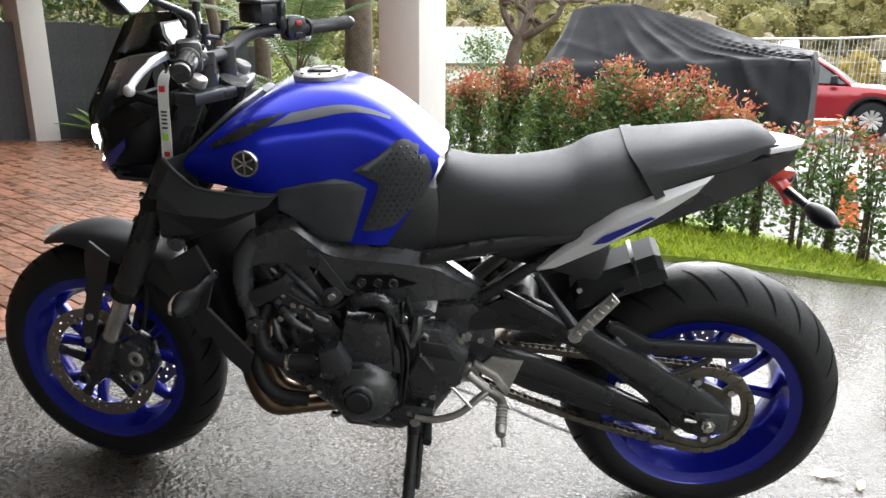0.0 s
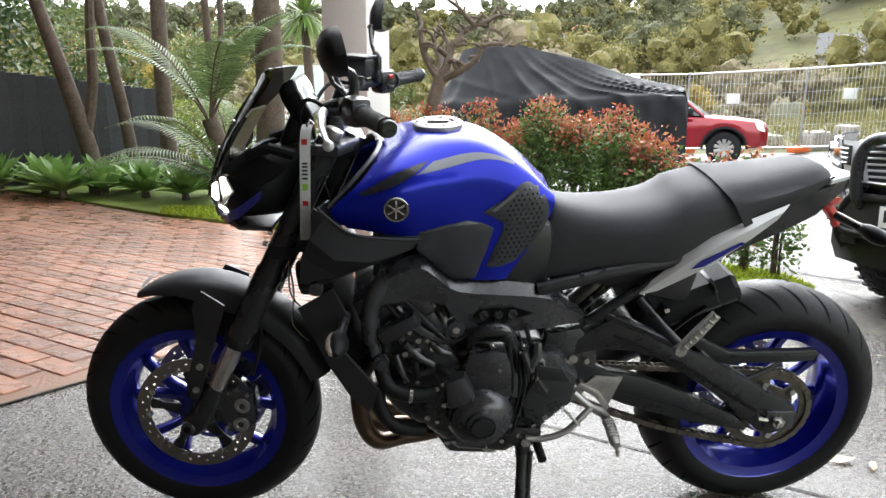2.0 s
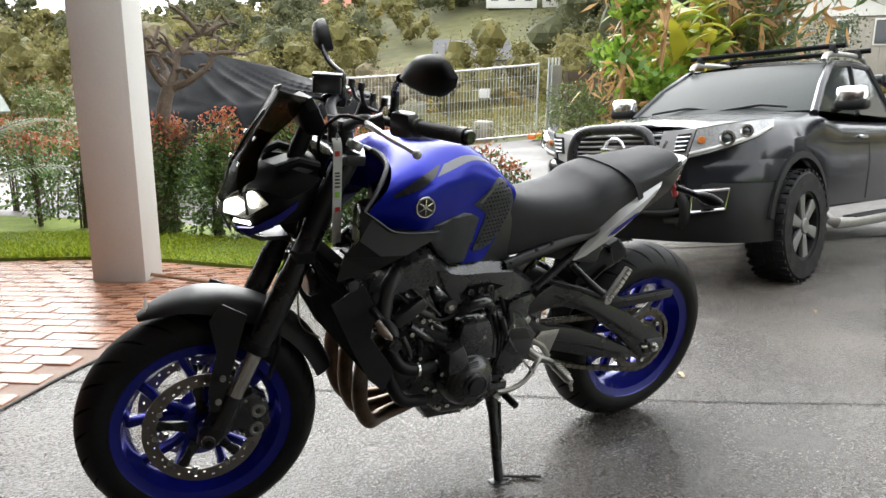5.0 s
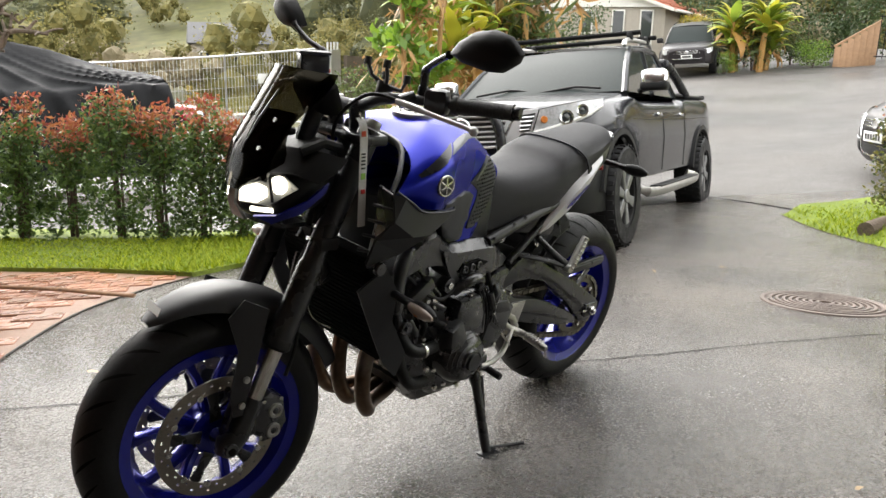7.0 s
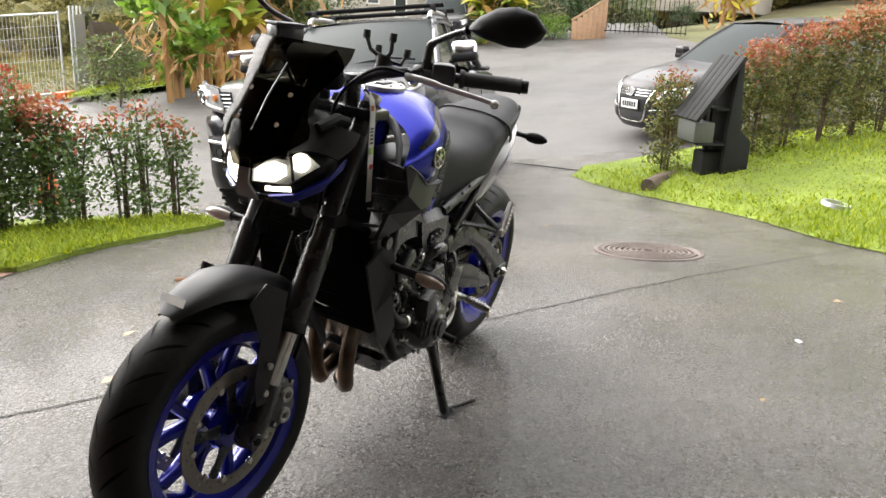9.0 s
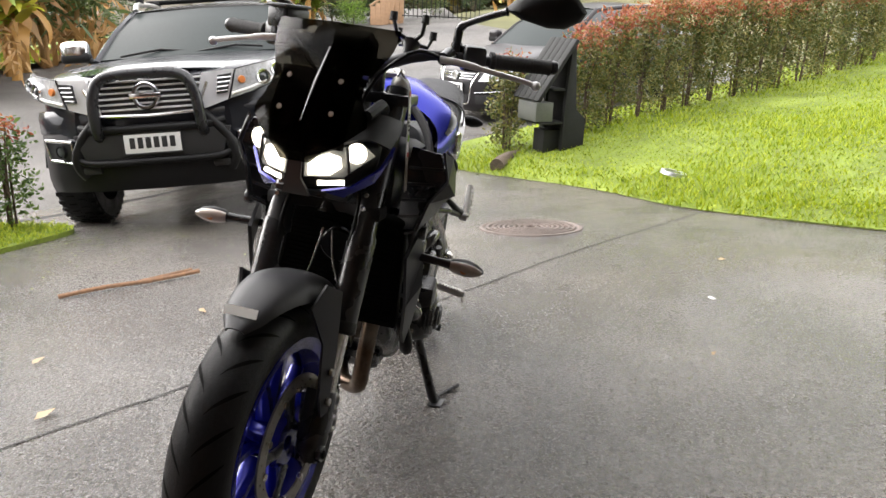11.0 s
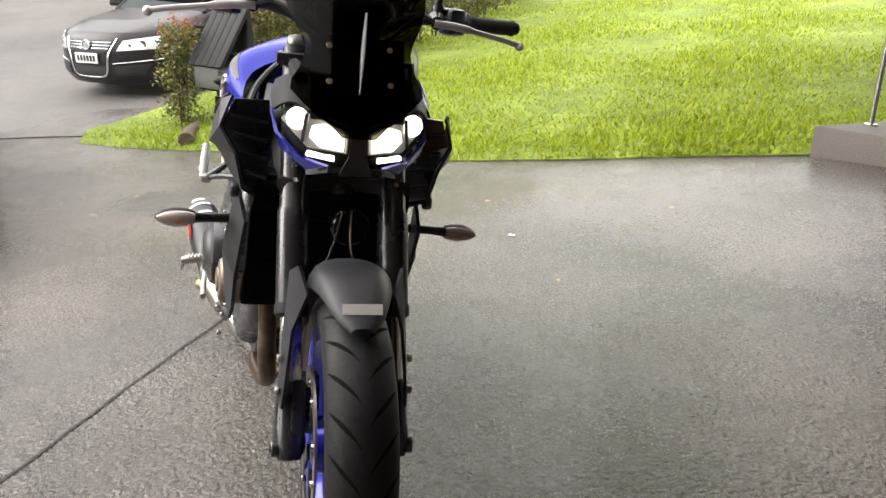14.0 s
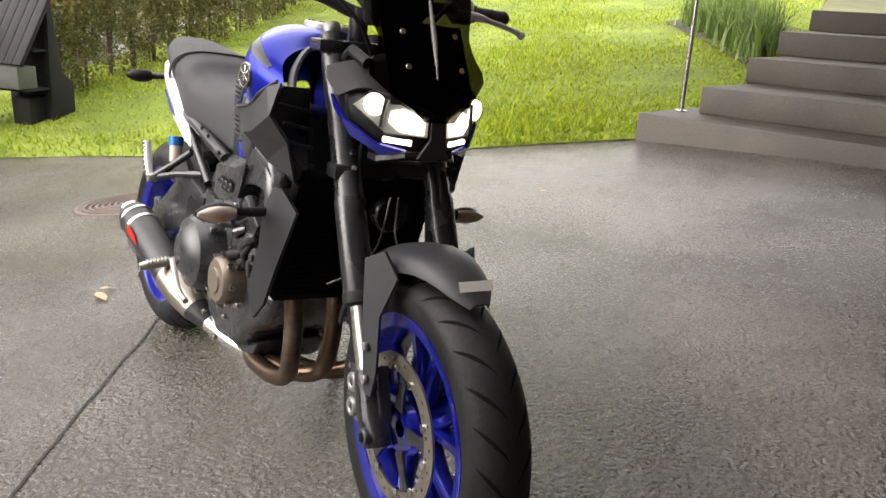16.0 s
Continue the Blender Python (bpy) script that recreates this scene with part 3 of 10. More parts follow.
paving = bpy.data.objects["pavement"]
shared = paver_mesh()
shared_v = np.array([v.co[:] for v in shared.vertices])
shared_f = [tuple(p.vertices) for p in shared.polygons]
spots = []
rng = random.Random(5)
for j in range(-60, 110):
    for i in range(-40, 60):
        a, b = (i + (0.5 if j % 2 else 0)) * PAVER_L, j * PAVER_W
        p = house_point(a, b)
        if p.x > -6.5 and all(inside(q.x, q.y, brick_outline) for q in (house_point(a + PAVER_L / 2, b), house_point(a - PAVER_L / 2, b), house_point(a, b + 0.05), house_point(a, b - 0.05))) and (p - Vector(COLUMN)).length > 0.24:
            spots.append((p, (p - Vector((-0.9, 4.3))).length))
spots.sort(key=lambda s: s[1])


def paver_pose(p):
    z = slope(p.x, p.y) - 0.004 + rng.uniform(-0.0015, 0.0015)
    tilt_x, tilt_y = 3.49, 2.53
    n = Vector((0.0441 + rng.uniform(-0.006, 0.006), 0.0609 + rng.uniform(-0.006, 0.006), 1)).normalized()
    e = Vector((E1.x, E1.y, 0))
    e = (e - n * e.dot(n)).normalized()
    return Matrix.Translation((p.x, p.y, z)) @ Matrix((e, n.cross(e), n)).transposed().to_4x4()


for p, _ in spots[:300]:
    ob = new("paver", shared)
    ob.parent = paving
    ob.matrix_world = paver_pose(p)
rest_v, rest_f = [], []
for p, _ in spots[300:]:
    m = np.array(paver_pose(p))
    k = len(rest_v) * len(shared_v)
    rest_v.append(shared_v @ m[:3, :3].T + m[:3, 3])
    rest_f += [tuple(i + k for i in f) for f in shared_f]
rest = bpy.data.meshes.new("pavers")
rest.from_pydata(np.concatenate(rest_v).tolist(), [], rest_f)
rest.materials.append(PAVERS)
ob = new("pavers", rest)
ob.parent = paving
tagged(ob, kind="stuff")

# ---- grass blades ----
def blades(name, outline, height, count, length, seed, label, skip=None):
    r = np.random.default_rng(seed)
    xs, ys = [p[0] for p in outline], [p[1] for p in outline]
    got = []
    while len(got) < count:
        x, y = r.uniform(min(xs), max(xs)), r.uniform(min(ys), max(ys))
        if inside(x, y, outline) and not (skip and skip(x, y, r)):
            got.append((x, y, height(x, y) - 0.005))
    c = np.array(got)
    k = len(c)
    a = r.uniform(0, 2 * np.pi, k)
    h = length * r.uniform(0.5, 1.4, k) * (0.8 + 0.5 * np.sin(c[:, 0] * 2.1) * np.cos(c[:, 1] * 1.7))
    lean = r.uniform(0.3, 1.5, k) * h
    w = r.uniform(0.003, 0.0085, k) * (1 + length * 6)
    side = np.stack([np.cos(a), np.sin(a), 0 * a], 1) * w[:, None]
    fall = np.stack([-np.sin(a), np.cos(a), 0 * a], 1)
    v = np.stack([c - side, c + side, c + fall * lean[:, None] + np.array([0, 0, 1]) * h[:, None]], 1).reshape(-1, 3)
    me = raw_mesh(name, v, np.arange(3 * k).reshape(-1, 3))
    me.materials.append(GRASS)
    return tagged(new(name, me), label, "grass", kind="stuff")


def thin_far(x, y, r):
    d = math.hypot(x + 2, y - 2)
    return r.uniform() > (5.0 / d) ** 1.6


blades("lawn_grass", lawn_outline, lawn_height, 110000, 0.045, 1, "bright green lawn grass", thin_far)
blades("verge_grass", STRIP + [(2.5, 4.75), (2.1, 4.9), (1.5, 5.3), (1.0, 5.9), (0.5, 6.6), (-0.7, 7.7), (-1.8, 7.2), (-1.8, 6.95), (-0.3, 5.95), (0.17, 5.42), (0.6, 4.75)], lambda x, y: slope(x, y) + 0.03, 26000, 0.045, 2, "green grass along the hedge")

# ---- garden steps up to the house ----
STEPS = [(0.365, (1.44, -2.12)), (0.56, (1.22, -2.57)), (0.755, (1.29, -3.33)), (0.955, (1.46, -4.14)), (1.15, (1.60, -5.0))]
steps = thing("garden_steps", "brown weathered concrete steps with broad treads", "steps", kind="structure")
for k, (z, (x, y)) in enumerate(STEPS):
    z0 = -0.3
    far_x = -3.6
    quad = [(x, y), (far_x, y - 0.165 * (x - far_x)), (far_x, -7.5), (x + 0.05, -7.5)]
    if k > 0:
        quad = [(x, y), (far_x, y - 0.165 * (x - far_x)), (far_x, -7.5), (x + 0.03, -7.5)]
    bm = slab(quad, z - (STEPS[k - 1][0] if k else z0), "z", (z + (STEPS[k - 1][0] if k else z0)) / 2, 0.012)
    part("step", bm, STEP_CONCRETE, steps, angle=30)
rail = thing("handrail", "slim stainless steel handrail on the steps", "handrail")
part("post", tube([(1.345, -2.53, 0.363), (1.345, -2.53, 1.285)], 0.017, 12), STEEL, rail)
part("foot", disc((1.345, -2.53, 0.371), (0, 0, 1), 0.045, 0.012, 20), STEEL, rail)
part("rail", tube(smooth_path([(1.40, -2.18, 1.215), (1.37, -2.35, 1.25), (1.345, -2.53, 1.29), (1.36, -3.5, 1.58), (1.5, -5.0, 2.0)], 6), 0.019, 12), STEEL, rail)

# ---- the motorcycle, in its own axes: x forward, y to its left, z up ----
LEAN_SIDE, STEER, BIKE_SIZE = 11.0, -6.8, 1.018
BIKE_AT, BIKE_TO = Vector((0.6078, 1.7506)), Vector((-0.8435, 1.9094))


def bike_pose():
    f = Vector((BIKE_TO.x - BIKE_AT.x, BIKE_TO.y - BIKE_AT.y, 0))
    f.z = slope(*BIKE_TO) - slope(*BIKE_AT)
    f.normalize()
    left = Vector((0.0441, 0.0609, 1)).normalized().cross(f).normalized()
    m = Matrix((f, left, f.cross(left))).transposed().to_4x4()
    return Matrix.Translation((BIKE_AT.x, BIKE_AT.y, slope(*BIKE_AT) + 0.002)) @ m @ pose(0, 0, 0, -LEAN_SIDE, 0, 0) @ Matrix.Scale(BIKE_SIZE, 4)


RAKE, TRAIL, BASE, R_FRONT, R_REAR = 25.0, 0.103, 1.44, 0.300, 0.317
bike = thing("motorcycle", "blue and black naked motorcycle on its side stand", "motorcycle", bike_pose())
axis_foot, axis_dir = Vector((BASE + TRAIL, 0, 0)), Vector((-math.sin(radians(RAKE)), 0, math.cos(radians(RAKE))))
STEERED = Matrix.Translation(axis_foot) @ Matrix.Rotation(radians(STEER), 4, axis_dir) @ Matrix.Translation(-axis_foot)
Y = Vector((0, 1, 0))


def bpart(name, bm, mat, parent=None, label="", smooth=True, angle=40, steer=False):
    if steer:
        turned(bm, STEERED)
    return part(name, bm, mat, parent or bike, label, smooth, angle)


def both(name, bm, mat, parent=None, label="", smooth=True, angle=40, steer=False):
    """The part and its mirror twin."""
    other = mirrored(bm)
    a = bpart(name, bm, mat, parent, label, smooth, angle, steer)
    b = bpart(name, other, mat, parent, label, smooth, angle, steer)
    return a, b


# wheels
def tyre_profile(r, w, rim):
    """Cross-section of a tyre: (radius, across), rounded crown and walls."""
    pts = []
    for k in range(17):
        s = -1 + 2 * k / 16
        a = s * radians(80)
        pts.append((r - 0.42 * w * (1 - math.cos(a)) * 1.05, 0.5 * w * math.sin(a) / math.sin(radians(80))))
    return [(rim - 0.004, -0.40 * w), (rim + 0.012, -0.46 * w)] + pts + [(rim + 0.012, 0.46 * w), (rim - 0.004, 0.40 * w)]


def drilled_disc(r0, r1, y, thick, n=60):
    """A brake disc with rows of holes."""
    bm = bmesh.new()
    rs = [r0, r0 + (r1 - r0) * 0.2, r0 + (r1 - r0) * 0.34, r0 + (r1 - r0) * 0.52, r0 + (r1 - r0) * 0.66, r0 + (r1 - r0) * 0.84, r1]
    m = n * 2
    top, low = ([[bm.verts.new((r * math.cos(2 * math.pi * k / m), y + h, r * math.sin(2 * math.pi * k / m))) for k in range(m)] for r in rs] for h in (thick / 2, -thick / 2))

    def kept(i, k):
        if i in (1, 3):
            return k % 6 != (0 if i == 1 else 3)
        return True
    for i in range(len(rs) - 1):
        for k in range(m):
            j = (k + 1) % m
            if kept(i, k):
                bm.faces.new((top[i][k], top[i][j], top[i + 1][j], top[i + 1][k]))
                bm.faces.new((low[i][k], low[i + 1][k], low[i + 1][j], low[i][j]))
    bm.edges.ensure_lookup_table()
    rim = [e for e in bm.edges if len(e.link_faces) == 1]
    pair = {v: w for a, b in zip(top, low) for v, w in zip(a, b)}
    for e in rim:
        a, b = e.verts
        if a in pair and b in pair:
            bm.faces.new((a, b, pair[b], pair[a]))
    return bm


def wheel(at, r, w, steer, rear):
    c = Matrix.Translation(at)
    seen = lambda bm: turned(bm, c)
    rim = 0.216
    body = bpart("wheel", seen(lathe([(rim, -0.43 * w), (rim + 0.006, -0.45 * w), (rim + 0.006, -0.42 * w), (rim - 0.014, -0.38 * w), (rim - 0.022, -0.2 * w), (rim - 0.032, 0), (rim - 0.022, 0.2 * w), (rim - 0.014, 0.38 * w), (rim + 0.006, 0.42 * w), (rim + 0.006, 0.45 * w), (rim, 0.43 * w),
                                      (rim - 0.02, 0.40 * w), (rim - 0.03, 0.22 * w), (rim - 0.042, 0.1 * w), (rim - 0.042, -0.1 * w), (rim - 0.03, -0.22 * w), (rim - 0.02, -0.40 * w)], "y", 72, closed=True)),
                 RIM_BLUE, label="blue cast rim", steer=steer)
    tyre = bpart("tyre", seen(lathe(tyre_profile(r, w, rim), "y", 96, closed=True)), RUBBER, body, "black sport tyre, damp and dusty", steer=steer)
    # tread grooves: near-black curved sheets just over the crown, groove shade put into colour
    rng = random.Random(3)
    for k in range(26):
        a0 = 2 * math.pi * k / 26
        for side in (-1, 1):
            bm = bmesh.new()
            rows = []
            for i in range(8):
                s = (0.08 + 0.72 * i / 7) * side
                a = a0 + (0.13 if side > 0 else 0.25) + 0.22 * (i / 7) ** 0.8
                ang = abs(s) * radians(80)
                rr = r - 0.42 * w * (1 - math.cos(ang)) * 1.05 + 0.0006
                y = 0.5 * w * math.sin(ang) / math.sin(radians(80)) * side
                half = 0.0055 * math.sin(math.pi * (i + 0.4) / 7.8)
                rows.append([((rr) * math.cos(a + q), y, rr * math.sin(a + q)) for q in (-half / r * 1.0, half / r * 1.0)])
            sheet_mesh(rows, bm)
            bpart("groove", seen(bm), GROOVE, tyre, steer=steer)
    # hub and ten spokes in pairs
    bpart("hub", seen(lathe([(0.018, -0.055), (0.05, -0.055), (0.055, -0.04), (0.042, -0.02), (0.042, 0.02), (0.055, 0.04), (0.05, 0.055), (0.018, 0.055)], "y", 32, closed=True)), RIM_BLUE, body, steer=steer)
    for k in range(5):
        for s in (-1, 1):
            a0 = 2 * math.pi * k / 5 + 0.35 + s * 0.10
            a1 = 2 * math.pi * k / 5 + 0.35 + s * 0.30
            rings = []
            for q in (0.0, 0.33, 0.66, 1.0):
                rr = 0.045 + (rim - 0.036 - 0.045) * q
                a = a0 + (a1 - a0) * q
                p = Vector((rr * math.cos(a), 0, rr * math.sin(a)))
                d = Vector((math.cos(a), 0, math.sin(a)))
                t = Vector((-d.z, 0, d.x))
                wd, th = 0.010 + 0.003 * (1 - q) + 0.004 * q ** 3, 0.020 - 0.006 * q
                rings.append([p + t * wd + Y * th * 0.5, p + t * wd * 0.6 + Y * th, p - t * wd * 0.6 + Y * th, p - t * wd + Y * th * 0.5, p - t * wd - Y * th * 0.5, p - t * wd * 0.6 - Y * th, p + t * wd * 0.6 - Y * th, p + t * wd - Y * th * 0.5])
            bpart("spoke", seen(ring_mesh(rings)), RIM_BLUE, body, steer=steer)
    return body


front = wheel((BASE, 0, R_FRONT), R_FRONT, 0.122, True, False)
rear = wheel((0, 0, R_REAR), R_REAR, 0.182, False, True)

# front brakes: a disc and a caliper on each side
for s in (-1, 1):
    d = bpart("brake_disc", turned(drilled_disc(0.116, 0.149, s * 0.064, 0.0045), Matrix.Translation((BASE, 0, R_FRONT))), DISC, front, "drilled steel brake disc", smooth=False, steer=True)
    for k in range(5):
        a = 2 * math.pi * k / 5 + 0.2
        ca, sa = math.cos(a), math.sin(a)
        arm = slab([(BASE + r * math.cos(a + w), R_FRONT + r * math.sin(a + w)) for r, w in ((0.045, -0.35), (0.085, -0.12), (0.112, -0.13), (0.118, -0.05), (0.118, 0.05), (0.112, 0.13), (0.085, 0.12), (0.045, 0.35))], 0.006, "y", s * 0.062, 0.001)
        bpart("carrier_arm", arm, BLACK, d, steer=True)
        for e in (-0.28, 0.28):
            bpart("bobbin", disc((BASE + 0.119 * math.cos(a + e), s * 0.065, R_FRONT + 0.119 * math.sin(a + e)), Y, 0.0085, 0.009, 14), STEEL, d, steer=True)
    cal = slab([(BASE - 0.160 + dx, R_FRONT + dz) for dx, dz in ((0.0, 0.010), (0.010, 0.075), (0.045, 0.098), (0.082, 0.080), (0.088, 0.0), (0.064, -0.030), (0.022, -0.026))], 0.060, "y", s * 0.070, 0.008)
    c = bpart("brake_caliper", cal, ENGINE, label="black radial brake caliper", steer=True)
    for z in (-0.003, 0.048):
        bpart("piston_cap", turned(lathe([(0.0, 0.002), (0.009, 0.002), (0.011, 0.005), (0.017, 0.005), (0.0195, 0.001), (0.0195, -0.006)], "y", 24), Matrix.Translation((BASE - 0.122 - z * 0.1, s * 0.101, R_FRONT + z)) @ pose(0, 0, 0, 0, 0, 0 if s > 0 else 180)), ALLOY, c, "silver piston cap", steer=True)
        bpart("cap_socket", disc((BASE - 0.122 - z * 0.1, s * 0.1035, R_FRONT + z), Y, 0.008, 0.003, 6), BLACK, c, steer=True)
    for dx, dz in ((-0.14, 0.078), (-0.095, 0.080), (-0.088, -0.012)):
        bpart("caliper_bolt", bolt((BASE + dx, s * 0.101, R_FRONT + dz), Y, 0.006, 0.008), STEEL, c, steer=True)
    bpart("bracket", slab([(BASE - 0.09, R_FRONT + 0.0), (BASE - 0.09, R_FRONT + 0.07), (BASE - 0.03, R_FRONT + 0.12), (BASE + 0.005, R_FRONT + 0.02), (BASE - 0.03, R_FRONT - 0.01)], 0.026, "y", s * 0.086, 0.005), BLACK, c, steer=True)

# fork
FORK0 = Vector((1.418, 0, 0.30))
up = lambda h: FORK0 + axis_dir * h
for s in (-1, 1):
    o = Y * s * 0.100
    leg = bpart("fork_leg", tube([up(0.24) + o, up(0.26) + o, up(0.44) + o, up(0.45) + o, up(0.78) + o], [0.031, 0.0315, 0.0315, 0.028, 0.028], 20), BLACK, label="black upside-down fork tube", steer=True)
    bpart("stanchion", tube([up(0.06) + o, up(0.245) + o], 0.0215, 20), STEEL, leg, "bright fork stanchion", steer=True)
    bpart("dust_seal", tube([up(0.232) + o, up(0.238) + o, up(0.256) + o, up(0.262) + o], [0.028, 0.034, 0.034, 0.030], 20), RUBBER, leg, steer=True)
    bpart("axle_clamp", tube([up(0.11) + o, up(0.09) + o, up(0.02) + o, up(-0.005) + o + Vector((0.014, 0, 0)), up(-0.03) + o + Vector((0.014, 0, 0))], [0.024, 0.027, 0.030, 0.031, 0.022], 16), BLACK, leg, steer=True)
    bpart("axle_end", disc((BASE, s * 0.128, R_FRONT - 0.005), Y, 0.017, 0.012, 20), ENGINE, leg, steer=True)
    # near-black disc on the axle end, the bore's shade put into its colour
    bpart("axle_bore", disc((BASE, s * 0.135, R_FRONT - 0.005), Y, 0.009, 0.003, 12), GROOVE, leg, steer=True)
    bpart("cap_nut", disc(up(0.795) + o, axis_dir, 0.02, 0.02, 12), ALLOY, leg, steer=True)
    for h in (0.50, 0.53):
        bpart("clamp_bolt", bolt(up(h) + Y * s * 0.100 + Vector((0.034, 0, 0.012)), (1, 0, 0.4), 0.006, 0.01), STEEL, leg, steer=True)
bpart("lower_clamp", slab([(up(0.49).x + dx, dy) for dx, dy in ((0.024, -0.10), (0.016, -0.132), (-0.03, -0.132), (-0.055, -0.04), (-0.055, 0.04), (-0.03, 0.132), (0.016, 0.132), (0.024, 0.10), (-0.01, 0.04), (-0.01, -0.04))], 0.030, "z", up(0.50).z, 0.006), DULL_BOX, steer=True)
bpart("upper_clamp", slab([(up(0.76).x + dx, dy) for dx, dy in ((0.04, -0.10), (0.03, -0.14), (-0.03, -0.14), (-0.06, -0.04), (-0.06, 0.04), (-0.03, 0.14), (0.03, 0.14), (0.04, 0.10), (0.03, 0.04), (0.03, -0.04))], 0.025, "z", up(0.76).z, 0.005), BLACK, label="black top fork clamp", steer=True)
bpart("steering_stem", tube([up(0.47) - Vector((0.035, 0, 0)), up(0.78) - Vector((0.035, 0, 0))], 0.03, 16), BLACK, steer=True)

# front mudguard: an arched skin over the tyre, with side plates down the fork
def mudguard():
    rows = []
    for k in range(19):
        q = k / 18
        a = radians(64 + 96 * q)
        r = 0.326 + 0.024 * math.sin(min(1, q * 3) * math.pi / 2) + 0.004 * q
        half = 0.018 + 0.060 * min(1, q * 3.2) ** 0.6 - 0.012 * q
        drop = 0.010 + 0.045 * min(1, q * 2.5) - 0.015 * max(0, q - 0.6)
        row = []
        for j in range(11):
            s = -1 + j / 5
            rr = r - drop * abs(s) ** 2.6
            row.append((BASE + rr * math.cos(a), half * math.sin(s * math.pi / 2 * 0.96), R_FRONT + rr * math.sin(a)))
        rows.append(row)
    flat = [p for r in rows for p in r]
    faces = [(i * 11 + j, i * 11 + j + 1, (i + 1) * 11 + j + 1, (i + 1) * 11 + j) for i in range(18) for j in range(10)]
    return shell(flat, faces, 0.004)


guard = bpart("front_mudguard", mudguard(), GREY_PANEL, label="matt dark grey front mudguard", steer=True)
plate_pts = [(1.425, 0.078, 0.595), (1.395, 0.094, 0.640), (1.340, 0.106, 0.612), (1.372, 0.116, 0.500), (1.410, 0.122, 0.375), (1.430, 0.116, 0.37), (1.436, 0.112, 0.42), (1.412, 0.102, 0.52)]
both("fork_guard", shell(plate_pts, [(0, 1, 2, 3, 7), (7, 3, 4, 5, 6)], 0.006), GREY_PANEL, guard, steer=True, angle=20)
for q in ((1.402, 0.124, 0.46), (1.414, 0.126, 0.40)):
    both("guard_bolt", disc(q, Y, 0.008, 0.008, 12), ALLOY, guard, steer=True)
# the maker's wordmark is left as a plain pale strip
mark = []
for i in range(5):
    a = radians(68 + 3.4 * i / 4)
    mark.append([(BASE + 0.3345 * math.cos(a) + 0.011 * (i / 4), -0.034 + 0.0085 * j, R_FRONT + (0.3345 + 0.010 * i / 4) * math.sin(a) - 0.05 * (-0.034 + 0.0085 * j) ** 2 * 60 * 0.05 + 0.0015) for j in range(9)])
bpart("wordmark", sheet_mesh(mark), WHITE_MARK, guard, "pale strip of a wordmark", steer=True)

# tank
TANK = [
    [(0.985, 0, 0.978), (1.000, 0.11, 0.974), (1.038, 0.182, 0.940), (1.095, 0.204, 0.886), (1.062, 0.194, 0.846)],
    [(0.935, 0, 1.012), (0.940, 0.115, 1.004), (0.954, 0.204, 0.968), (0.962, 0.228, 0.906), (0.960, 0.206, 0.834)],
    [(0.864, 0, 1.026), (0.860, 0.102, 1.015), (0.852, 0.170, 0.970), (0.860, 0.190, 0.905), (0.862, 0.166, 0.800)],
    [(0.770, 0, 1.016), (0.766, 0.085, 1.006), (0.760, 0.130, 0.966), (0.766, 0.147, 0.895), (0.800, 0.143, 0.712)],
    [(0.675, 0, 0.960), (0.674, 0.065, 0.956), (0.676, 0.107, 0.935), (0.683, 0.126, 0.872), (0.742, 0.138, 0.702)],
    [(0.594, 0, 0.872), (0.596, 0.055, 0.882), (0.602, 0.092, 0.886), (0.612, 0.105, 0.845), (0.706, 0.126, 0.699)]]
half_tank = spline_grid(TANK, 8, 6)
full_tank = [[Vector((p.x, -p.y, p.z)) for p in reversed(r[1:])] + list(r) for r in half_tank]
tank = bpart("tank", sheet_mesh(full_tank), BLUE, label="glossy metallic blue fuel tank", angle=70)


def on_tank(u, v, lift, s=1):
    """A place on the tank: u from front to rear, v from the top to the lower edge, lifted off the paint."""
    nu, nv = len(half_tank) - 1, len(half_tank[0]) - 1
    i, j = min(int(u * nu), nu - 1), min(int(v * nv), nv - 1)
    a, b = u * nu - i, v * nv - j
    g = half_tank
    p = (g[i][j] * (1 - a) + g[i + 1][j] * a) * (1 - b) + (g[i][j + 1] * (1 - a) + g[i + 1][j + 1] * a) * b
    nrm = (g[i + 1][j] - g[i][j]).cross(g[i][j + 1] - g[i][j]).normalized()
    if nrm.y < 0 or (abs(nrm.y) < 0.05 and nrm.z < 0):
        nrm = -nrm
    q = p + nrm * lift
    return Vector((q.x, q.y * s, q.z))


def tank_band(top, low, lift, s, n=24):
    """A painted band between two lines of (u, v)."""
    a, b = smooth_path([(u, v, 0) for u, v in top], n // (len(top) - 1)), smooth_path([(u, v, 0) for u, v in low], n // (len(low) - 1))
    return sheet_mesh([[on_tank(p.x + (q.x - p.x) * k / 5, p.y + (q.y - p.y) * k / 5, lift, s) for k in range(6)] for p, q in zip(a, b)])


for s in (-1, 1):
    bpart("flash", tank_band([(0.34, 0.43), (0.5, 0.385), (0.74, 0.36)], [(0.27, 0.53), (0.5, 0.46), (0.74, 0.40)], 0.0012, s), FLASH, tank, "grey flash on the tank")
    bpart("flash", tank_band([(0.07, 0.60), (0.17, 0.50), (0.32, 0.42)], [(0.09, 0.64), (0.18, 0.60), (0.265, 0.52)], 0.0012, s), BLACK, tank, "dark flash on the tank")
cap_tilt = pose(0.864, 0, 1.0285, 0, 2.5, 0)
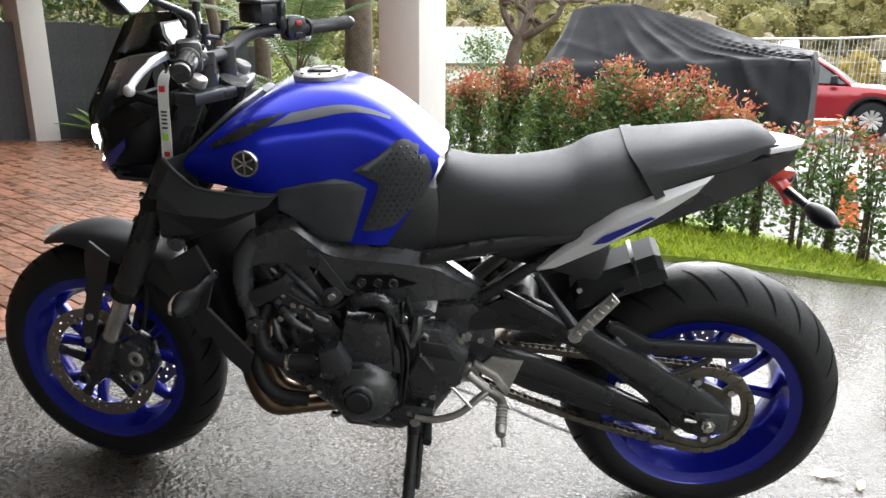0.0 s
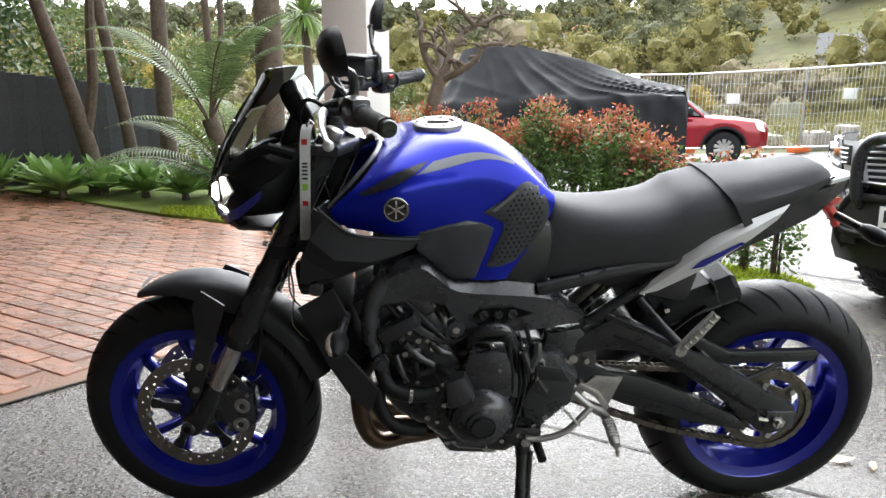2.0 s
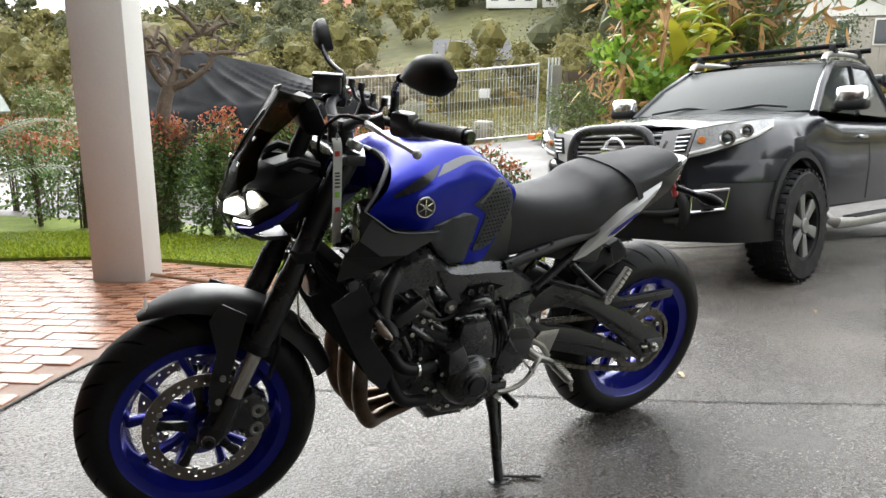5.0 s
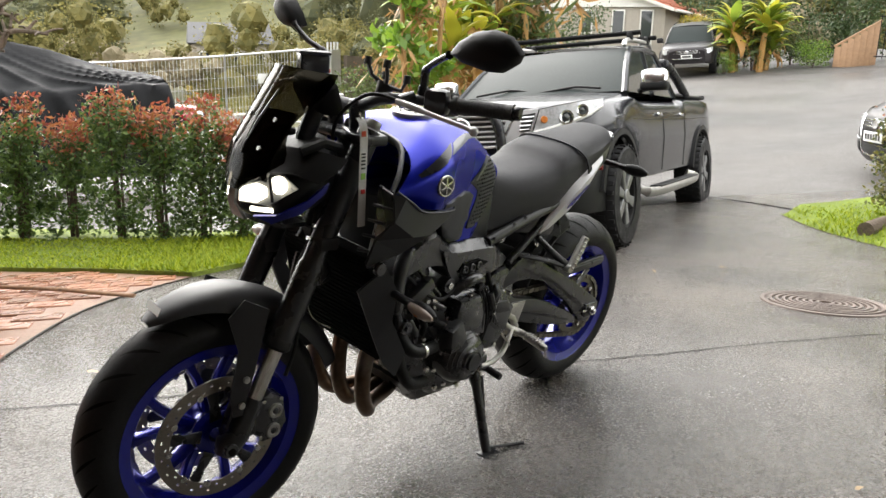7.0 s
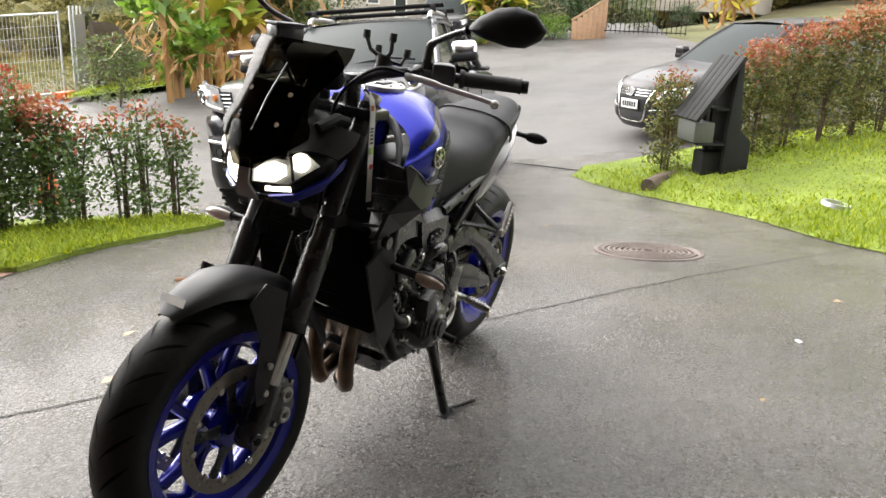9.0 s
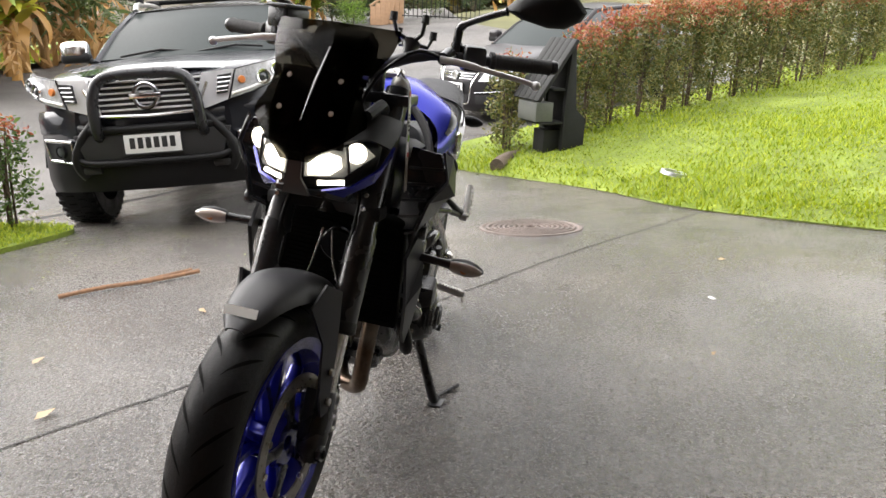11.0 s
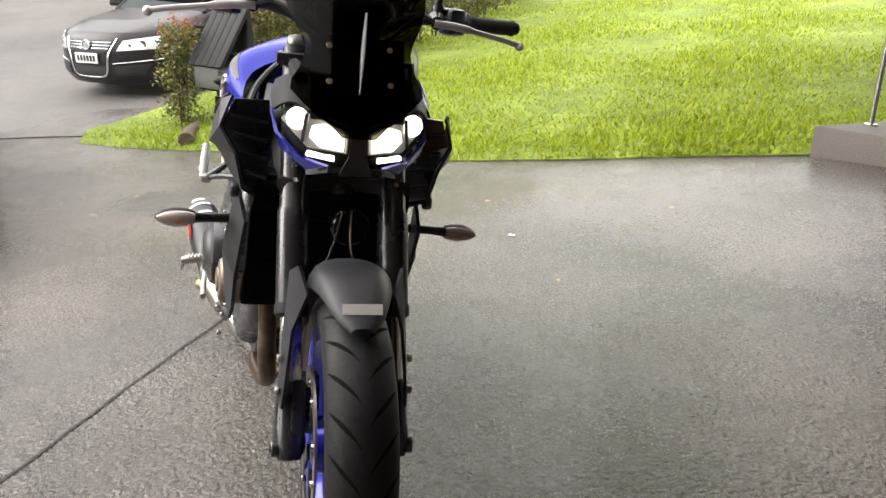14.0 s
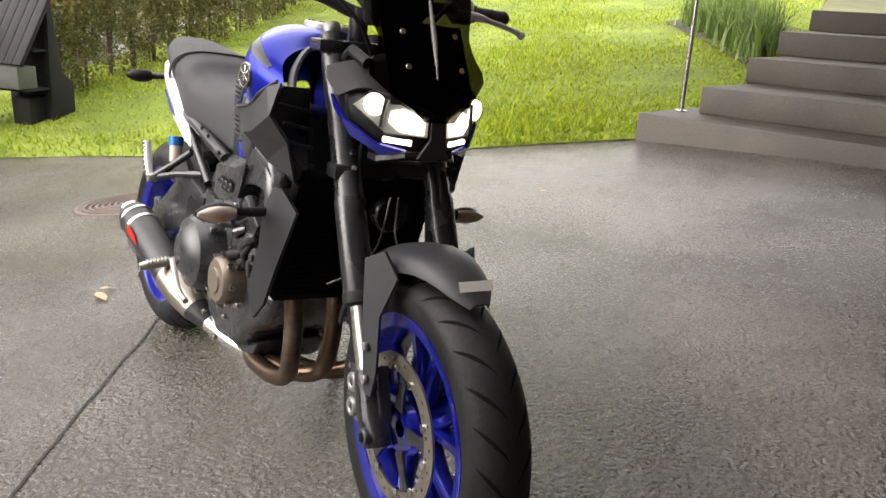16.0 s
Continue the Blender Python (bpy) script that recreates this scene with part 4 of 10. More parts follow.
cap = bpart("fuel_cap", turned(lathe([(0.0, 0.004), (0.028, 0.004), (0.030, 0.001), (0.036, 0.001), (0.038, 0.006), (0.052, 0.006), (0.057, 0.002), (0.057, -0.012)], "z", 48), cap_tilt), ALLOY, tank, "round silver fuel cap")
for k in range(7):
    a = 2 * math.pi * k / 7
    bpart("cap_bolt", turned(disc((0.046 * math.cos(a), 0.046 * math.sin(a), 0.007), (0, 0, 1), 0.0035, 0.003, 8), cap_tilt), BLACK, cap)
bpart("cap_lock", turned(box((0.05, 0.022, 0.006), (0, 0, 0.006), 0.002), cap_tilt), BLACK, cap)
# round emblem: dark disc, bright rim, three crossed bars
for s in (-1, 1):
    at, nrm = Vector((0.960, s * 0.2290, 0.900)), Vector((0.06, s * 1.0, 0.05)).normalized()
    m = Matrix.Translation(at) @ nrm.to_track_quat("Z", "Y").to_matrix().to_4x4()
    em = bpart("emblem", turned(lathe([(0, 0.001), (0.021, 0.001), (0.0225, 0.004), (0.0255, 0.004), (0.027, 0.001), (0.027, -0.006)], "z", 36), m), STEEL, tank, "round silver emblem")
    bpart("emblem_field", turned(disc((0, 0, 0.0018), (0, 0, 1), 0.0215, 0.002, 30), m), BLACK, em)
    for k in range(3):
        bpart("emblem_bar", turned(box((0.004, 0.040, 0.002), (0, 0, 0.0035), 0.0005, pose(0, 0, 0, 0, 0, 60 * k)), m), STEEL, em)


def side_plate(name, outline, y0, y1, mat, label="", parent=None, bevel=0.006):
    """A plate on each flank from an (x, z) outline, from y0 out to y1."""
    return both(name, slab(outline, y1 - y0, "y", (y0 + y1) / 2, bevel), mat, parent, label, angle=30)


def flank_y(x, z):
    """How far out the tank's side stands at x, z."""
    near = sorted(((p.x - x) ** 2 + (p.z - z) ** 2, p.y) for r in half_tank for p in r if p.y > 0.05)[:9]
    weights = [1 / (d + 4e-5) ** 1.5 for d, _ in near]
    return sum(w * y for w, (_, y) in zip(weights, near)) / sum(weights)


def flank_panel(outline, out, deep, cells=10):
    """A panel that follows the flank: a grid clipped to an (x, z) outline, standing out from the tank."""
    bm = bmesh.new()
    corner = [bm.verts.new((x, 0, z)) for x, z in outline]
    for tri in geometry.tessellate_polygon([[Vector((x, z, 0)) for x, z in outline]]):
        bm.faces.new([corner[k] for k in tri])
    for axis in (0, 2):
        vals = [v.co[axis] for v in bm.verts]
        for k in range(1, cells):
            co, no = Vector((0, 0, 0)), Vector((0, 0, 0))
            co[axis], no[axis] = min(vals) + (max(vals) - min(vals)) * k / cells, 1
            bmesh.ops.bisect_plane(bm, geom=bm.verts[:] + bm.edges[:] + bm.faces[:], plane_co=co, plane_no=no)
    edge = {v for e in bm.edges if len(e.link_faces) == 1 for v in e.verts}
    base = {v: flank_y(v.co.x, v.co.z) for v in bm.verts}
    pts, faces = [], []
    bm.verts.index_update()
    for v in bm.verts:
        pts.append(Vector((v.co.x, base[v] + (out * 0.4 if v in edge else out), v.co.z)))
    faces = [tuple(v.index for v in f.verts) for f in bm.faces]
    rim = [tuple(v.index for v in e.verts) for e in bm.edges if len(e.link_faces) == 1]
    bm.free()
    res = bmesh.new()
    vs = [res.verts.new(p) for p in pts]
    inner = {i: res.verts.new(pts[i] - Y * deep) for e in rim for i in e}
    for f in faces:
        res.faces.new([vs[i] for i in f])
    for a, b in rim:
        res.faces.new((vs[a], vs[b], inner[b], inner[a]))
    return res


both("side_panel", flank_panel([(0.911, 0.838), (0.850, 0.848), (0.804, 0.853), (0.770, 0.843), (0.743, 0.828), (0.754, 0.785), (0.779, 0.709), (0.827, 0.709), (0.862, 0.735), (0.890, 0.769), (0.914, 0.794)], 0.008, 0.03), TANK_SIDE, label="matt dark grey tank side panel")
pad_outline = [(0.769, 0.867), (0.723, 0.893), (0.684, 0.925), (0.662, 0.928), (0.637, 0.912), (0.619, 0.880), (0.613, 0.856), (0.624, 0.820), (0.653, 0.781), (0.687, 0.745), (0.719, 0.735), (0.749, 0.733), (0.755, 0.738), (0.736, 0.786), (0.721, 0.823), (0.721, 0.838), (0.741, 0.852)]
pads = both("knee_pad", flank_panel(pad_outline, 0.005, 0.012), TANK_SIDE, tank, "dark grey studded rubber knee pad")
for s, pad in zip((1, -1), pads):
    studs = bmesh.new()
    for i in range(13):
        for j in range(18):
            x, z = 0.613 + 0.0126 * i + (0.0063 if j % 2 else 0), 0.736 + 0.0110 * j
            if inside(x, z, [(0.680 + (px - 0.680) * 0.84, 0.838 + (pz - 0.838) * 0.9) for px, pz in pad_outline]):
                y = flank_y(x, z) + 0.005
                tube([(x, s * (y - 0.001), z), (x, s * (y + 0.003), z)], [0.0036, 0.0021], 6, studs)
    bpart("stud_field", studs, BLACK, pad)
    mark_at = lambda x, z: (x, s * (flank_y(x, z) + 0.0075), z)
    bpart("pad_mark", shell([mark_at(0.750, 0.873), mark_at(0.693, 0.913), mark_at(0.690, 0.907), mark_at(0.743, 0.868)], [(0, 1, 2, 3)], 0.001), FLASH, pad, "pale bar of a wordmark")

# air scoops beside the tank
SCOOP = [(0.905, 0.216, 0.836), (1.000, 0.236, 0.842), (1.060, 0.248, 0.850), (1.105, 0.242, 0.888), (1.128, 0.225, 0.900),
         (0.930, 0.215, 0.808), (1.010, 0.242, 0.790), (1.085, 0.258, 0.800), (1.135, 0.245, 0.838),
         (0.985, 0.196, 0.776), (1.080, 0.216, 0.745), (1.165, 0.196, 0.722), (1.158, 0.214, 0.79), (1.13, 0.165, 0.70)]
scoop_bm = shell(SCOOP, [(0, 1, 6, 5), (1, 2, 7, 6), (2, 3, 8, 7), (3, 4, 8), (5, 6, 10, 9), (6, 7, 12, 10), (7, 8, 12), (10, 12, 11), (10, 11, 13), (9, 10, 13)], 0.006)
scoops = both("air_scoop", scoop_bm, GREY_PANEL, label="matt dark grey air scoop", angle=18)
for s, sc in zip((1, -1), scoops):
    back = shell([(1.10, s * 0.15, 0.895), (1.125, s * 0.22, 0.895), (1.128, s * 0.24, 0.838), (1.15, s * 0.208, 0.79), (1.158, s * 0.19, 0.725), (1.12, s * 0.15, 0.705), (1.09, s * 0.14, 0.80)], [(0, 1, 2, 6), (2, 3, 6), (3, 4, 5, 6)], 0.006)
    bpart("scoop_grille", back, BLACK, sc)
    for k in range(4):
        z = 0.745 + 0.035 * k
        bpart("grille_bar", tube([(1.150 - 0.012 * k, s * 0.150, z), (1.160 - 0.010 * k, s * (0.195 + 0.012 * k), z + 0.012)], 0.004, 6), PLASTIC, sc)
    bpart("trim", tube(smooth_path([(0.907, s * 0.219, 0.838), (0.925, s * 0.226, 0.832), (1.04, s * 0.247, 0.849), (1.085, s * 0.248, 0.876), (1.122, s * 0.231, 0.903)], 5), 0.0035, 6), GREY_PANEL, sc)
    bpart("tank_trim", tube(smooth_path([(1.10, s * 0.19, 0.886), (1.06, s * 0.168, 0.925), (1.015, s * 0.12, 0.968), (0.998, s * 0.06, 0.98), (0.995, 0, 0.983)], 5), 0.011, 8, flat=0.6), PLASTIC, tank)

# seat
SEAT = [  # x, top, half width, lower edge, shift of the lower edge forward
    (0.592, 0.866, 0.080, 0.690, 0.115), (0.560, 0.856, 0.096, 0.687, 0.09), (0.515, 0.850, 0.110, 0.693, 0.06), (0.455, 0.850, 0.124, 0.720, 0.02), (0.400, 0.856, 0.133, 0.732, 0), (0.345, 0.868, 0.138, 0.735, 0), (0.315, 0.883, 0.139, 0.748, 0), (0.287, 0.900, 0.138, 0.768, 0),
    (0.219, 0.920, 0.132, 0.808, 0), (0.118, 0.935, 0.120, 0.856, 0), (0.010, 0.952, 0.100, 0.893, 0), (-0.030, 0.954, 0.084, 0.914, 0), (-0.062, 0.940, 0.062, 0.920, 0), (-0.082, 0.920, 0.040, 0.912, 0)]


def seat_ring(x, top, w, low, shift, grow=0.0):
    w, top = w + grow, top + grow
    half = [(0, 0, top + 0.002), (0, w * 0.45, top), (0, w * 0.78, top - 0.012), (0.1 * shift, w * 0.95, top - 0.036), (0.4 * shift, w * 1.0, low + (top - low) * 0.5), (shift * 0.8, w * 0.99, low + 0.012), (shift, w * 0.93, low)]
    return [Vector((x + a, -b, c)) for a, b, c in reversed(half[1:])] + [Vector((x + a, b, c)) for a, b, c in half]


fine_seat = [smooth_path([(s[0], s[1], s[2]) for s in SEAT], 3), smooth_path([(s[3], s[4], 0) for s in SEAT], 3)]
rings = [smooth_path(seat_ring(a.x, a.y, a.z, b.x, b.y), 2) for a, b in zip(*fine_seat)]
seat = bpart("seat", ring_mesh(rings), VINYL, label="black vinyl dual seat", angle=75)
strap_rings = []
for x in (0.230, 0.206):
    ring = seat_ring(x, 0.9195 + (0.219 - x) * 0.17, 0.132 + (x - 0.219) * 0.11, 0.808 - (x - 0.219) * 0.48, 0, 0.003)
    strap_rings.append(smooth_path([Vector((p.x - 0.062 * min(1, abs(p.y) / 0.125) ** 3 * (0.93 - p.z) / 0.12, p.y * 1.01, p.z + 0.022 * min(1, abs(p.y) / 0.125) ** 3 * (0.93 - p.z) / 0.12)) for p in ring], 2))
bpart("seat_strap", shell([p for r in strap_rings for p in r], [(i, i + 1, len(strap_rings[0]) + i + 1, len(strap_rings[0]) + i) for i in range(len(strap_rings[0]) - 1)], 0.004), VINYL, seat, "black strap across the seat")

# tail
tail_rings = []
for x, zt, zb, w in ((0.34, 0.76, 0.66, 0.11), (0.20, 0.82, 0.74, 0.115), (0.06, 0.885, 0.80, 0.10), (-0.04, 0.905, 0.84, 0.075), (-0.115, 0.918, 0.885, 0.035)):
    tail_rings.append([(x, -w, zt), (x, -w * 0.8, zt + 0.01), (x, w * 0.8, zt + 0.01), (x, w, zt), (x + 0.01, w * 0.95, zb), (x + 0.01, w * 0.5, zb - 0.012), (x + 0.01, -w * 0.5, zb - 0.012), (x + 0.01, -w * 0.95, zb)])
tail = bpart("tail_unit", ring_mesh(tail_rings), BLACK, label="black tail unit", angle=30)
silver_top = [(0.392, 0.128, 0.668), (0.294, 0.128, 0.760), (0.240, 0.130, 0.804), (0.150, 0.122, 0.846), (0.058, 0.108, 0.878)]
silver_ridge = [(0.388, 0.136, 0.664), (0.284, 0.147, 0.754), (0.236, 0.150, 0.788), (0.150, 0.141, 0.832), (0.074, 0.120, 0.865)]
silver_foot = [(0.352, 0.138, 0.676), (0.268, 0.144, 0.725), (0.217, 0.142, 0.757), (0.150, 0.134, 0.804), (0.088, 0.119, 0.847)]
silvers = both("tail_panel", shell(silver_top + silver_ridge + silver_foot, [(r * 5 + k, r * 5 + k + 1, r * 5 + k + 6, r * 5 + k + 5) for r in (0, 1) for k in range(4)], 0.006), SILVER, label="silver tail panel with a blue stripe", angle=14)
both("panel_liner", shell([Vector(p) + Vector((0, -0.016, 0.004)) for p in silver_top + silver_ridge + silver_foot], [(r * 5 + k, r * 5 + k + 1, r * 5 + k + 6, r * 5 + k + 5) for r in (0, 1) for k in range(4)], 0.004), DULL_BOX)
for s, sp in zip((1, -1), silvers):
    bpart("stripe", shell([(0.284, s * 0.1507, 0.735), (0.262, s * 0.1527, 0.757), (0.175, s * 0.1468, 0.800), (0.165, s * 0.1452, 0.797), (0.178, s * 0.1462, 0.790), (0.255, s * 0.1512, 0.742)], [(0, 1, 5), (1, 2, 4, 5), (2, 3, 4)], 0.0015), RIM_BLUE, sp, "dark blue stripe")
bpart("grab_trim", slab([(-0.03, 0.05), (-0.05, 0.075), (-0.12, 0.03), (-0.135, 0.0), (-0.12, -0.03), (-0.05, -0.075), (-0.03, -0.05)], 0.012, "z", 0.922, 0.003), SILVER, tail, "silver tail tip")
bpart("tail_light", turned(slab([(-0.04, 0.05), (-0.09, 0.04), (-0.125, 0.015), (-0.125, -0.015), (-0.09, -0.04), (-0.04, -0.05)], 0.022, "z", 0.0, 0.004), Matrix.Translation((0, 0, 0.886)) @ pose(0, 0, 0, 0, -14, 0)), TAIL_RED, tail, "red tail light")
bpart("plate_bracket", tube(smooth_path([(-0.06, 0, 0.862), (-0.095, 0, 0.842), (-0.118, 0, 0.815), (-0.130, 0, 0.795)], 4), 0.011, 8, flat=1.8), RED, tail, "red plate bracket")


def indicator(stem, at, out, mat, aft):
    """A turn signal: a stalk and a pointed body with a pale lens."""
    d = (Vector(at) - Vector(stem)).normalized()
    body = bpart("turn_signal", tube([stem, Vector(stem).lerp(Vector(at), 0.7), at], [0.011, 0.010, 0.012], 10), BLACK, label="turn signal with a pale lens")
    p = Vector(at)
    shape = [(-0.004, 0.016), (0.010, 0.022), (0.035, 0.024), (0.058, 0.018), (0.074, 0.006)]
    bpart("signal_shell", tube([p + d * a for a, _ in shape], [r for _, r in shape], 14, flat=0.8), HOUSING, body)
    bpart("lens", tube([p + d * a * 0.97 + Vector((0.009 * aft, 0, 0)) for a, _ in shape], [r * 0.84 for _, r in shape], 14, flat=0.8), SIGNAL_LENS if mat is None else mat, body)
    bpart("bulb", disc(p + d * 0.03 + Vector((0.0225 * aft, 0, 0)), (aft, 0, 0), 0.008, 0.006, 12), AMBER, body)


for s in (-1, 1):
    indicator((1.068, s * 0.185, 0.636), (1.076, s * 0.283, 0.634), s, None, 1)
    indicator((-0.115, s * 0.02, 0.822), (-0.140, s * 0.10, 0.815), s, PLASTIC, -1)

# frame
SPAR_TOP = [(0.992, 0.150, 0.722), (0.951, 0.150, 0.753), (0.903, 0.146, 0.770), (0.871, 0.143, 0.747), (0.828, 0.138, 0.707), (0.685, 0.124, 0.691), (0.602, 0.116, 0.674), (0.567, 0.108, 0.648), (0.494, 0.098, 0.594)]
SPAR_RIDGE = [(1.004, 0.172, 0.698), (0.960, 0.174, 0.728), (0.903, 0.170, 0.742), (0.864, 0.166, 0.716), (0.815, 0.162, 0.682), (0.690, 0.150, 0.668), (0.605, 0.138, 0.654), (0.570, 0.127, 0.632), (0.500, 0.114, 0.590)]
SPAR_FOOT = [(1.014, 0.170, 0.640), (0.972, 0.170, 0.658), (0.924, 0.166, 0.662), (0.846, 0.160, 0.648), (0.800, 0.156, 0.596), (0.687, 0.150, 0.577), (0.600, 0.138, 0.580), (0.566, 0.128, 0.581), (0.506, 0.112, 0.579)]
spar_rows = [[Vector((x, 0.075, z - 0.004)) for x, y, z in SPAR_TOP], [Vector(p) for p in SPAR_TOP], [Vector(p) for p in SPAR_RIDGE], [Vector(p) for p in SPAR_FOOT], [Vector((x, 0.085, z + 0.006)) for x, y, z in SPAR_FOOT]]
spars = both("frame_spar", ring_mesh([smooth_path(r, 3) for r in spar_rows], closed=False, caps=False), ENGINE, label="black cast frame spar", angle=16)
for s, sp in zip((1, -1), spars):
    # near-black plate on the spar, the recess's shade put into its colour
    bpart("spar_recess", shell([(0.782, s * 0.1600, 0.618), (0.765, s * 0.1600, 0.640), (0.690, s * 0.1535, 0.640), (0.640, s * 0.1460, 0.622), (0.690, s * 0.1525, 0.609), (0.745, s * 0.1570, 0.608)], [(0, 1, 2, 5), (2, 3, 4, 5)], 0.003), GROOVE, sp)
    for x, y in ((0.757, 0.160), (0.722, 0.157), (0.690, 0.154)):
        bpart("recess_bolt", turned(lathe([(0.0, 0.001), (0.006, 0.001), (0.0075, 0.004), (0.0105, 0.004), (0.012, 0.0)], "y", 18), Matrix.Translation((x, s * y, 0.6225)) @ pose(0, 0, 0, 0, 0, 0 if s > 0 else 180)), ENGINE, sp)
    bpart("spar_web", shell([(0.872, s * 0.1720, 0.700), (0.842, s * 0.1700, 0.692), (0.786, s * 0.1620, 0.606), (0.752, s * 0.1575, 0.588), (0.800, s * 0.1595, 0.592), (0.838, s * 0.1655, 0.640)], [(0, 1, 5), (1, 2, 4, 5), (2, 3, 4)], 0.005), ENGINE, sp)
    bpart("downtube", tube(smooth_path([(0.972, s * 0.150, 0.715), (1.006, s * 0.158, 0.665), (1.014, s * 0.162, 0.590), (0.996, s * 0.166, 0.505)], 5), [0.027] * 6 + [0.024] * 6 + [0.018] * 4, 12, flat=0.8), ENGINE, sp)
    bpart("engine_mount", disc((0.990, s * 0.175, 0.515), Y, 0.020, 0.03, 16), ENGINE, sp)
    bpart("mount_bolt", disc((0.990, s * 0.192, 0.515), Y, 0.010, 0.008, 6), ENGINE, sp)
    bpart("engine_mount", disc((0.820, s * 0.152, 0.590), Y, 0.021, 0.03, 16), ENGINE, sp)
    bpart("mount_bolt", disc((0.820, s * 0.169, 0.590), Y, 0.010, 0.008, 6), STEEL, sp)
    bpart("pivot_cover", slab([(0.60, 0.56), (0.52, 0.575), (0.475, 0.53), (0.47, 0.45), (0.50, 0.38), (0.56, 0.36), (0.62, 0.42)], 0.05, "y", s * 0.108, 0.01), ENGINE, sp)
    bpart("pivot_bolt", disc((0.533, s * 0.136, 0.495), Y, 0.013, 0.012, 6), STEEL, sp)
    rail = bpart("subframe_rail", tube([(0.505, s * 0.118, 0.585), (0.40, s * 0.122, 0.665), (0.20, s * 0.112, 0.790)], 0.013, 10), BLACK, label="black subframe tube")
    bpart("upper_rail", tube([(0.63, s * 0.125, 0.672), (0.47, s * 0.128, 0.715), (0.30, s * 0.12, 0.745)], 0.016, 10), PLASTIC, rail)
    for x, z in ((0.618, 0.686), (0.535, 0.716), (0.485, 0.730)):
        bpart("cover_bolt", bolt((x, s * 0.142, z), Y, 0.006), BLACK, rail)
bpart("air_box", box((0.42, 0.22, 0.20), (0.80, 0, 0.735), 0.04), PLASTIC)
bpart("under_seat_tray", box((0.36, 0.20, 0.10), (0.42, 0, 0.705), 0.02, pose(0, 0, 0, 0, -12, 0)), PLASTIC)
bpart("rear_shock", tube([(0.42, 0, 0.66), (0.58, 0, 0.50)], 0.028, 12), ALLOY, label="silver shock absorber")
for k in range(6):
    p = Vector((0.43, 0, 0.65)).lerp(Vector((0.57, 0, 0.51)), k / 5)
    bpart("spring_coil", turned(lathe([(0.030, -0.006), (0.042, -0.006), (0.042, 0.006), (0.030, 0.006)], "z", 16, closed=True), Matrix.Translation(p) @ pose(0, 0, 0, 0, 45, 0)), BLACK)

# engine
eng = bpart("engine_block", slab([(1.000, 0.415), (0.955, 0.345), (0.877, 0.295), (0.800, 0.232), (0.680, 0.220), (0.610, 0.260), (0.560, 0.340), (0.545, 0.470), (0.620, 0.540), (0.790, 0.545), (0.860, 0.500)], 0.28, "y", 0.0, 0.03, seg=3), ENGINE, label="black three-cylinder engine")
bpart("cylinder_block", turned(box((0.15, 0.27, 0.17), (0, 0, 0), 0.018), pose(0.895, 0, 0.525, 0, 32, 0)), ENGINE, eng)
bpart("cylinder_head", turned(box((0.17, 0.28, 0.10), (0, 0, 0), 0.02), pose(0.955, 0, 0.615, 0, 32, 0)), ENGINE, eng)
bpart("cam_cover", turned(box((0.15, 0.33, 0.05), (0, 0, 0), 0.02), pose(0.985, 0, 0.670, 0, 32, 0)), ENGINE, eng)
for s in (-1, 1):
    bpart("cam_chain_cover", slab([(0.905, 0.600), (0.865, 0.575), (0.800, 0.500), (0.790, 0.440), (0.840, 0.430), (0.905, 0.520), (0.945, 0.575)], 0.03, "y", s * 0.148, 0.010), ENGINE, eng)
    bpart("coil_pack", slab([(0.985, 0.597), (0.940, 0.636), (0.908, 0.614), (0.951, 0.558)], 0.035, "y", s * 0.140, 0.006), PLASTIC, eng)
    bpart("coil_lid", slab([(0.972, 0.598), (0.940, 0.625), (0.920, 0.611), (0.951, 0.573)], 0.012, "y", s * 0.162, 0.003), GREY_PANEL, eng)
    for k, (a, b, r) in enumerate((((0.935, 0.548), (0.872, 0.500), 0.011), ((0.915, 0.527), (0.905, 0.470), 0.009), ((0.876, 0.551), (0.834, 0.527), 0.010), ((0.856, 0.487), (0.812, 0.470), 0.012), ((0.955, 0.520), (0.930, 0.455), 0.008))):
        bpart("coolant_pipe", tube([(a[0], s * 0.160, a[1]), ((a[0] + b[0]) / 2, s * 0.176, (a[1] + b[1]) / 2), (b[0], s * 0.166, b[1])], r, 10), RUBBER if k % 2 else ENGINE, eng)
    bpart("wire_loom", tube(smooth_path([(0.99, s * 0.15, 0.66), (0.93, s * 0.168, 0.60), (0.87, s * 0.172, 0.565), (0.82, s * 0.165, 0.56), (0.76, s * 0.155, 0.60)], 5), 0.005, 7), RUBBER, eng)
    for x, z in ((0.870, 0.560), (0.812, 0.492), (0.845, 0.447), (0.905, 0.540), (0.925, 0.585)):
        bpart("cover_bolt", disc((x, s * 0.168, z), Y, 0.0065, 0.008, 6), STEEL, eng)
for s in (-1, 1):
    bpart("head_plug", turned(box((0.10, 0.03, 0.035), (0.0, s * 0.175, 0.0), 0.008), pose(0.95, 0, 0.60, 0, 32, 0)), BLACK, eng)
bpart("oil_sump", slab([(0.86, 0.260), (0.82, 0.198), (0.70, 0.192), (0.67, 0.225)], 0.20, "y", 0.0, 0.02), ENGINE, eng)
